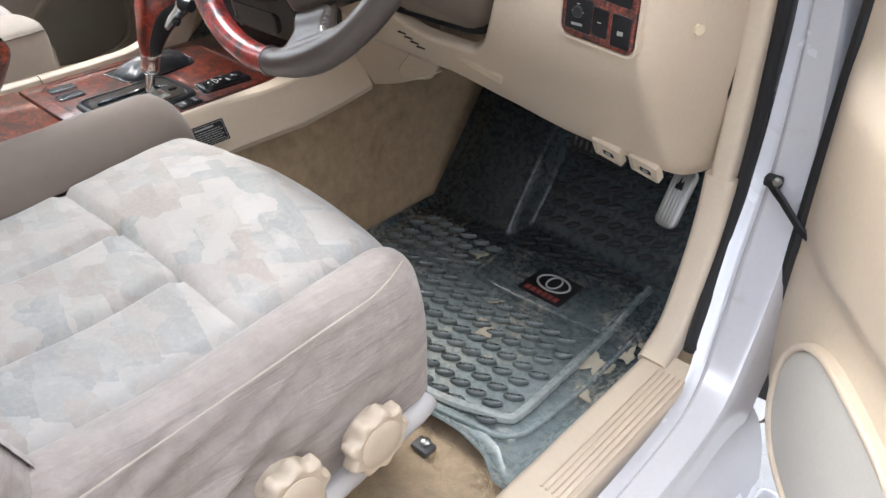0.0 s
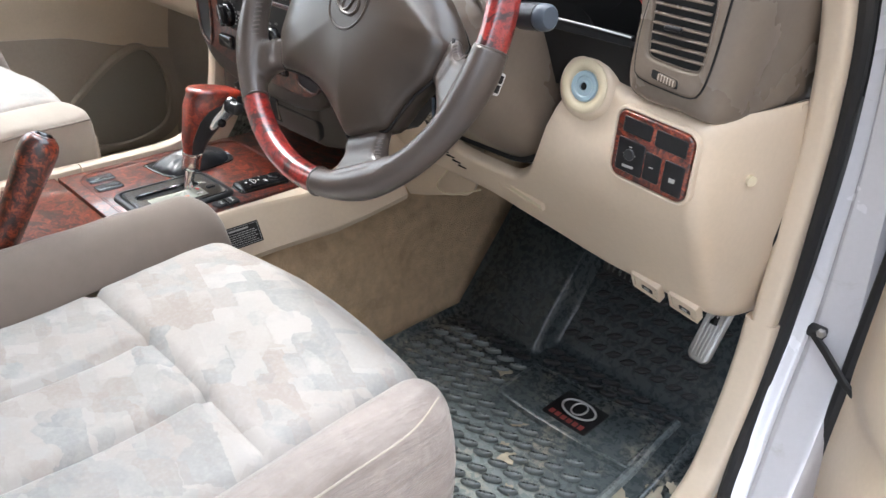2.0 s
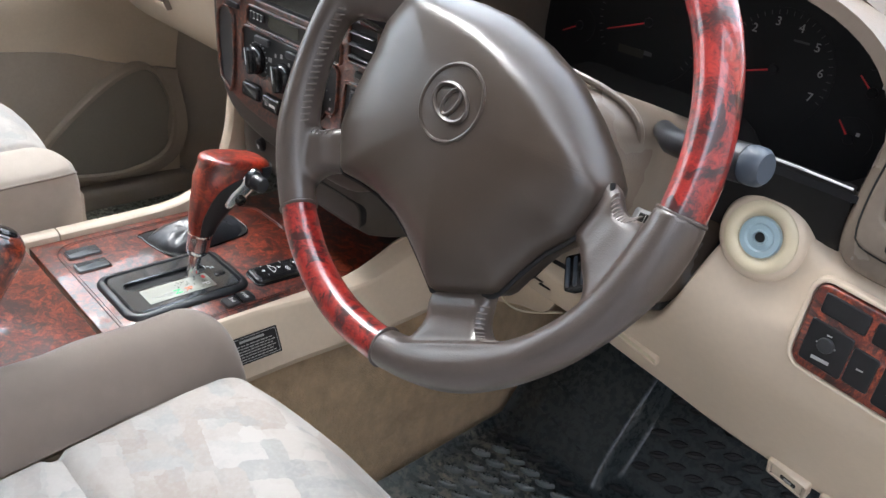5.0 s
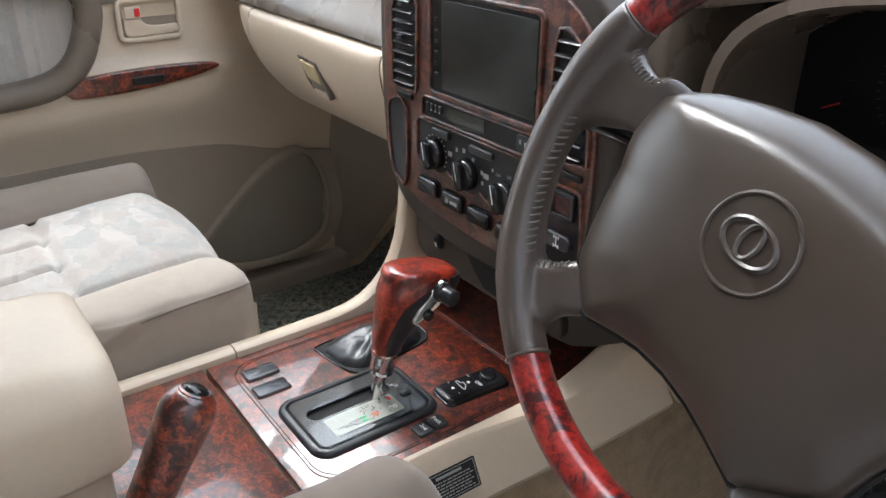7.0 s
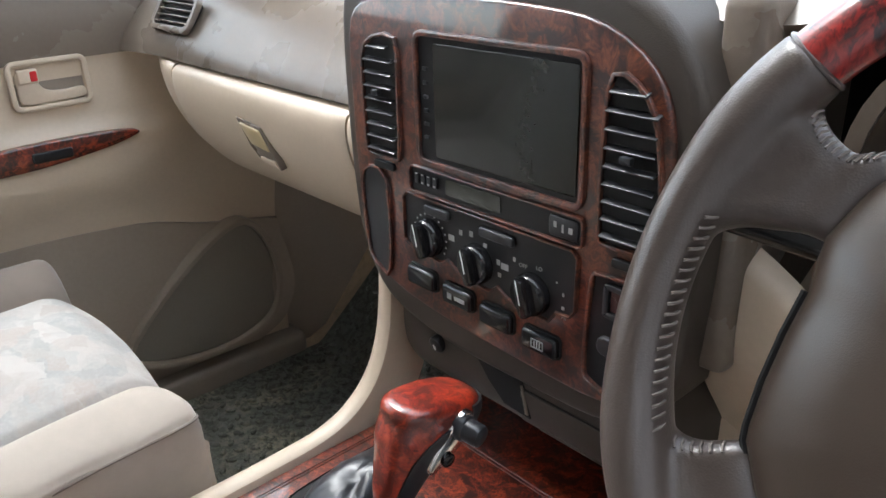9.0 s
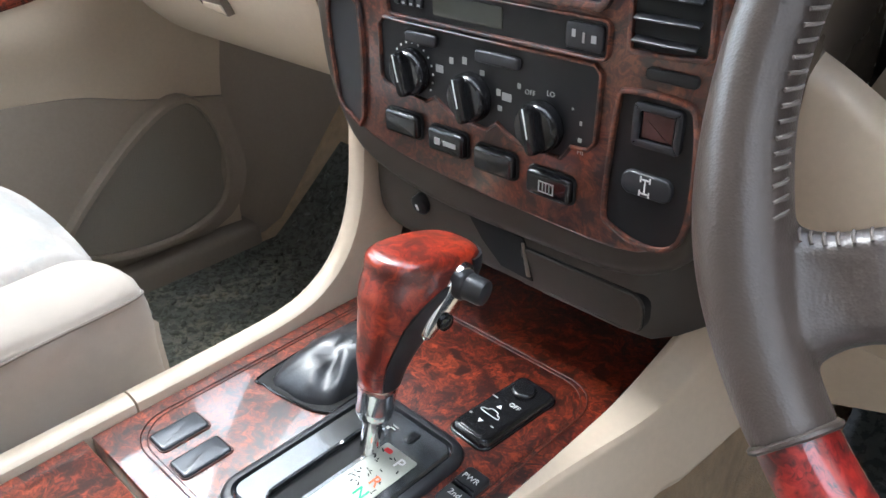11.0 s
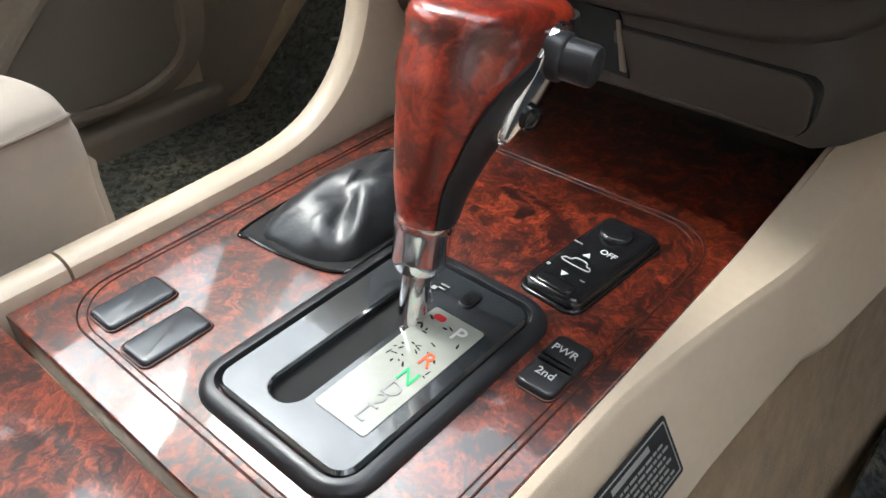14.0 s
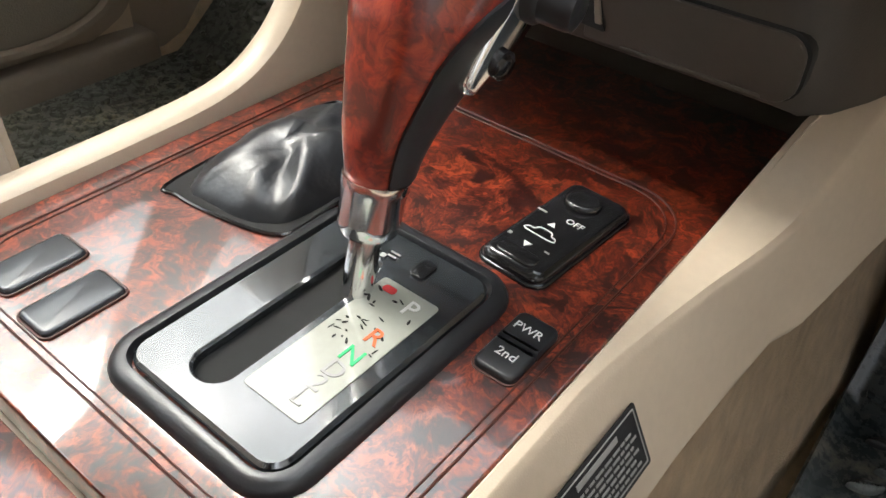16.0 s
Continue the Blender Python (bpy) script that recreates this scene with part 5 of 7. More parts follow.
    right_edge = spline([(0.225, 0.835, 0.294), (0.275, 0.838, 0.308), (0.33, 0.830, 0.332), (0.39, 0.815, 0.362), (0.41, 0.805, 0.45), (0.40, 0.800, 0.58)], 4)

    def upper_f(u, v):
        k = v * (len(left_edge) - 1)
        i = min(int(k), len(left_edge) - 2)
        p, q = left_edge[i].lerp(left_edge[i + 1], k - i), right_edge[i].lerp(right_edge[i + 1], k - i)
        b = curve_at([(0.0, 0.0), (0.22, 1.0), (0.6, 0.35), (1.0, 0.0)], u) * (1 - 0.6 * v)
        return p.lerp(q, u) + Vector((0.004, -0.006, 0.014)) * b
    part("dash_side_panel", sheet(upper_f, 24, 20, 0.006, back=(0, 1, 0)), CREAM, c, "cream panel beside the column")

    # information label on the side panel
    m = axes((0.1722, 0.5275, 0.2898), (0, 1, 0), (-0.480, 0.0, 0.877))
    lb = part("warning_label", slab(rrect(0.072, 0.034, 0.0015, 2), 0.0002, 0.0010, 0, m), BLACK, c, "black label with unreadable print")
    part("border", frame_ring(rrect(0.068, 0.030, 0.001, 2), rrect(0.0665, 0.0285, 0.001, 2), 0.0008, 0.0013, 0.0001, m), GREYINK, lb)
    rects = [(0.0, 0.0105, 0.034, 0.003)]
    rng = random.Random(4)
    for k in range(6):
        x = -0.030
        while x < 0.026:
            w = rng.uniform(0.002, 0.007)
            rects.append((x + w / 2, 0.0055 - 0.0034 * k, w, 0.0013))
            x += w + 0.0012
    bars(rects, m @ pose(0, 0, 0.0010), GREYINK, "print", lb, 0.0003)
    return c


build_console()


def build_gate():
    """Selector gate: raised black bezel, sloping top plate, slot and indicator strip."""
    g = thing("gear_selector_gate", "glossy black automatic gear selector gate with worn indicator strip", "gear selector")
    x0, y0, w, h = 0.0380, 0.4930, 0.1165, 0.1635
    m = flat(x0, y0, ZC)
    o = rrect(w, h, 0.022, 6)
    loops = []
    for d, z in ((0, -0.004), (0, 0.0012), (0.0015, 0.0042), (0.005, 0.0062), (0.0085, 0.0060), (0.0095, 0.0028), (0.0098, -0.004)):
        loops.append([(x, y, z) for x, y in inset(o, d)])
    bm = bmesh.new()
    rings(bm, loops, m, closed=False, cap0=False, cap1=False)
    part("bezel", bm, SATINBLACK, g, "satin black bezel")
    inner = inset(o, 0.0108)
    slot = rrect(0.021, 0.106, 0.0102, 6, -0.0125, -0.005)
    io = []
    sl = []
    for lp, tgt in ((inner, io), (slot, sl)):
        k = len(lp)
        for i in range(48):
            q = i * k / 48
            a, b = Vector(lp[int(q) % k]), Vector(lp[(int(q) + 1) % k])
            tgt.append(tuple(a.lerp(b, q - int(q))))
    bm = bmesh.new()
    lo = [[(x, y, -0.004) for x, y in io], [(x, y, 0.0044) for x, y in io], [(x, y, 0.0060) for x, y in inset(io, 0.0018)], [(x, y, 0.0060) for x, y in inset(sl, -0.0015)], [(x, y, 0.0048) for x, y in sl], [(x, y, -0.004) for x, y in sl]]
    rings(bm, lo, m, cap0=False, cap1=False)
    part("top_plate", bm, GATEBLACK, g, "glossy black top plate", 12)
    part("slot_floor", slab(inset(sl, -0.004), -0.004, 0.0006, 0, m), DARK, g)
    mz = m @ pose(0, 0, 0.0061)
    dp = part("indicator_strip", slab(rrect(0.034, 0.088, 0.002, 2, 0.0205, -0.004), -0.001, 0.0004, 0, mz), DISPLAY, g, "scratched grey indicator strip")
    mt = flat(x0, y0, ZC + 0.0067)
    for t, y, mat_ in (("P", 0.030, WHITEINK), ("R", 0.006, ORANGEINK), ("N", -0.0085, GREENINK), ("D", -0.019, GREYINK), ("2", -0.0285, GREYINK), ("L", -0.038, GREYINK)):
        word("letter", t, 0.0135, mt @ pose(0.0275, y, 0, 0, 0, 0), mat_, dp, bold=0.0001)
    part("mark", slab(rrect(0.0075, 0.0045, 0.0018, 3, 0.0115, 0.034), 0, 0.0002, 0, mt), REDINK, dp)
    rng = random.Random(7)
    scr = bmesh.new()
    for k in range(26):
        x, y, a = rng.uniform(0.006, 0.034), rng.uniform(-0.005, 0.036), rng.uniform(0, 180)
        w2, h2 = rng.uniform(0.0006, 0.0024), rng.uniform(0.0003, 0.0009)
        slab(smooth_outline([(-w2, -h2), (w2 * 0.4, -h2 * 0.6), (w2, h2), (-w2 * 0.6, h2 * 0.8)], 2), 0, 0.0001, 0, mt @ pose(x, y, 0, 0, 0, a), scr)
    tagged(part("flaking", scr, DARK, dp, "dark flaked marks"), kind="stuff")
    bars([(-0.004, 0.056, 0.006, 0.0012), (-0.004, 0.053, 0.005, 0.0012), (-0.008, 0.051, 0.003, 0.003)], mt, GREYINK, "legend", g, 0.0002)
    part("release_cap", slab(rrect(0.009, 0.014, 0.003, 3, 0.014, 0.056), -0.001, 0.0014, 0.0006, mz), GLOSSBLACK, g)
    return g


build_gate()


def build_shifter():
    s = thing("gear_shifter", "orange-red burl gear lever with chrome collar and black thumb button", "gear lever")
    base, axis_top = Vector((0.029, 0.5165, ZC + 0.001)), Vector((0.029, 0.5325, 0.388))
    part("shaft", tube([base + (axis_top - base) * (i / 6) for i in range(7)], 0.0076, 20), CHROME, s, "bright steel shaft")
    up = (axis_top - base).normalized()
    cm = axes(base + up * 0.0345, (1, 0, 0), up.cross(Vector((1, 0, 0))))
    part("collar", lathe([(0.0086, 0.0), (0.0118, 0.0012), (0.0138, 0.0040), (0.0145, 0.0090), (0.0149, 0.0240), (0.0156, 0.0255), (0.0156, 0.0300)], 32, cm), CHROME, s, "chrome collar")

    # grip: swells upwards and leans forward; veneer shell behind, black insert towards the front
    n = 30
    ZG0, ZG1 = 0.3865, 0.469

    def ring(k):
        """k from 0 at the collar to 1 at the top."""
        c = Vector((curve_at([(0, 0.0285), (1.0, 0.033)], k), curve_at([(0, 0.5335), (0.25, 0.540), (0.5, 0.552), (0.85, 0.572), (1.0, 0.579)], k), lerp(ZG0, ZG1, k)))
        rx = curve_at([(0, 0.0150), (0.3, 0.0185), (0.65, 0.0255), (0.85, 0.0295), (1.0, 0.0305)], k)
        ry = curve_at([(0, 0.0155), (0.3, 0.0230), (0.65, 0.0365), (0.85, 0.0455), (1.0, 0.0485)], k)
        return c, rx, ry

    def grip(f0, f1, name, mat_, full, label=""):
        def f(u, v):
            scale = 1.0 if full else 0.996
            v = v if full else v * 0.855
            k = min(1.0, v / 0.80)
            c, rx, ry = ring(k)
            top = curve_at([(0.80, 0.0), (0.87, 1.0)], v)
            a = radians(lerp(f0(k), lerp(f1(k), 465, top) if full else f1(k), u))
            ca, sa = math.cos(a), math.sin(a)
            p = curve_at([(0.0, 2.0), (0.45, 2.6), (1.0, 2.7)], k)
            rr = (abs(ca) ** p + abs(sa) ** p) ** (-1 / p)
            sh, dz = 1.0, 0.0
            if k > 0.80:
                q = (k - 0.80) / 0.20
                sh, dz = 1 - 0.05 * q * q, 0.0
            if v > 0.80:
                q = (v - 0.80) / 0.20
                sh = 0.95 * max(0.0, 1 - q ** 2.6) ** (1 / 2.2) + 0.0005
                dz = 0.0165 * (1 - (1 - q) ** 2.0)
            y = ry * sh * rr * sa
            return c.x + rx * sh * scale * rr * ca, c.y + y * scale, c.z + dz - 0.20 * max(0, k - 0.4) * y * 1.6
        return part(name, sheet(f, n, 40, 0.002, back=(0, 0, -1)), mat_, s, label, 50)
    def edge(k):
        return curve_at([(0.0, -30), (0.3, -34), (0.6, -33), (0.8, -24), (0.93, -4), (1.0, 30)], k)
    grip(lambda k: 105, lambda k: 360 + edge(k), "grip_shell", WOODKNOB, True, "glossy orange-red burl grip")
    grip(lambda k: edge(k) - 2, lambda k: 107, "grip_insert", SATINBLACK, False, "black grip insert")

    # chrome fillet with two buttons on the driver's side
    y_ax = Vector((0.09, 0.60, 0.80)).normalized()
    z_ax = Vector((0.985, -0.04, -0.08))
    z_ax = (z_ax - y_ax * z_ax.dot(y_ax)).normalized()
    m = axes((0.0600, 0.5725, 0.4535), y_ax.cross(z_ax), y_ax)
    fo = ccw(smooth_outline([(-0.0005, -0.0330), (-0.0058, -0.0290), (-0.0075, -0.0140), (-0.0065, 0.0080), (-0.0030, 0.0230), (0.0060, 0.0300), (0.0160, 0.0240), (0.0180, 0.0080), (0.0150, -0.0080), (0.0080, -0.0240), (0.0040, -0.0320)], 4))
    fl = part("chrome_fillet", slab(fo, -0.014, 0.0040, 0.0030, m), CHROME, s, "chrome fillet")
    part("small_button", lathe([(0.0066, 0.001), (0.0066, 0.0062), (0.0052, 0.0074), (0.0025, 0.0080)], 22, m @ pose(0.0085, -0.0155, 0)), GLOSSBLACK, fl)
    tm = m @ pose(0.0060, 0.0145, 0.0, -6, 10)
    part("thumb_button", lathe([(0.0118, -0.002), (0.0118, 0.0065), (0.0108, 0.0078), (0.0100, 0.0082), (0.0100, 0.0200), (0.0092, 0.0225), (0.0060, 0.0238)], 28, tm), SATINBLACK, fl, "black thumb button")
    s.location = (0.008, 0, 0)
    return s


build_shifter()


def build_console_switches():
    for x, y in ((-0.0945, 0.4305), (-0.0565, 0.4275)):
        m = flat(x, y, ZC)
        o = rrect(0.0235, 0.042, 0.0035, 4)
        b = thing("blank_button", "satin grey blank button set in the burl console", "button", "console blank buttons")
        part("rim", frame_ring(inset(o, -0.0014), inset(o, -0.0001), -0.004, 0.0012, 0.0005, m), GOLDLINE, b)
        part("cap", slab(o, -0.004, 0.0034, 0.0022, m), BUTTONGREY, b)
    # ride height switch pod
    m = flat(0.0825, 0.6245, ZC, -4)
    p = thing("ride_height_switch", "glossy black ride height switch with white car symbol", "switch")
    o = rrect(0.040, 0.088, 0.008, 5)
    part("bezel", slab(inset(o, -0.0015), -0.004, 0.0022, 0.0015, m), GLOSSBLACK, p)
    part("body", slab(o, -0.004, 0.0075, 0.0058, m, None, 6), GLOSSBLACK, p, "domed glossy body", 60)
    mt = m @ pose(0, 0, 0.0077)
    part("button", slab(circle(0.0105, 28, -0.002, 0.0255), -0.001, 0.0034, 0.0032, mt, None, 5), GLOSSBLACK, p, "round domed button", 60)
    part("rocker", slab(rrect(0.024, 0.010, 0.004, 4, 0, -0.035), -0.002, 0.0012, 0.0011, mt), GLOSSBLACK, p)
    word("legend_off", "OFF", 0.0062, mt @ pose(0.006, 0.006, 0, 0, 0, 0), WHITEINK, p)
    part("arrow_up", slab([(-0.0025, -0.0075), (0.0025, -0.0075), (0.0, -0.0035)], 0, 0.0003, 0, mt @ pose(-0.002, 0.003, 0)), WHITEINK, p)
    part("arrow_down", slab([(0.0025, 0.002), (-0.0025, 0.002), (0.0, -0.002)], 0, 0.0003, 0, mt @ pose(-0.002, -0.026, 0)), WHITEINK, p)
    car = smooth_outline([(-0.0085, -0.0025), (-0.0085, 0.0005), (-0.005, 0.001), (-0.003, 0.0038), (0.004, 0.0038), (0.006, 0.001), (0.0085, 0.0005), (0.0085, -0.0025)][::-1], 3)
    part("car_symbol", tube([(x, y, 0.0003) for x, y in car], 0.0004, 5, mt @ pose(-0.002, -0.013, 0), closed=True), WHITEINK, p)
    bars([(-0.014, -0.024, 0.002, 0.002), (-0.014, 0.004, 0.006, 0.0012), (0.010, -0.024, 0.003, 0.001)], mt, GREYINK, "legend", p, 0.0003)
    # power and second-gear rocker
    m = flat(0.1140, 0.5405, ZC)
    q = thing("drive_mode_switch", "black rocker switch lettered PWR and 2nd", "switch")
    o = rrect(0.0215, 0.0405, 0.004, 4)
    part("rim", frame_ring(inset(o, -0.0012), inset(o, -0.0001), -0.004, 0.001, 0.0004, m), GOLDLINE, q)
    part("power_half", slab(rrect(0.0215, 0.0198, (0.004, 0.004, 0.0005, 0.0005), 4, 0, 0.0103), -0.004, 0.0050, 0.002, m), SATINBLACK, q)
    part("second_half", slab(rrect(0.0215, 0.0198, (0.0005, 0.0005, 0.004, 0.004), 4, 0, -0.0103), -0.004, 0.0042, 0.002, m), SATINBLACK, q)
    word("legend", "PWR", 0.0070, m @ pose(-0.0005, 0.0095, 0.0051), WHITEINK, q)
    word("legend", "2nd", 0.0072, m @ pose(0.0, -0.0085, 0.0043), WHITEINK, q)


build_console_switches()


def build_boot():
    """Crumpled vinyl boot in the low-range slot."""
    b = thing("lever_boot", "crumpled black vinyl boot in a slot of the burl console", "lever boot")
    m = flat(0, 0, ZC)
    so = smooth_outline([(-0.106, 0.520), (-0.092, 0.511), (-0.060, 0.514), (-0.030, 0.522), (-0.022, 0.540), (-0.030, 0.62), (-0.045, 0.648), (-0.090, 0.650), (-0.108, 0.630)], 5)
    part("slot", slab(so, -0.004, 0.0012, 0.0005, m), DARK, b)
    part("slot_rim", tube([(x, y, ZC + 0.0008) for x, y in so], 0.0014, 6, closed=True), GLOSSBLACK, b)
    bm = bmesh.new()
    bo = smooth_outline([(-0.099, 0.523), (-0.070, 0.516), (-0.038, 0.524), (-0.026, 0.55), (-0.031, 0.615), (-0.048, 0.641), (-0.086, 0.643), (-0.103, 0.595)], 6)
    cx, cy = centre(bo)
    loops = []
    for k, (s, z) in enumerate(((1.0, 0.0), (0.97, 0.006), (0.88, 0.012), (0.75, 0.017), (0.58, 0.021), (0.38, 0.024), (0.18, 0.0255))):
        lp = []
        for x, y in bo:
            dx, dy = (x - cx) * s, (y - cy) * s
            f = 0.011 * (0.22 - abs(noise.noise((dx * 34 + dy * 26, dy * 16 - dx * 10, 2.0)))) + noise.noise((dx * 120, dy * 70, 7.0)) * 0.003
            lp.append((cx + dx, cy + dy, z + (f if k else 0) - 0.006 * max(0, -(y - cy)) / 0.06))
        loops.append(lp)
    rings(bm, loops, m, cap0=False)
    part("gaiter", bm, BOOT, b, "crumpled glossy black vinyl", 70)
    for k in range(6):
        part("pleat", tube([(-0.036 + 0.0012 * k, 0.535 + 0.006 * k, ZC + 0.003), (-0.045, 0.56 + 0.006 * k, ZC + 0.012), (-0.055, 0.60 + 0.004 * k, ZC + 0.016)], 0.0018, 6), RUBBERSEAL, b)


build_boot()


def build_handbrake():
    h = thing("handbrake_lever", "red burl handbrake lever with a black release button", "handbrake")
    p0, p1 = Vector((0.148, 0.192, 0.345)), Vector((0.150, 0.283, 0.503))
    ax = (p1 - p0).normalized()
    part("stem", tube([p0 - ax * 0.10, p0 + ax * 0.05], 0.012, 12), BLACK, h)
    ks = [(0.0, 0.015), (0.1, 0.0175), (0.35, 0.0185), (0.6, 0.0200), (0.78, 0.0228), (0.88, 0.0236), (0.93, 0.0228), (0.965, 0.0205), (0.985, 0.0175), (1.0, 0.0135)]
    part("grip", tube([p0.lerp(p1, k) for k, _ in ks], [r for _, r in ks], 24), WOOD, h, "glossy red-brown burl grip")
    m = axes(p1 - ax * 0.002, (1, 0, 0), ax.cross(Vector((1, 0, 0))))
    part("ferrule", lathe([(0.0145, -0.002), (0.0145, 0.0022), (0.0125, 0.0034), (0.0113, 0.0028)], 24, m), WOOD, h)
    part("release_button", lathe([(0.0110, 0.0), (0.0110, 0.0030), (0.0098, 0.0052), (0.0070, 0.0064), (0.0035, 0.0068)], 32, m), GLOSSBLACK, h, "black release button")
    part("gaiter", box((0.125, 0.13, 0.322), (0.05, 0.17, 0.03), 0.012, 3), BLACK, h)


build_handbrake()


def build_armrest():
    a = thing("armrest_box", "cream vinyl armrest box between the front seats", "armrest")
    loops = []
    o = rrect(0.215, 0.105, (0.035, 0.035, 0.008, 0.008), 6)
    ys = [(-0.40, 0.96), (-0.3, 1), (0.10, 1), (0.175, 1), (0.205, 0.985), (0.225, 0.95), (0.237, 0.89), (0.241, 0.80), (0.242, 0.5)]
    for y, s in ys:
        loops.append([(-0.015 + x * s, y, 0.452 + z * s + 0.006 * (1 - ((x) / 0.11) ** 2)) for x, z in o])
    bm = bmesh.new()
    rings(bm, loops)
    part("lid", bm, CREAM, a, "padded cream vinyl lid")
    part("box", box((-0.015, -0.09, 0.36), (0.20, 0.62, 0.11), 0.02, 3), CREAM, a)


build_armrest()

# ---- steering ----
WC = Vector((0.470, 0.528, 0.686))
WHEEL = axes(WC, (1, 0, 0), (0, 0.4067, 0.9135)) @ pose(0, 0, 0, 0, 0, -19.5)


def build_wheel():
    w = thing("steering_wheel", "taupe leather and burl four-spoke steering wheel, turned slightly", "steering wheel")
    R = 0.190

    def arc(a0, a1, name, mat_, rad, label=""):
        n = max(8, int((a1 - a0) / 2.5))
        loops = []
        for i in range(n + 1):
            a = radians(lerp(a0, a1, i / n))
            r = rad(lerp(a0, a1, i / n)) if callable(rad) else rad
            rd = Vector((math.cos(a), math.sin(a), 0))
            loops.append([rd * (R + math.cos(2 * math.pi * j / 20) * r * 0.96) + Vector((0, 0, math.sin(2 * math.pi * j / 20) * r * 1.06)) for j in range(20)])
        bm = bmesh.new()
        rings(bm, loops, WHEEL)
        return bm if name == "" else part(name, bm, mat_, w, label, 60)

    def moulded(name, bm, label):
        """Leather pulled over grip and spokes, with soft fillets where they meet."""
        ob = part(name, bm, LEATHER, w, label, 180)
        skin = ob.modifiers.new("skin", "REMESH")
        skin.mode, skin.voxel_size, skin.use_smooth_shade = "VOXEL", 0.0016, True
        soft = ob.modifiers.new("soft", "SMOOTH")
        soft.factor, soft.iterations = 0.5, 14

    def leather_r(c0, c1):
        def f(a):
            return 0.0160 + sum(0.0026 * math.exp(-((a - c) / 12) ** 2) for c in (c0, c1))
        return f
    arc(18.5, 161.5, "upper_rim", WOODRIM, 0.0156, "glossy crimson burl upper rim")
    left_side = arc(161.5, 244.5, "", LEATHER, leather_r(171, 223))
    arc(244.5, 295.5, "lower_rim", WOODRIM, 0.0153, "glossy crimson burl lower rim")
    right_side = arc(-64.5, 18.5, "", LEATHER, leather_r(-43, 9))
    for a in (18.5, 161.5, 244.5, 295.5):
        ring_at = WHEEL @ Matrix.Translation((R * math.cos(radians(a)), R * math.sin(radians(a)), 0)) @ pose(0, 0, 0, 0, 0, a) @ pose(0, 0, 0, 90, 0, 0)
        part("joint_ring", lathe([(0.0158, -0.0016), (0.0171, -0.0006), (0.0171, 0.0006), (0.0158, 0.0016)], 24, ring_at), LEATHER, w)

    # spokes: flush with the pad's edge, flaring into the rim; upper and lower edge at seven stations
    upper = [((0.095, 0.036), (0.098, 0.000)), ((0.130, 0.043), (0.134, -0.003)), ((0.143, 0.036), (0.145, -0.006)), ((0.155, 0.037), (0.156, -0.013)), ((0.163, 0.044), (0.164, -0.024)), ((0.171, 0.056), (0.171, -0.040)), ((0.180, 0.066), (0.182, -0.052))]
    lower_left = [((-0.080, -0.072), (-0.052, -0.096)), ((-0.106, -0.096), (-0.074, -0.121)), ((-0.121, -0.111), (-0.087, -0.134)), ((-0.134, -0.115), (-0.092, -0.145)), ((-0.148, -0.105), (-0.089, -0.156)), ((-0.161, -0.084), (-0.080, -0.164)), ((-0.176, -0.070), (-0.068, -0.178))]
    lower_right = [((0.090, -0.060), (0.055, -0.092)), ((0.118, -0.078), (0.076, -0.118)), ((0.129, -0.093), (0.087, -0.130)), ((0.141, -0.096), (0.090, -0.142)), ((0.153, -0.085), (0.086, -0.153)), ((0.165, -0.068), (0.078, -0.163)), ((0.181, -0.052), (0.066, -0.179))]
    upper_left = [((-p[0], p[1]), (-q[0], q[1])) for p, q in upper]
    deep = ((-0.030, 0.012), (-0.0050, 0.018), (-0.0010, 0.022), (0.0040, 0.026), (0.0085, 0.028), (0.0120, 0.029), (0.0130, 0.026))
    for rows in (upper, upper_left, lower_left, lower_right):
        keys = [Vector((*p, *q, *d)) for (p, q), d in zip(rows, deep)]
        fine = []
        for i in range(len(keys) - 1):
            p0, p1, p2, p3 = keys[max(i - 1, 0)], keys[i], keys[i + 1], keys[min(i + 2, len(keys) - 1)]
            for t in (0, 0.25, 0.5, 0.75):
                fine.append(0.5 * (2 * p1 + (p2 - p0) * t + (2 * p0 - 5 * p1 + 4 * p2 - p3) * t * t + (3 * p1 - p0 - 3 * p2 + p3) * t ** 3))
        fine.append(keys[-1])
        loops = []
        for j, v in enumerate(fine):
            out = max(0.0, (j - 11) / 13)
            p, q, top, th = Vector((v[0], v[1])), Vector((v[2], v[3])), v[4], v[5]
            wd = (p - q).length
            lp = []
            for y, zz in rrect(wd, th, th * 0.44, 6):
                k = y / wd + 0.5
                e = Vector((lerp(q.x, p.x, k), lerp(q.y, p.y, k)))
                e *= lerp(1.0, max(1.0, 0.189 / e.length), out)
                lp.append((e.x, e.y, top - th / 2 + zz))
            loops.append(lp)
        rings(left_side if rows in (upper_left, lower_left) else right_side, loops, WHEEL)
        for v in fine[5:17]:
            p, q = Vector((v[0], v[1], v[4])), Vector((v[2], v[3], v[4]))
            inward, sink = (q - p).normalized(), Vector((0, 0, -1))
            part("stitch", tube([p + inward * 0.0052 + sink * 0.0002, p + inward * 0.0020 + sink * 0.0018, p + inward * 0.0004 + sink * 0.0052], 0.0007, 5, WHEEL), STITCHGREY, w)

    moulded("left_grip", left_side, "taupe leather grip with its two spokes")
    moulded("right_grip", right_side, "taupe leather grip with its two spokes")
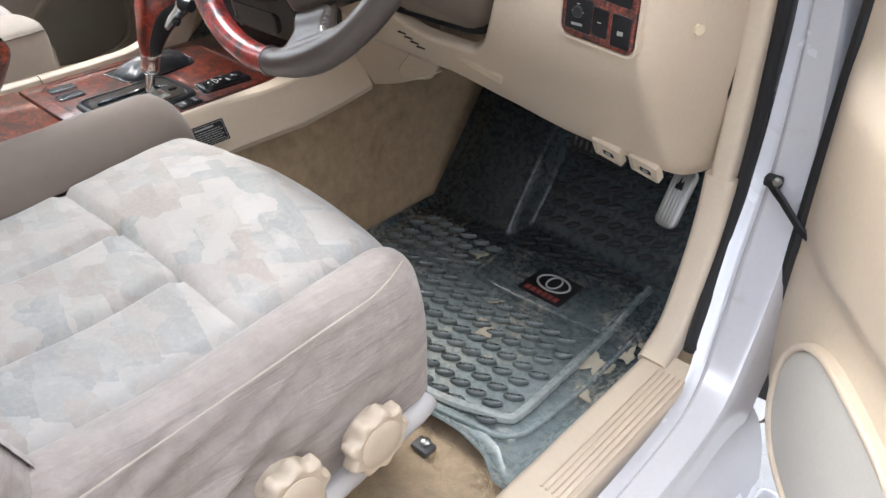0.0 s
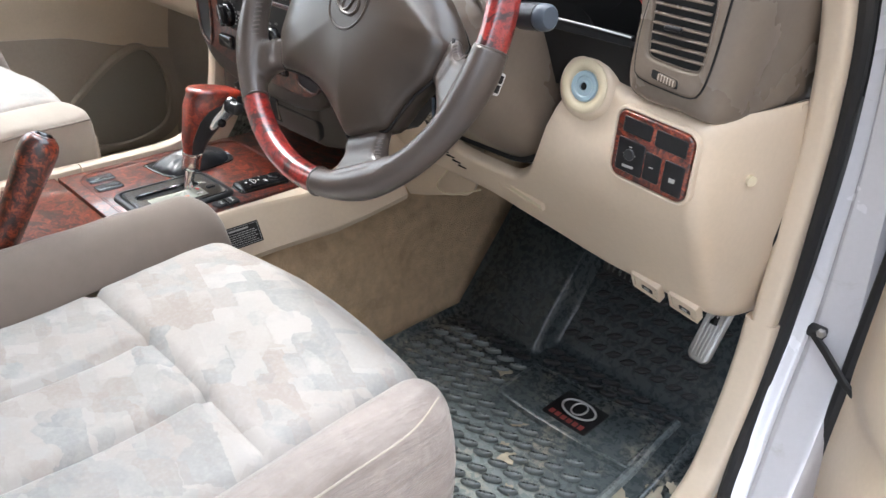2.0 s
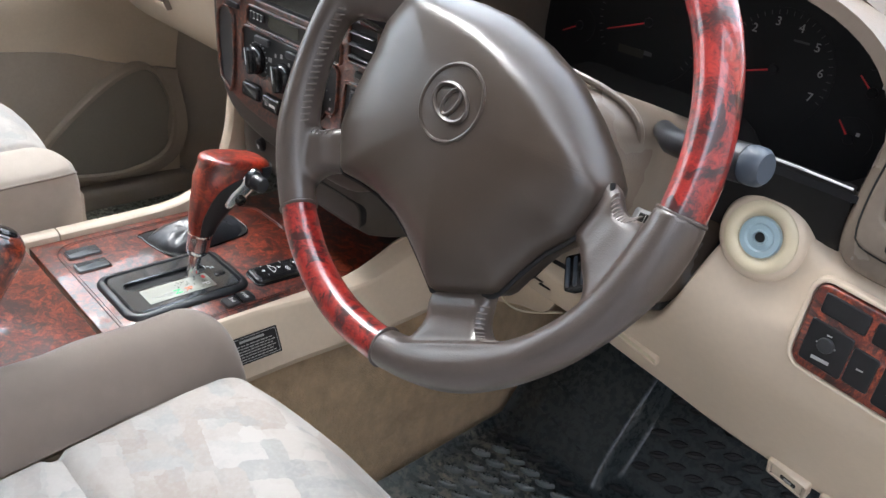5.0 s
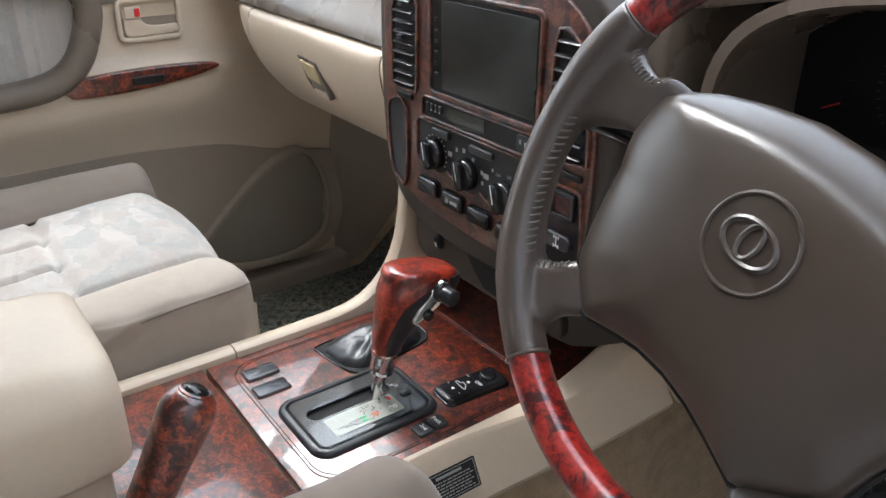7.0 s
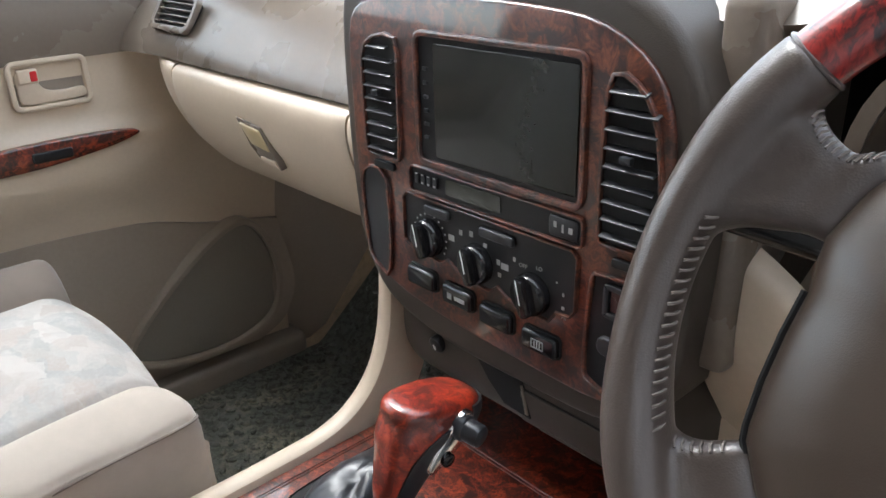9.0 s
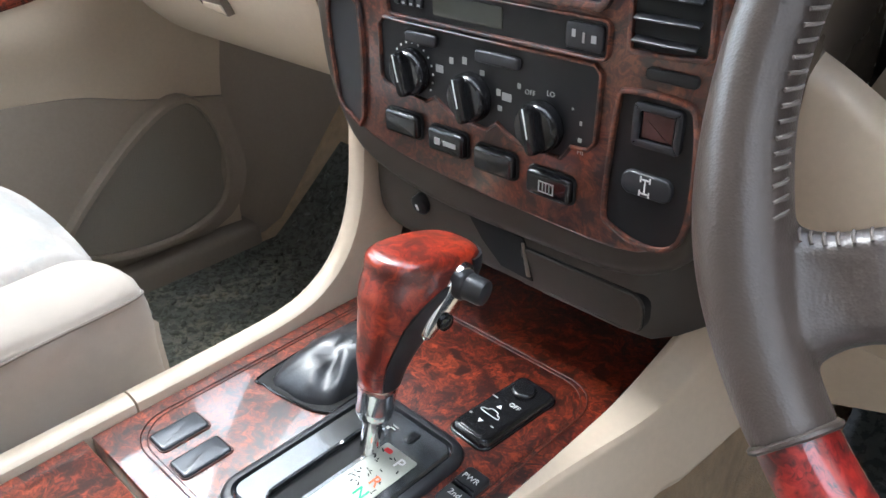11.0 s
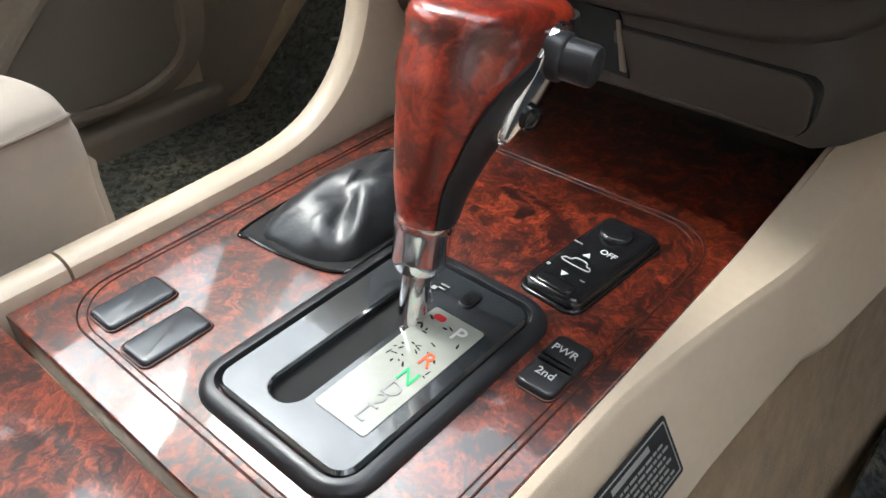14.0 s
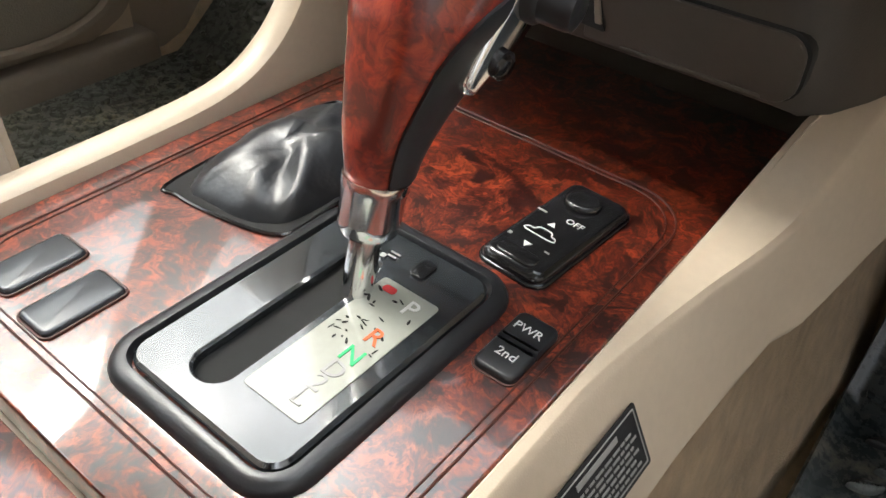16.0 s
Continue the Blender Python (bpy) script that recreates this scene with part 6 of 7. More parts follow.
    # small plugs behind the right-hand spokes
    plug = part("connector", box((0.0, 0.0, 0.0), (0.020, 0.026, 0.016), 0.003, m=axes((0.598, 0.530, 0.611), (0.80, 0.25, 0.55), (-0.45, 0.40, 0.80))), GLOSSBLACK, w, "black wiring connector")
    for k in range(3):
        part("connector_rib", box((-0.006 + 0.006 * k, 0.0, 0.008), (0.0030, 0.021, 0.003), 0.001, m=axes((0.598, 0.530, 0.611), (0.80, 0.25, 0.55), (-0.45, 0.40, 0.80))), STALKGREY, plug)

    # airbag cover: straight edges towards the spokes, hollow flanks between them
    right = [(0.0, 0.0760), (0.040, 0.0735), (0.075, 0.0645), (0.105, 0.0535), (0.1255, 0.0425), (0.1290, 0.0385), (0.1315, 0.0200), (0.1330, 0.0000), (0.1300, -0.0100), (0.1245, -0.0240), (0.1210, -0.0470), (0.1195, -0.0690), (0.1170, -0.0750), (0.0970, -0.0945), (0.0790, -0.1115), (0.0750, -0.1130), (0.0480, -0.1065), (0.0240, -0.1020), (0.0, -0.1005)]
    left = [(-0.0240, -0.1030), (-0.0460, -0.1095), (-0.0700, -0.1185), (-0.0750, -0.1180), (-0.0890, -0.1070), (-0.1040, -0.0940), (-0.1070, -0.0880), (-0.1140, -0.0680), (-0.1200, -0.0450), (-0.1240, -0.0240)]
    line = right + left + [(-x, y) for x, y in right[8:0:-1]]
    ho = []
    for p, q in zip(line, line[1:] + line[:1]):
        ho += [(lerp(p[0], q[0], k / 3), lerp(p[1], q[1], k / 3)) for k in range(3)]
    ho = ccw(ho)
    loops = []
    for s, z in ((0.80, -0.060), (0.985, -0.032), (1.0, -0.014), (0.996, -0.0085), (0.985, -0.0045), (0.965, -0.0010), (0.94, 0.0018), (0.90, 0.0045), (0.86, 0.0068), (0.82, 0.0088), (0.78, 0.0105), (0.74, 0.0120), (0.70, 0.0132), (0.64, 0.0147), (0.50, 0.0165), (0.34, 0.0180), (0.16, 0.0185)):
        lp = []
        for x, y in ho:
            px, py = x * s, y * s - 0.006 * (1 - s)
            edge = curve_at([(0.0, 0.0760), (0.040, 0.0735), (0.075, 0.0645), (0.105, 0.0535), (0.1255, 0.0425), (0.140, 0.036)], abs(px))
            wide = curve_at([(0.0, 0.0260), (0.046, 0.0255), (0.087, 0.0210), (0.119, 0.0135), (0.14, 0.009)], abs(px))
            k = max(0.0, 1 - max(0.0, edge - py) / wide) if py > 0.01 else 0.0
            drop = 0.019 * (k * 0.9 + 0.1 * k * k) * (1 if z > -0.02 else 0.3)
            lp.append((px, py, z - drop))
        loops.append(lp)
    bm = bmesh.new()
    rings(bm, loops, WHEEL)
    pad = part("hub_pad", bm, PAD, w, "taupe leatherette airbag cover", 50)
    part("hub_gap", slab([(x * 0.86, y * 0.86 - 0.004) for x, y in ho], -0.066, -0.040, 0, WHEEL), DARK, w)
    part("hub_back", slab([(x * 0.74, y * 0.74) for x, y in ho], -0.085, -0.030, 0.01, WHEEL), TAUPE, w)
    seam = [(x * 1.006, y * 1.006, -0.0085) for x, y in line[4:29]]
    part("hub_seam", tube(seam, 0.0019, 6, WHEEL), DARK, w, "dark gap round the airbag cover")
    me = WHEEL @ pose(-0.003, 0.002, 0.0172)
    part("emblem_dish", slab(circle(0.0295, 48), -0.004, 0.0010, 0.0008, me), PAD, pad)
    part("emblem_ring", tube([(0.0295 * math.cos(2 * math.pi * i / 48), 0.0295 * math.sin(2 * math.pi * i / 48), 0.0008) for i in range(48)], 0.0017, 8, me, closed=True), PAD, pad)
    part("emblem", tube([(0.0185 * math.cos(2 * math.pi * i / 32), 0.0125 * math.sin(2 * math.pi * i / 32), 0.0012) for i in range(32)], 0.0022, 6, me, closed=True), PAD, pad, "plain embossed oval")
    part("emblem", tube([(0.0062 * math.cos(2 * math.pi * i / 24), 0.0112 * math.sin(2 * math.pi * i / 24) + 0.001, 0.0012) for i in range(24)], 0.0019, 6, me, closed=True), PAD, pad)

    # lacing on the inner side of the grips
    for a0, a1 in ((186, 220),):
        for i in range(20):
            a = radians(lerp(a0, a1, i / 19))
            rr = R - 0.0168
            p = Vector((rr * math.cos(a), rr * math.sin(a), 0.0035))
            q = Vector(((rr + 0.0030) * math.cos(a + 0.018), (rr + 0.0030) * math.sin(a + 0.018), 0.0110))
            part("stitch", tube([p, p.lerp(q, 0.5) + Vector((-math.cos(a), -math.sin(a), 0.2)) * 0.0011, q], 0.0009, 5, WHEEL), STITCHGREY, w)
    return w


build_wheel()


def build_column():
    c = thing("steering_column", "taupe steering column shroud with control stalks", "steering column")
    m = axes(WC, (1, 0, 0), (0, 0.4067, 0.9135))
    loops = []
    for n, w, hi, low in ((-0.052, 0.130, 0.040, -0.050), (-0.060, 0.150, 0.050, -0.060), (-0.085, 0.198, 0.062, -0.068), (-0.12, 0.212, 0.067, -0.077), (-0.18, 0.226, 0.073, -0.089), (-0.24, 0.246, 0.078, -0.097), (-0.30, 0.252, 0.080, -0.102)):
        loops.append([(x, y, n) for x, y in rrect(w, hi - low, (0.030, 0.030, 0.055, 0.055), 6, 0, (hi + low) / 2)])
    bm = bmesh.new()
    rings(bm, loops, m)
    part("shroud", bm, TAUPE, c, "taupe plastic shroud", 60)
    lip = [(0.567, 0.622, 0.668), (0.5665, 0.621, 0.678), (0.564, 0.620, 0.692), (0.553, 0.619, 0.7035), (0.530, 0.619, 0.7105), (0.496, 0.619, 0.7150)]
    lip += [(0.940 - x, y, z) for x, y, z in lip[::-1]]
    part("shroud_lip", tube(spline(lip, 4), 0.0032, 8), TAUPE, c)
    part("collar_gap", slab(rrect(0.262, 0.208, 0.062, 5), -0.262, -0.252, 0, m), DARK, c)
    # wiper and light stalks
    st = part("right_stalk", tube([(0.575, 0.636, 0.692), (0.60, 0.606, 0.697), (0.630, 0.599, 0.7010), (0.636, 0.598, 0.7018), (0.662, 0.5935, 0.7055)], [0.008, 0.0095, 0.0115, 0.0135, 0.0135], 20), SATINBLACK, c, "black stalk with a blue-grey end")
    part("stalk_end", tube([(0.661, 0.5940, 0.7053), (0.665, 0.593, 0.7060), (0.672, 0.5915, 0.7070), (0.6755, 0.591, 0.7075)], [0.0128, 0.0134, 0.0128, 0.0100], 22), STALKGREY, st)
    part("left_stalk", tube([(0.395, 0.615, 0.690), (0.33, 0.603, 0.700), (0.27, 0.590, 0.71)], [0.010, 0.011, 0.012], 14), GLOSSBLACK, c)
    # small printed label on the shroud's flank
    lb = part("sticker", slab(rrect(0.021, 0.026, 0.003, 3), -0.004, 0.0012, 0.0003, axes((0.5785, 0.630, 0.614), (0.16, 0.90, -0.38), (0.05, 0.40, 0.92))), WHITEINK, c, "small black and white sticker")
    mm = axes((0.5785, 0.630, 0.614), (0.16, 0.90, -0.38), (0.05, 0.40, 0.92)) @ pose(0, 0, 0.0013)
    bars([(-0.0045, 0.0055, 0.0078, 0.0094), (0.0045, 0.0055, 0.0078, 0.0094), (-0.0045, -0.0055, 0.0078, 0.0094), (0.0045, -0.0055, 0.0078, 0.0094)], mm, BLACK, "print", lb, 0.0003)
    # loose wiring under the column
    wr = thing("loose_wire", "thin cream wire hanging loose under the steering column", "wiring")
    part("wire", tube(spline([(0.345, 0.83, 0.40), (0.325, 0.80, 0.358), (0.36, 0.795, 0.352), (0.42, 0.80, 0.38)], 6), 0.0014, 6), CREAM_OLD, wr)


build_column()

# ---- seats ----
def seat_profile(keys, u):
    for (a, p), (b, q) in zip(keys, keys[1:]):
        if u <= b:
            t = (u - a) / (b - a)
            return lerp(p[0], q[0], t), lerp(p[1], q[1], t)
    return keys[-1][1]


def prof_keys(pts):
    s = [Vector(p) for p in spline([(x, z, 0) for x, z in pts], 6)]
    return [(i / (len(s) - 1), (p.x, p.y)) for i, p in enumerate(s)]


def build_seat(name, label, fab, left, right, yf, z0, zb, left_mat, right_mat, back_y, group, R=0.062, crisp=0.0, crown=0.0):
    """fab: x range of the patterned insert; left, right: cross-sections of the bolsters (x, height over z0)."""
    s = thing(name, label, "car seat", group)

    def wrap(v, r=R):
        """Along the cushion and over its front: depth y and drop."""
        if v < 0.70:
            return lerp(back_y, yf - r, v / 0.70), 0.0
        if v < 0.88:
            a = radians(90 * (v - 0.70) / 0.18)
            return yf - r + r * math.sin(a), r * (1 - math.cos(a))
        return yf, lerp(r, zb, (v - 0.88) / 0.12)

    def dish(y):
        return -0.018 * math.exp(-((y - (yf - 0.30)) / 0.16) ** 2)

    def groove(x, y):
        g = 0.0
        ys = yf - 0.20
        g -= 0.011 * math.exp(-((y - ys) / 0.006) ** 2)
        w = fab[1] - fab[0]
        if y < ys + 0.004:
            for k in (0.38, 0.70):
                g -= 0.010 * math.exp(-((x - (fab[0] + k * w)) / 0.006) ** 2)
        return g

    def insert_f(u, v):
        x = lerp(fab[0], fab[1], u)
        y, drop = wrap(v)
        e = min(u, 1 - u) * (fab[1] - fab[0])
        z = z0 + dish(y) + groove(x, y) + (0.010 + crown * math.exp(-((y - (yf - 0.06)) / 0.09) ** 2)) * math.sin(math.pi * u) ** 0.7 - 0.008 * math.exp(-(e / 0.007) ** 2) - drop
        z += 0.0018 * noise.noise((x * 22, y * 22, 3)) if drop < 0.06 else 0
        return x, y + (0.010 * math.sin(math.pi * u) if drop > 0.02 else 0), max(z, z0 - zb)
    part("cushion_insert", sheet(insert_f, 70, 90, 0.006, back=(0, -0.3, -1)), FABRIC, s, "pale collage-patterned fabric insert", 60)

    def bolster_f(keys, sg):
        k = prof_keys(keys)
        edge = keys[0][0]
        far = max(abs(p[0] - edge) for p in keys)

        def f(u, v):
            x, dz = seat_profile(k, u)
            side = min(1.0, abs(x - edge) / far)
            r = R * (1 - crisp * min(1.0, side * 1.3))
            y, drop = wrap(v, r)
            q = max(0.0, (y - (yf - R)) / R)
            cut = (0.055 if crisp == 0 else 0.012) * side ** 1.5 * (1 - math.sqrt(max(0.0, 1 - q * q)))
            x2 = x - sg * cut
            z = z0 + dish(y) * (1 - side) + dz - drop
            wr = 0.003 * noise.noise((x * 9, y * 16, z * 26)) * side + 0.026 * noise.noise((0.0, y * 5 + z * 3, z * 46 - y * 20)) * max(0.0, side - 0.6) * 2.0 * curve_at([(0.15, 1.0), (0.40, 0.15)], y)
            return x2 + sg * wr, y, max(z, z0 - zb)
        return f
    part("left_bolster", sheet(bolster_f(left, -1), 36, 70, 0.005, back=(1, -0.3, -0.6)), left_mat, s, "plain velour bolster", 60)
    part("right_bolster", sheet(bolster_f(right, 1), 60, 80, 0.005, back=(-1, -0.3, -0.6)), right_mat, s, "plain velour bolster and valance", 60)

    # backrest
    ang = radians(20)
    w0, w1 = left[-1][0], right[-1][0]
    m = axes(((w0 + w1) / 2, back_y + 0.02, z0 - 0.06), (1, 0, 0), (0, -math.sin(ang), math.cos(ang)))
    wd = abs(w1 - w0)
    for nm, xo, ww, th, mat_ in (("backrest", 0, wd * 0.66, 0.11, FABRIC), ("backrest_wing", -wd * 0.415, wd * 0.19, 0.16, left_mat), ("backrest_wing", wd * 0.415, wd * 0.19, 0.16, right_mat)):
        loops = []
        for y, k in ((-0.02, 0.85), (0.02, 0.97), (0.15, 1), (0.40, 1), (0.55, 0.97), (0.60, 0.88), (0.625, 0.6)):
            loops.append([(xo + x * k, y, -0.05 + z * k + (0.02 if th > 0.12 else 0)) for x, z in rrect(ww, th, th * 0.4, 5)])
        bm = bmesh.new()
        rings(bm, loops, m)
        part(nm, bm, mat_, s, "", 60)
    part("base_frame", box(((w0 + w1) / 2, (back_y + yf) / 2 - 0.03, z0 - zb - 0.045), (wd - 0.26, yf - back_y - 0.20, 0.08), 0.02), BLACK, s)
    for x in (w0 + 0.10, w1 - 0.13):
        part("rail", box((x, (back_y + yf) / 2 - 0.05, 0.02), (0.04, yf - back_y - 0.08, 0.035), 0.006), STEEL, s)
        for y in (back_y + 0.08, yf - 0.12):
            part("leg", box((x, y, (z0 - zb) / 2), (0.03, 0.04, z0 - zb - 0.02), 0.006), BLACK, s)
    return s


def build_seats():
    left = [(0.272, -0.006), (0.262, 0.020), (0.242, 0.040), (0.215, 0.046), (0.190, 0.034), (0.176, 0.004), (0.170, -0.06), (0.170, -0.19)]
    right = [(0.660, -0.006), (0.666, 0.001), (0.680, 0.006), (0.700, 0.003), (0.719, -0.010), (0.731, -0.034), (0.737, -0.08), (0.738, -0.14), (0.732, -0.205)]
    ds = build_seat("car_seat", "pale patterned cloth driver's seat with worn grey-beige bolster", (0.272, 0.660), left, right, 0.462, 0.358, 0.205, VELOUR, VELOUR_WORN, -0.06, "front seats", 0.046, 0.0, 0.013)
    # seam piping and side controls
    pts = [(0.735, y, 0.349 + 0.06 * (y - 0.13)) for y in (0.02, 0.10, 0.2, 0.3, 0.36)] + [(0.730, 0.39, 0.366), (0.716, 0.425, 0.366)]
    part("side_stitch", tube(spline(pts, 5), 0.0011, 6), VELOUR_LIGHT, ds, "frayed pale stitching")
    for y, z in ((0.335, 0.205), (0.228, 0.214)):
        m = axes((0.742, y, z), (0, 1, 0), (0, 0, 1))
        n = 72
        loops = []
        for k, zz in ((0.80, -0.006), (0.84, 0.004), (1.0, 0.008), (1.0, 0.019), (0.95, 0.024), (0.86, 0.026), (0.80, 0.0245), (0.4, 0.0255)):
            lp = []
            for i in range(n):
                a = 2 * math.pi * i / n
                sc = 0.0015 if k < 0.9 else 0.0035
                r = 0.0385 * k + sc * (math.cos(9 * a) if k > 0.82 else 0)
                lp.append((r * math.cos(a), r * math.sin(a), zz))
            loops.append(lp)
        bm = bmesh.new()
        rings(bm, loops, m)
        kn = part("adjuster_knob", bm, CREAM, ds, "cream scalloped seat adjuster dial", 50)
        part("knob_cap", lathe([(0.027, 0.024), (0.0272, 0.0265), (0.025, 0.0278), (0.012, 0.0284)], 32, m), CREAM, kn)
    part("seat_bar", tube(spline([(0.742, 0.02, 0.118), (0.742, 0.20, 0.142), (0.742, 0.36, 0.166), (0.740, 0.415, 0.172), (0.735, 0.432, 0.172)], 5), [0.0135] * 21, 14), plastic("pale_grey_bar", (0.52, 0.50, 0.49), 0.35, 900, 0.0, 0.05), ds, "pale grey seat frame bar")
    br = thing("seat_bracket", "small rusty floor bracket with a bolt under the seat", "bracket")
    part("plate", box((0.678, 0.482, 0.008), (0.030, 0.022, 0.010), 0.003), PAINTDIRTY, br)
    part("bolt", lathe([(0.0, 0), (0.008, 0), (0.008, 0.006), (0.005, 0.008)], 6, flat(0.680, 0.484, 0.013)), STEEL, br)

    pl = [(-0.590, -0.006), (-0.602, 0.008), (-0.625, 0.022), (-0.655, 0.026), (-0.685, 0.012), (-0.702, -0.02), (-0.708, -0.06), (-0.708, -0.19)]
    pr = [(-0.292, -0.006), (-0.282, 0.002), (-0.262, 0.006), (-0.235, 0.003), (-0.212, -0.004), (-0.200, -0.013), (-0.196, -0.03), (-0.197, -0.12), (-0.202, -0.235)]
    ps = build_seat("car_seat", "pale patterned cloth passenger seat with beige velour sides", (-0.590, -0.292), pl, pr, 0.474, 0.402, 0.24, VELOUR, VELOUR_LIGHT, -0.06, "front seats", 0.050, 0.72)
    part("piping", tube(spline([(-0.1965, -0.05, 0.360), (-0.1965, 0.10, 0.363), (-0.1965, 0.264, 0.374), (-0.1965, 0.36, 0.384), (-0.198, 0.44, 0.387), (-0.205, 0.468, 0.386), (-0.225, 0.4765, 0.378)], 5), 0.0016, 6), VELOUR, ps)


build_seats()

# ---- doors ----
def build_passenger_door():
    d = thing("door_1", "closed cream passenger door with burl strip and taupe armrest", "car door", kind="structure")
    XP = -0.845

    def panel_f(u, v):
        y, z = lerp(-0.55, 0.93, u), lerp(0.02, 0.665, v)
        bulge = curve_at([(0.02, 0.0), (0.16, 0.012), (0.34, 0.004), (0.40, 0.012), (0.49, 0.040), (0.535, 0.042), (0.56, 0.012), (0.62, 0.004), (0.665, 0.010)], z)
        fade = curve_at([(0.66, 1.0), (0.80, 0.15), (0.93, 0.0)], y)
        fwd = 0.05 * max(0, (y - 0.74) / 0.19) ** 2
        return XP + bulge * fade + fwd * curve_at([(0.30, 0.2), (0.5, 1.0)], z), y, z
    part("panel", sheet(panel_f, 60, 50, 0.02, back=(-1, 0, 0)), CREAM, d, "cream moulded inner panel")

    def top_f(u, v):
        y = lerp(-0.55, 0.98, u)
        return XP + 0.012 + 0.02 * math.sin(math.pi * v * 0.6) - 0.03 * v, y, lerp(0.664, 0.775, v)
    part("upper_panel", sheet(top_f, 40, 10, 0.02, back=(-1, 0, 0)), TAUPE, d, "taupe upper door panel")
    # burl strip
    m = axes((XP + 0.044, 0.0, 0.0), (0, 1, 0), (0, 0, 1))
    so = smooth_outline([(0.684, 0.541), (0.66, 0.547), (0.58, 0.551), (0.48, 0.549), (0.405, 0.541), (0.393, 0.534), (0.403, 0.518), (0.425, 0.511), (0.52, 0.512), (0.62, 0.523), (0.668, 0.533)], 5)
    if sum(a[0] * b[1] - b[0] * a[1] for a, b in zip(so, so[1:] + so[:1])) < 0:
        so = so[::-1]
    st = part("burl_strip", slab(so, -0.012, 0.004, 0.003, m), WOOD, d, "glossy red burl strip")
    part("window_switch", slab(rrect(0.06, 0.016, 0.004, 3, 0.545, 0.530), 0.002, 0.0065, 0.002, m), BLACK, st)
    # inner handle
    hm = axes((XP + 0.004, 0.574, 0.632), (0, 1, 0), (0, 0, 1))
    ho = rrect(0.120, 0.078, 0.014, 5)
    h = part("door_handle", frame_ring(ho, inset(ho, 0.009), -0.010, 0.012, 0.004, hm), CREAM, d, "cream inner door handle")
    # darker floor colour stands for shadow within the handle recess
    part("recess", slab(inset(ho, 0.009), -0.012, 0.0015, 0, hm), TAUPE_LOW, h, "handle recess coloured dark for its shadow")
    lev = [(0.048, -0.012), (0.050, -0.027), (0.0, -0.029), (-0.044, -0.027), (-0.047, 0.0), (-0.046, 0.020), (-0.020, 0.022), (-0.016, 0.002), (-0.004, -0.010), (0.02, -0.013)]
    if sum(p[0] * q[1] - q[0] * p[1] for p, q in zip(lev, lev[1:] + lev[:1])) < 0:
        lev = lev[::-1]
    part("lever", slab(smooth_outline(lev, 3), -0.002, 0.009, 0.003, hm), CREAM, h)
    part("lock_tab", slab(rrect(0.030, 0.022, 0.003, 3, -0.030, 0.014), -0.002, 0.012, 0.003, hm), CREAM, h)
    part("lock_mark", slab(rrect(0.010, 0.015, 0.002, 2, -0.022, 0.014), 0.010, 0.0125, 0.0005, hm), REDINK, h, "red lock mark")
    # armrest pull with cloth insert
    am = axes((XP + 0.01, 0.36, 0.625), (0, 1, 0), (0, 0, 1))
    ao = smooth_outline([(0.085, 0.10), (0.125, 0.06), (0.120, 0.0), (0.085, -0.07), (0.02, -0.11), (-0.10, -0.12), (-0.25, -0.10), (-0.28, 0.0), (-0.22, 0.10), (-0.05, 0.12)][::-1], 4)
    if sum(a[0] * b[1] - b[0] * a[1] for a, b in zip(ao, ao[1:] + ao[:1])) < 0:
        ao = ao[::-1]
    part("armrest_frame", frame_ring(ao, inset(ao, 0.045), -0.02, 0.050, 0.020, am, seg=5), TAUPE, d, "padded taupe armrest surround")
    part("armrest_cloth", slab(inset(ao, 0.04), -0.02, 0.016, 0.006, am), FABRIC, d, "patterned cloth insert")
    # speaker pod and map pocket
    sm = axes((XP + 0.006, 0.790, 0.205), (0, 1, 0), (0, 0, 1))
    so2 = smooth_outline([(0.02, 0.125), (0.085, 0.115), (0.125, 0.02), (0.105, -0.085), (0.0, -0.125), (-0.14, -0.11), (-0.20, -0.06), (-0.09, 0.055)][::-1], 4)
    if sum(a[0] * b[1] - b[0] * a[1] for a, b in zip(so2, so2[1:] + so2[:1])) < 0:
        so2 = so2[::-1]
    part("speaker_ring", frame_ring(so2, inset(so2, 0.012), -0.02, 0.034, 0.010, sm, seg=3), BEIGE_SHADED, d)
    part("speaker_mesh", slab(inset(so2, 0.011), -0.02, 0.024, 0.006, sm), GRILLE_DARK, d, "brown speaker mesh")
    def lower_f(u, v):
        y = lerp(-0.55, curve_at([(0.0, 0.78), (0.12, 0.87), (0.25, 0.915), (0.55, 0.940), (1.0, 0.925)], v), u)
        top = curve_at([(-0.55, 0.375), (0.45, 0.385), (0.66, 0.372), (0.80, 0.335), (0.965, 0.31)], y)
        roll = 0.016 * math.sin(math.pi * min(1.0, v * 1.15) * 0.87)
        return XP + 0.004 + roll + 0.03 * max(0.0, (y - 0.80) / 0.165) ** 2, y, lerp(0.03, top, v)
    part("lower_panel", sheet(lower_f, 40, 20, 0.012, back=(-1, 0, 0)), BEIGE_SHADED, d, "lower door panel with the armrest's shade put into its beige")
    # glass
    gl = part("window_glass", sheet(lambda u, v: (XP - 0.015 + 0.09 * v * v, lerp(-0.55, 0.84 - 0.50 * v, u), lerp(0.77, 1.30, v)), 8, 6, 0.004), TINTED, d)
    gl.visible_shadow = False
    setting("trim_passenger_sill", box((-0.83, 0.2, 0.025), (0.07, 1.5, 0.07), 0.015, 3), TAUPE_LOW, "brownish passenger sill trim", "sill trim")
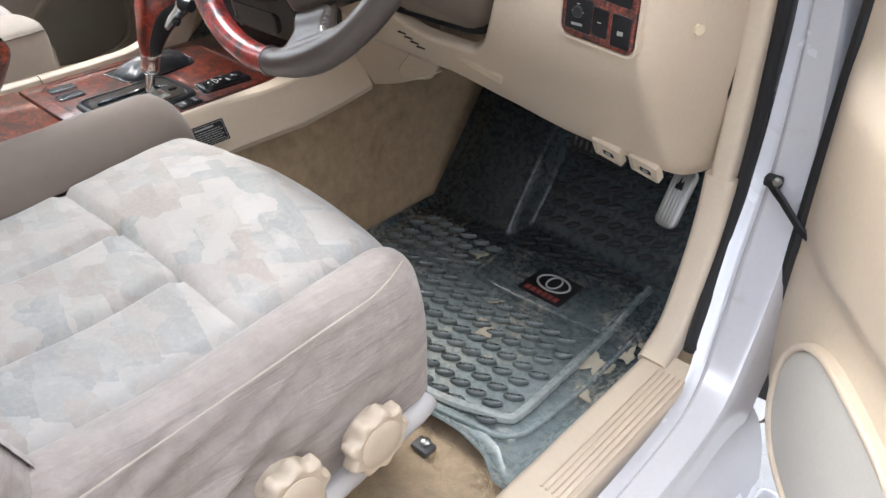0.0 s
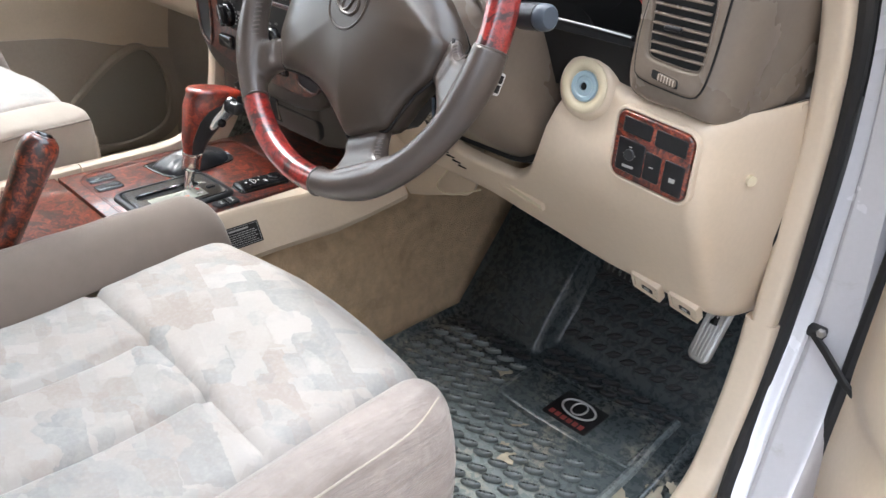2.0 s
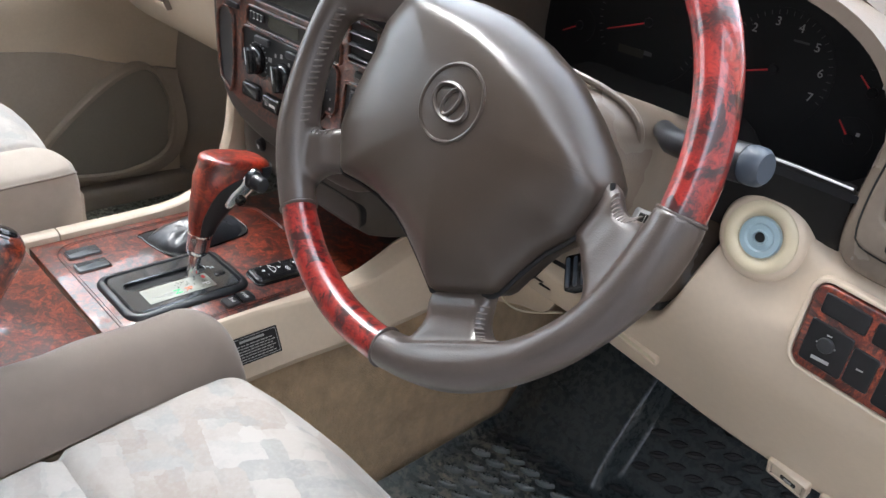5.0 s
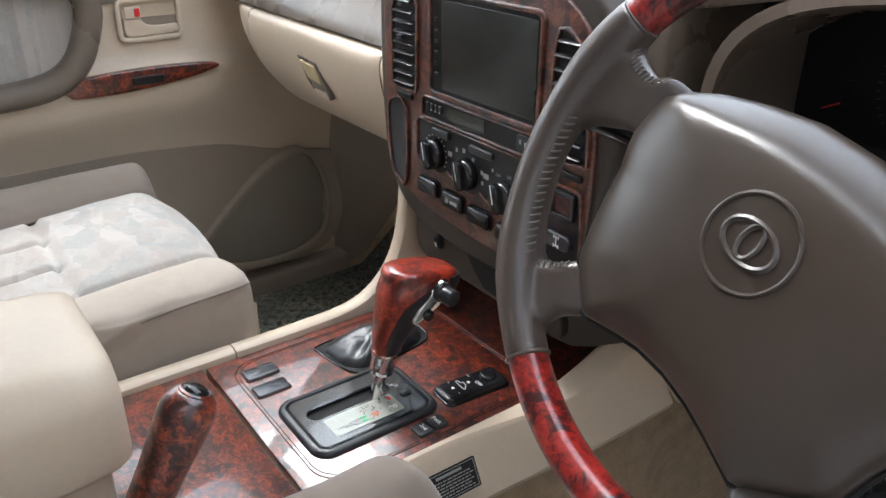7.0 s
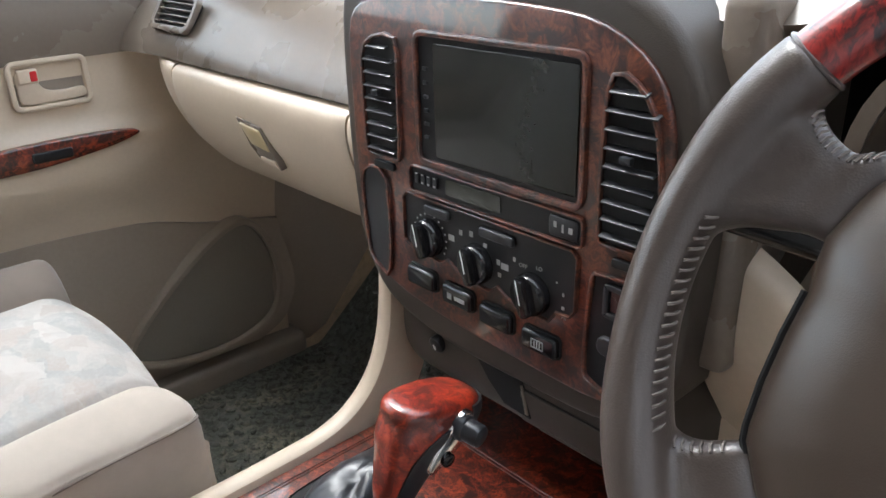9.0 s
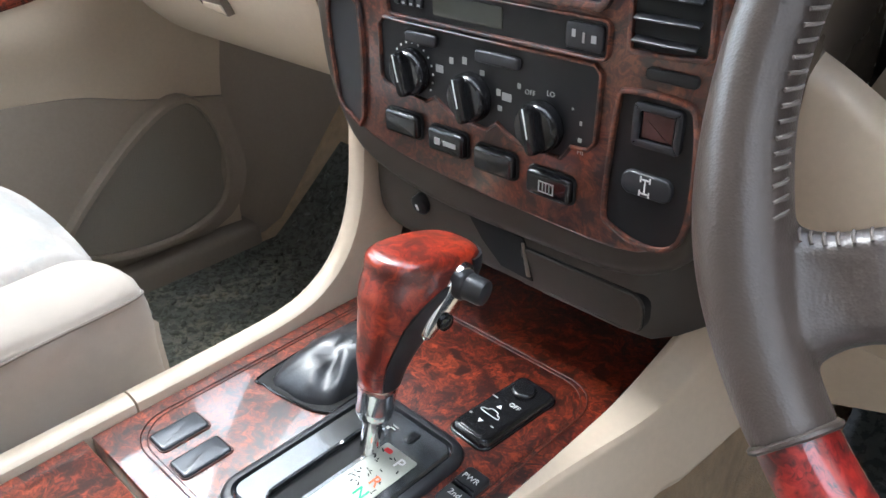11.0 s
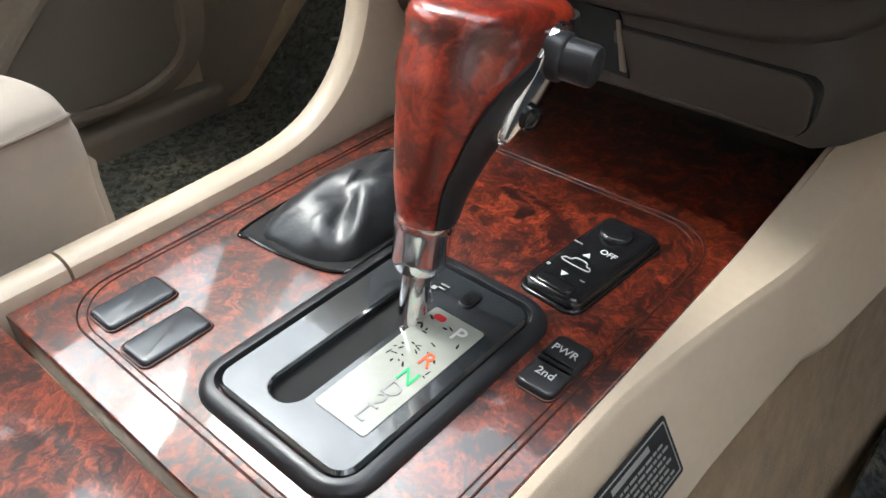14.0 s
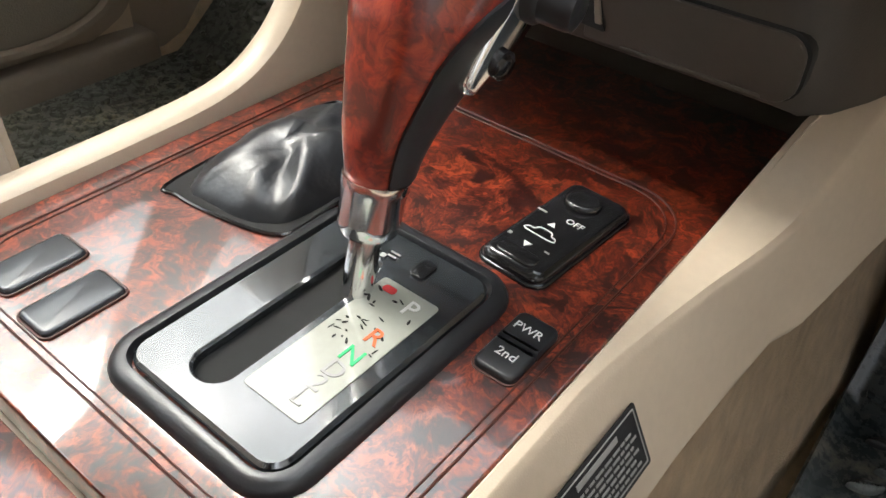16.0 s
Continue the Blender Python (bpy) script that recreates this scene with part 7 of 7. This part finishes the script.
    # kick panel ahead of the door, coloured darker for the footwell's shade
    setting("trim_passenger_kick", box((-0.875, 1.10, 0.36), (0.03, 0.46, 0.84), 0.01), TAUPE_LIGHT, "passenger kick panel, footwell shade put into its colour", "kick panel")


build_passenger_door()


def build_driver_door():
    a = radians(42)
    M = axes((0.962, 0.868, 0.0), (math.sin(a), -math.cos(a), 0), (0, 0, 1))
    d = thing("door_2", "open cream driver's door with a round speaker grille", "car door", kind="structure")

    def panel_f(u, v):
        s, z = lerp(0.012, 1.05, u), lerp(0.045, 0.68, v)
        low = 0.055 * math.exp(-((s - 0.0) / 0.05) ** 2) * max(0, 0.10 - z) / 0.12
        bulge = curve_at([(0.045, 0.0), (0.08, 0.02), (0.22, 0.022), (0.29, 0.010), (0.33, 0.030), (0.50, 0.045), (0.55, 0.012), (0.68, 0.004)], z) * curve_at([(0.0, 0.0), (0.10, 0.85), (0.2, 1.0)], s)
        return s + low * 3 * (1 - u), z, bulge
    part("panel", sheet(panel_f, 60, 50, 0.02, M), CREAM, d, "cream moulded inner panel")
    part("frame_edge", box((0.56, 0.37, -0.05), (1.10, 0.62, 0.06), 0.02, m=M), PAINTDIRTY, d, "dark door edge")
    part("outer_skin", box((0.56, 0.37, -0.10), (1.12, 0.63, 0.04), 0.03, m=M), PAINT, d)
    sm = M @ pose(0.215, 0.135, 0.020)
    so = smooth_outline([(0.0, 0.118), (-0.075, 0.10), (-0.118, 0.04), (-0.112, -0.04), (-0.06, -0.09), (0.05, -0.105), (0.16, -0.08), (0.20, 0.02), (0.14, 0.10)], 5)
    if sum(p[0] * q[1] - q[0] * p[1] for p, q in zip(so, so[1:] + so[:1])) < 0:
        so = so[::-1]
    part("speaker_ring", frame_ring(so, inset(so, 0.009), -0.02, 0.012, 0.004, sm, seg=3), CREAM, d)
    part("speaker_mesh", slab(inset(so, 0.009), -0.02, 0.008, 0.004, sm), GRILLE, d, "pale speaker mesh")
    part("seal", tube([(0.020, 0.06, 0.006), (0.006, 0.12, 0.004), (0.0, 0.35, 0.0), (0.0, 0.68, -0.004)], 0.009, 8, M), RUBBERSEAL, d, "black rubber edge seal")


build_driver_door()

# ---- mats and pedals ----
def build_driver_mat():
    mt = thing("driver_floor_mat", "dusty blue-black rubber floor mat with a moulded tread pattern", "floor mat")
    right_keys = [(0.48, 0.832), (0.65, 0.838), (0.89, 0.830), (1.04, 0.825), (1.16, 0.82)]
    back_keys = [(0.20, 0.50), (0.60, 0.508), (0.70, 0.520), (0.76, 0.512), (0.80, 0.488), (0.84, 0.486)]

    def ramp_side(x):
        t = min(1.0, max(0.0, (0.456 - x) / 0.014))
        return t * t * (3 - 2 * t)

    def height(x, y):
        z = 0.020
        wall = ramp_side(x) * max(0.0, y - 0.943 - 0.25 * max(0, 0.30 - x)) * 1.25
        z += min(wall, 0.26)
        z += max(0.0, y - 1.005) * 1.16 * (1 - ramp_side(x))
        z += 0.022 * max(0.0, (0.258 - x) / 0.03)
        return z

    def f(u, v):
        x = lerp(0.246, 0.838, u)
        y = lerp(curve_at(back_keys, x), 1.27, v)
        xr = curve_at(right_keys, y)
        x = 0.246 + (x - 0.246) * (xr - 0.246) / 0.592
        e = min(xr - x, y - curve_at(back_keys, x), 9)
        z = height(x, y)
        z += 0.016 * math.exp(-(max(e, 0) / 0.010) ** 2)
        z += 0.004 * math.exp(-((e - 0.028) / 0.006) ** 2)
        z -= 0.006 * math.exp(-((e - 0.048) / 0.010) ** 2)
        z += 0.003 * noise.noise((x * 6, y * 6, 5)) * (1 if e > 0.03 else 0.4)
        return x, y, z
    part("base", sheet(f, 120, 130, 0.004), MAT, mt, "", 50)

    # raised rim of the tray
    rim = spline([(0.60, 0.545, 0.026), (0.66, 0.556, 0.026), (0.70, 0.570, 0.026), (0.735, 0.582, 0.026), (0.748, 0.60, 0.027), (0.747, 0.70, 0.027), (0.742, 0.84, 0.027), (0.735, 0.90, 0.027), (0.732, 0.97, 0.027)], 6)
    part("rim", tube(rim, 0.0075, 8), MATWORN, mt)
    rim2 = spline([(0.59, 0.528, 0.024), (0.66, 0.536, 0.024), (0.72, 0.548, 0.024), (0.752, 0.556, 0.025), (0.775, 0.59, 0.025), (0.783, 0.70, 0.026), (0.778, 0.85, 0.026), (0.765, 0.96, 0.028)], 6)
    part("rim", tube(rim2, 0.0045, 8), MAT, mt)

    # moulded lozenges
    places = []
    for j in range(24):
        for i in range(16):
            x = 0.292 + 0.0305 * i + (0.0152 if j % 2 else 0)
            y = 0.566 + 0.0295 * j
            y = y if y < 1.0 else 1.0 + 0.66 * (y - 1.0)
            if x > 0.722 or y > 1.13 or (0.462 < x < 0.735 and 0.790 < y < 0.94) or (x < 0.475 and y > 0.925) or 0.99 < y < 1.012:
                continue
            places.append(pose(x, y, height(x, y) + (0.0035 if y < 1.0 else 0.0018) + 0.003 * noise.noise((x * 6, y * 6, 5)), 49 if y > 1.005 else 0, 0, 12))
    lo = smooth_outline([(-0.0150, -0.0042), (-0.006, -0.0068), (0.005, -0.0046), (0.0150, 0.0042), (0.006, 0.0068), (-0.005, 0.0046)], 2)
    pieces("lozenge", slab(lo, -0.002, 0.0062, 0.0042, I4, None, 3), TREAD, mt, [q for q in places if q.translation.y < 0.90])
    # far lozenges in darker rubber, which paints in the footwell's shade
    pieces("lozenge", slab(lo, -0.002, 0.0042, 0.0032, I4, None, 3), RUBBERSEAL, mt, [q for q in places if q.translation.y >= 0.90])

    # heel pad with badge
    ho = smooth_outline([(0.725, 0.815), (0.735, 0.83), (0.727, 0.925), (0.70, 0.945), (0.62, 0.930), (0.49, 0.918), (0.478, 0.90), (0.480, 0.825), (0.495, 0.806), (0.60, 0.804)], 4)
    if sum(p[0] * q[1] - q[0] * p[1] for p, q in zip(ho, ho[1:] + ho[:1])) < 0:
        ho = ho[::-1]
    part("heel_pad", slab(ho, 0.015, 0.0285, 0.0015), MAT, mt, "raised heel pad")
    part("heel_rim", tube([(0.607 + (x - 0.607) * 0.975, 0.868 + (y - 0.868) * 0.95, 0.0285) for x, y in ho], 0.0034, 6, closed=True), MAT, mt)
    bg = part("badge", slab(rrect(0.086, 0.074, 0.004, 3, 0.607, 0.863), 0.024, 0.0298, 0.001), BLACK, mt, "black badge with plain oval and red bars")
    part("badge_oval", tube([(0.607 + 0.030 * math.cos(2 * math.pi * i / 28), 0.872 + 0.021 * math.sin(2 * math.pi * i / 28), 0.030) for i in range(28)], 0.0022, 6, closed=True), GREYINK, bg)
    part("badge_oval", tube([(0.607 + 0.012 * math.cos(2 * math.pi * i / 20), 0.874 + 0.017 * math.sin(2 * math.pi * i / 20), 0.030) for i in range(20)], 0.0018, 6, closed=True), GREYINK, bg)
    bars([(0.578 + 0.0115 * i, 0.838, 0.0085, 0.011) for i in range(6)], pose(0, 0, 0.0298), plastic("faded_red_print", (0.20, 0.035, 0.03), 0.6, 900, 0, 0.1), "badge_print", bg)

    # dried mud
    rng = random.Random(11)
    for cx, cy, r in ((0.766, 0.757, 0.026), (0.790, 0.806, 0.016), (0.786, 0.697, 0.014), (0.600, 0.703, 0.016), (0.575, 0.720, 0.009), (0.700, 0.868, 0.012), (0.560, 0.775, 0.010), (0.452, 0.862, 0.014), (0.800, 0.840, 0.010), (0.640, 0.660, 0.008)):
        o = []
        for i in range(22):
            a = 2 * math.pi * i / 22
            k = r * (0.75 + 0.9 * noise.noise((math.cos(a) * 1.6 + cx * 40, math.sin(a) * 1.6, cy * 30)))
            o.append((1.4 * k * math.cos(a), k * math.sin(a)))
        part("mud_patch", slab(o, 0, 0.0009, 0.0004, pose(cx, cy, 0.0245 if r < 0.02 else 0.0235, 0, 0, rng.uniform(0, 180))), MUD, mt, "dried pale mud")

    # dead-pedal ramp mouldings
    for pts in ([(0.262, 0.958, 0.036), (0.33, 0.952, 0.027), (0.430, 0.943, 0.026)], [(0.304, 0.981, 0.067), (0.35, 0.975, 0.058), (0.402, 0.968, 0.050)], [(0.300, 1.012, 0.105), (0.35, 1.006, 0.098), (0.405, 1.000, 0.090)]):
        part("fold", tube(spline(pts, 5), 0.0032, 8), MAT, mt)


build_driver_mat()


def build_passenger_mat():
    mt = thing("passenger_floor_mat", "worn dark rubber passenger mat with moulded bumps", "floor mat")

    def f(u, v):
        x, y = lerp(-0.80, -0.212, u), lerp(0.30, 1.16, v)
        z = 0.018 + max(0.0, y - 0.98) * 0.8 + 0.05 * max(0, (x + 0.245) / 0.03) ** 2
        return x, y, z + 0.003 * noise.noise((x * 7, y * 7, 9))
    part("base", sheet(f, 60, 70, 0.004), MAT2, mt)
    tread = bmesh.new()
    for j in range(30):
        for i in range(20):
            x, y = -0.775 + 0.0285 * i + (0.014 if j % 2 else 0), 0.47 + 0.0225 * j
            if y > 1.12 or x > -0.25:
                continue
            z = 0.018 + max(0.0, y - 0.98) * 0.8 + 0.003 * noise.noise((x * 7, y * 7, 9))
            o = [(-0.010, 0), (-0.005, -0.0045), (0.005, -0.0045), (0.010, 0), (0.005, 0.0045), (-0.005, 0.0045)]
            slab(o, -0.002, 0.0042, 0.0016, pose(x, y, z, 38 if y > 0.98 else 0, 0, 40 if (i + j) % 2 else -40), tread, 2)
    tagged(part("tread", tread, MAT2, mt, "moulded bumps"), kind="stuff")


build_passenger_mat()


def build_pedals():
    ac = thing("accelerator_pedal", "grey ribbed accelerator pedal", "pedal")
    m = axes((0.742, 0.985, 0.203), (0.98, 0, -0.1), (0.05, 0.48, 0.87))
    part("pad", slab(rrect(0.036, 0.098, (0.010, 0.010, 0.013, 0.013), 4), -0.008, 0.003, 0.003, m), STEEL, ac, "worn grey pad")
    for k in range(5):
        part("rib", box((-0.011 + 0.0055 * k, 0, 0.0035), (0.0028, 0.082, 0.003), 0.001, m=m), STEEL, ac)
    part("arm", tube([(0.742, 0.99, 0.215), (0.738, 1.08, 0.30), (0.735, 1.16, 0.42)], 0.008, 8), BLACK, ac)
    bk = thing("brake_pedal", "black rubber brake pedal with ribs", "pedal")
    m = axes((0.590, 0.995, 0.245), (1, 0, -0.05), (0.0, 0.35, 0.94))
    part("pad", slab(rrect(0.105, 0.055, 0.012, 4), -0.010, 0.004, 0.004, m), RUBBERSEAL, bk)
    for k in range(8):
        part("rib", box((-0.040 + 0.0112 * k, 0, 0.0045), (0.0045, 0.042, 0.004), 0.0014, m=m), MAT2, bk)
    part("arm", tube([(0.585, 0.995, 0.235), (0.585, 1.08, 0.33), (0.585, 1.16, 0.46)], 0.010, 8), BLACK, bk)


build_pedals()
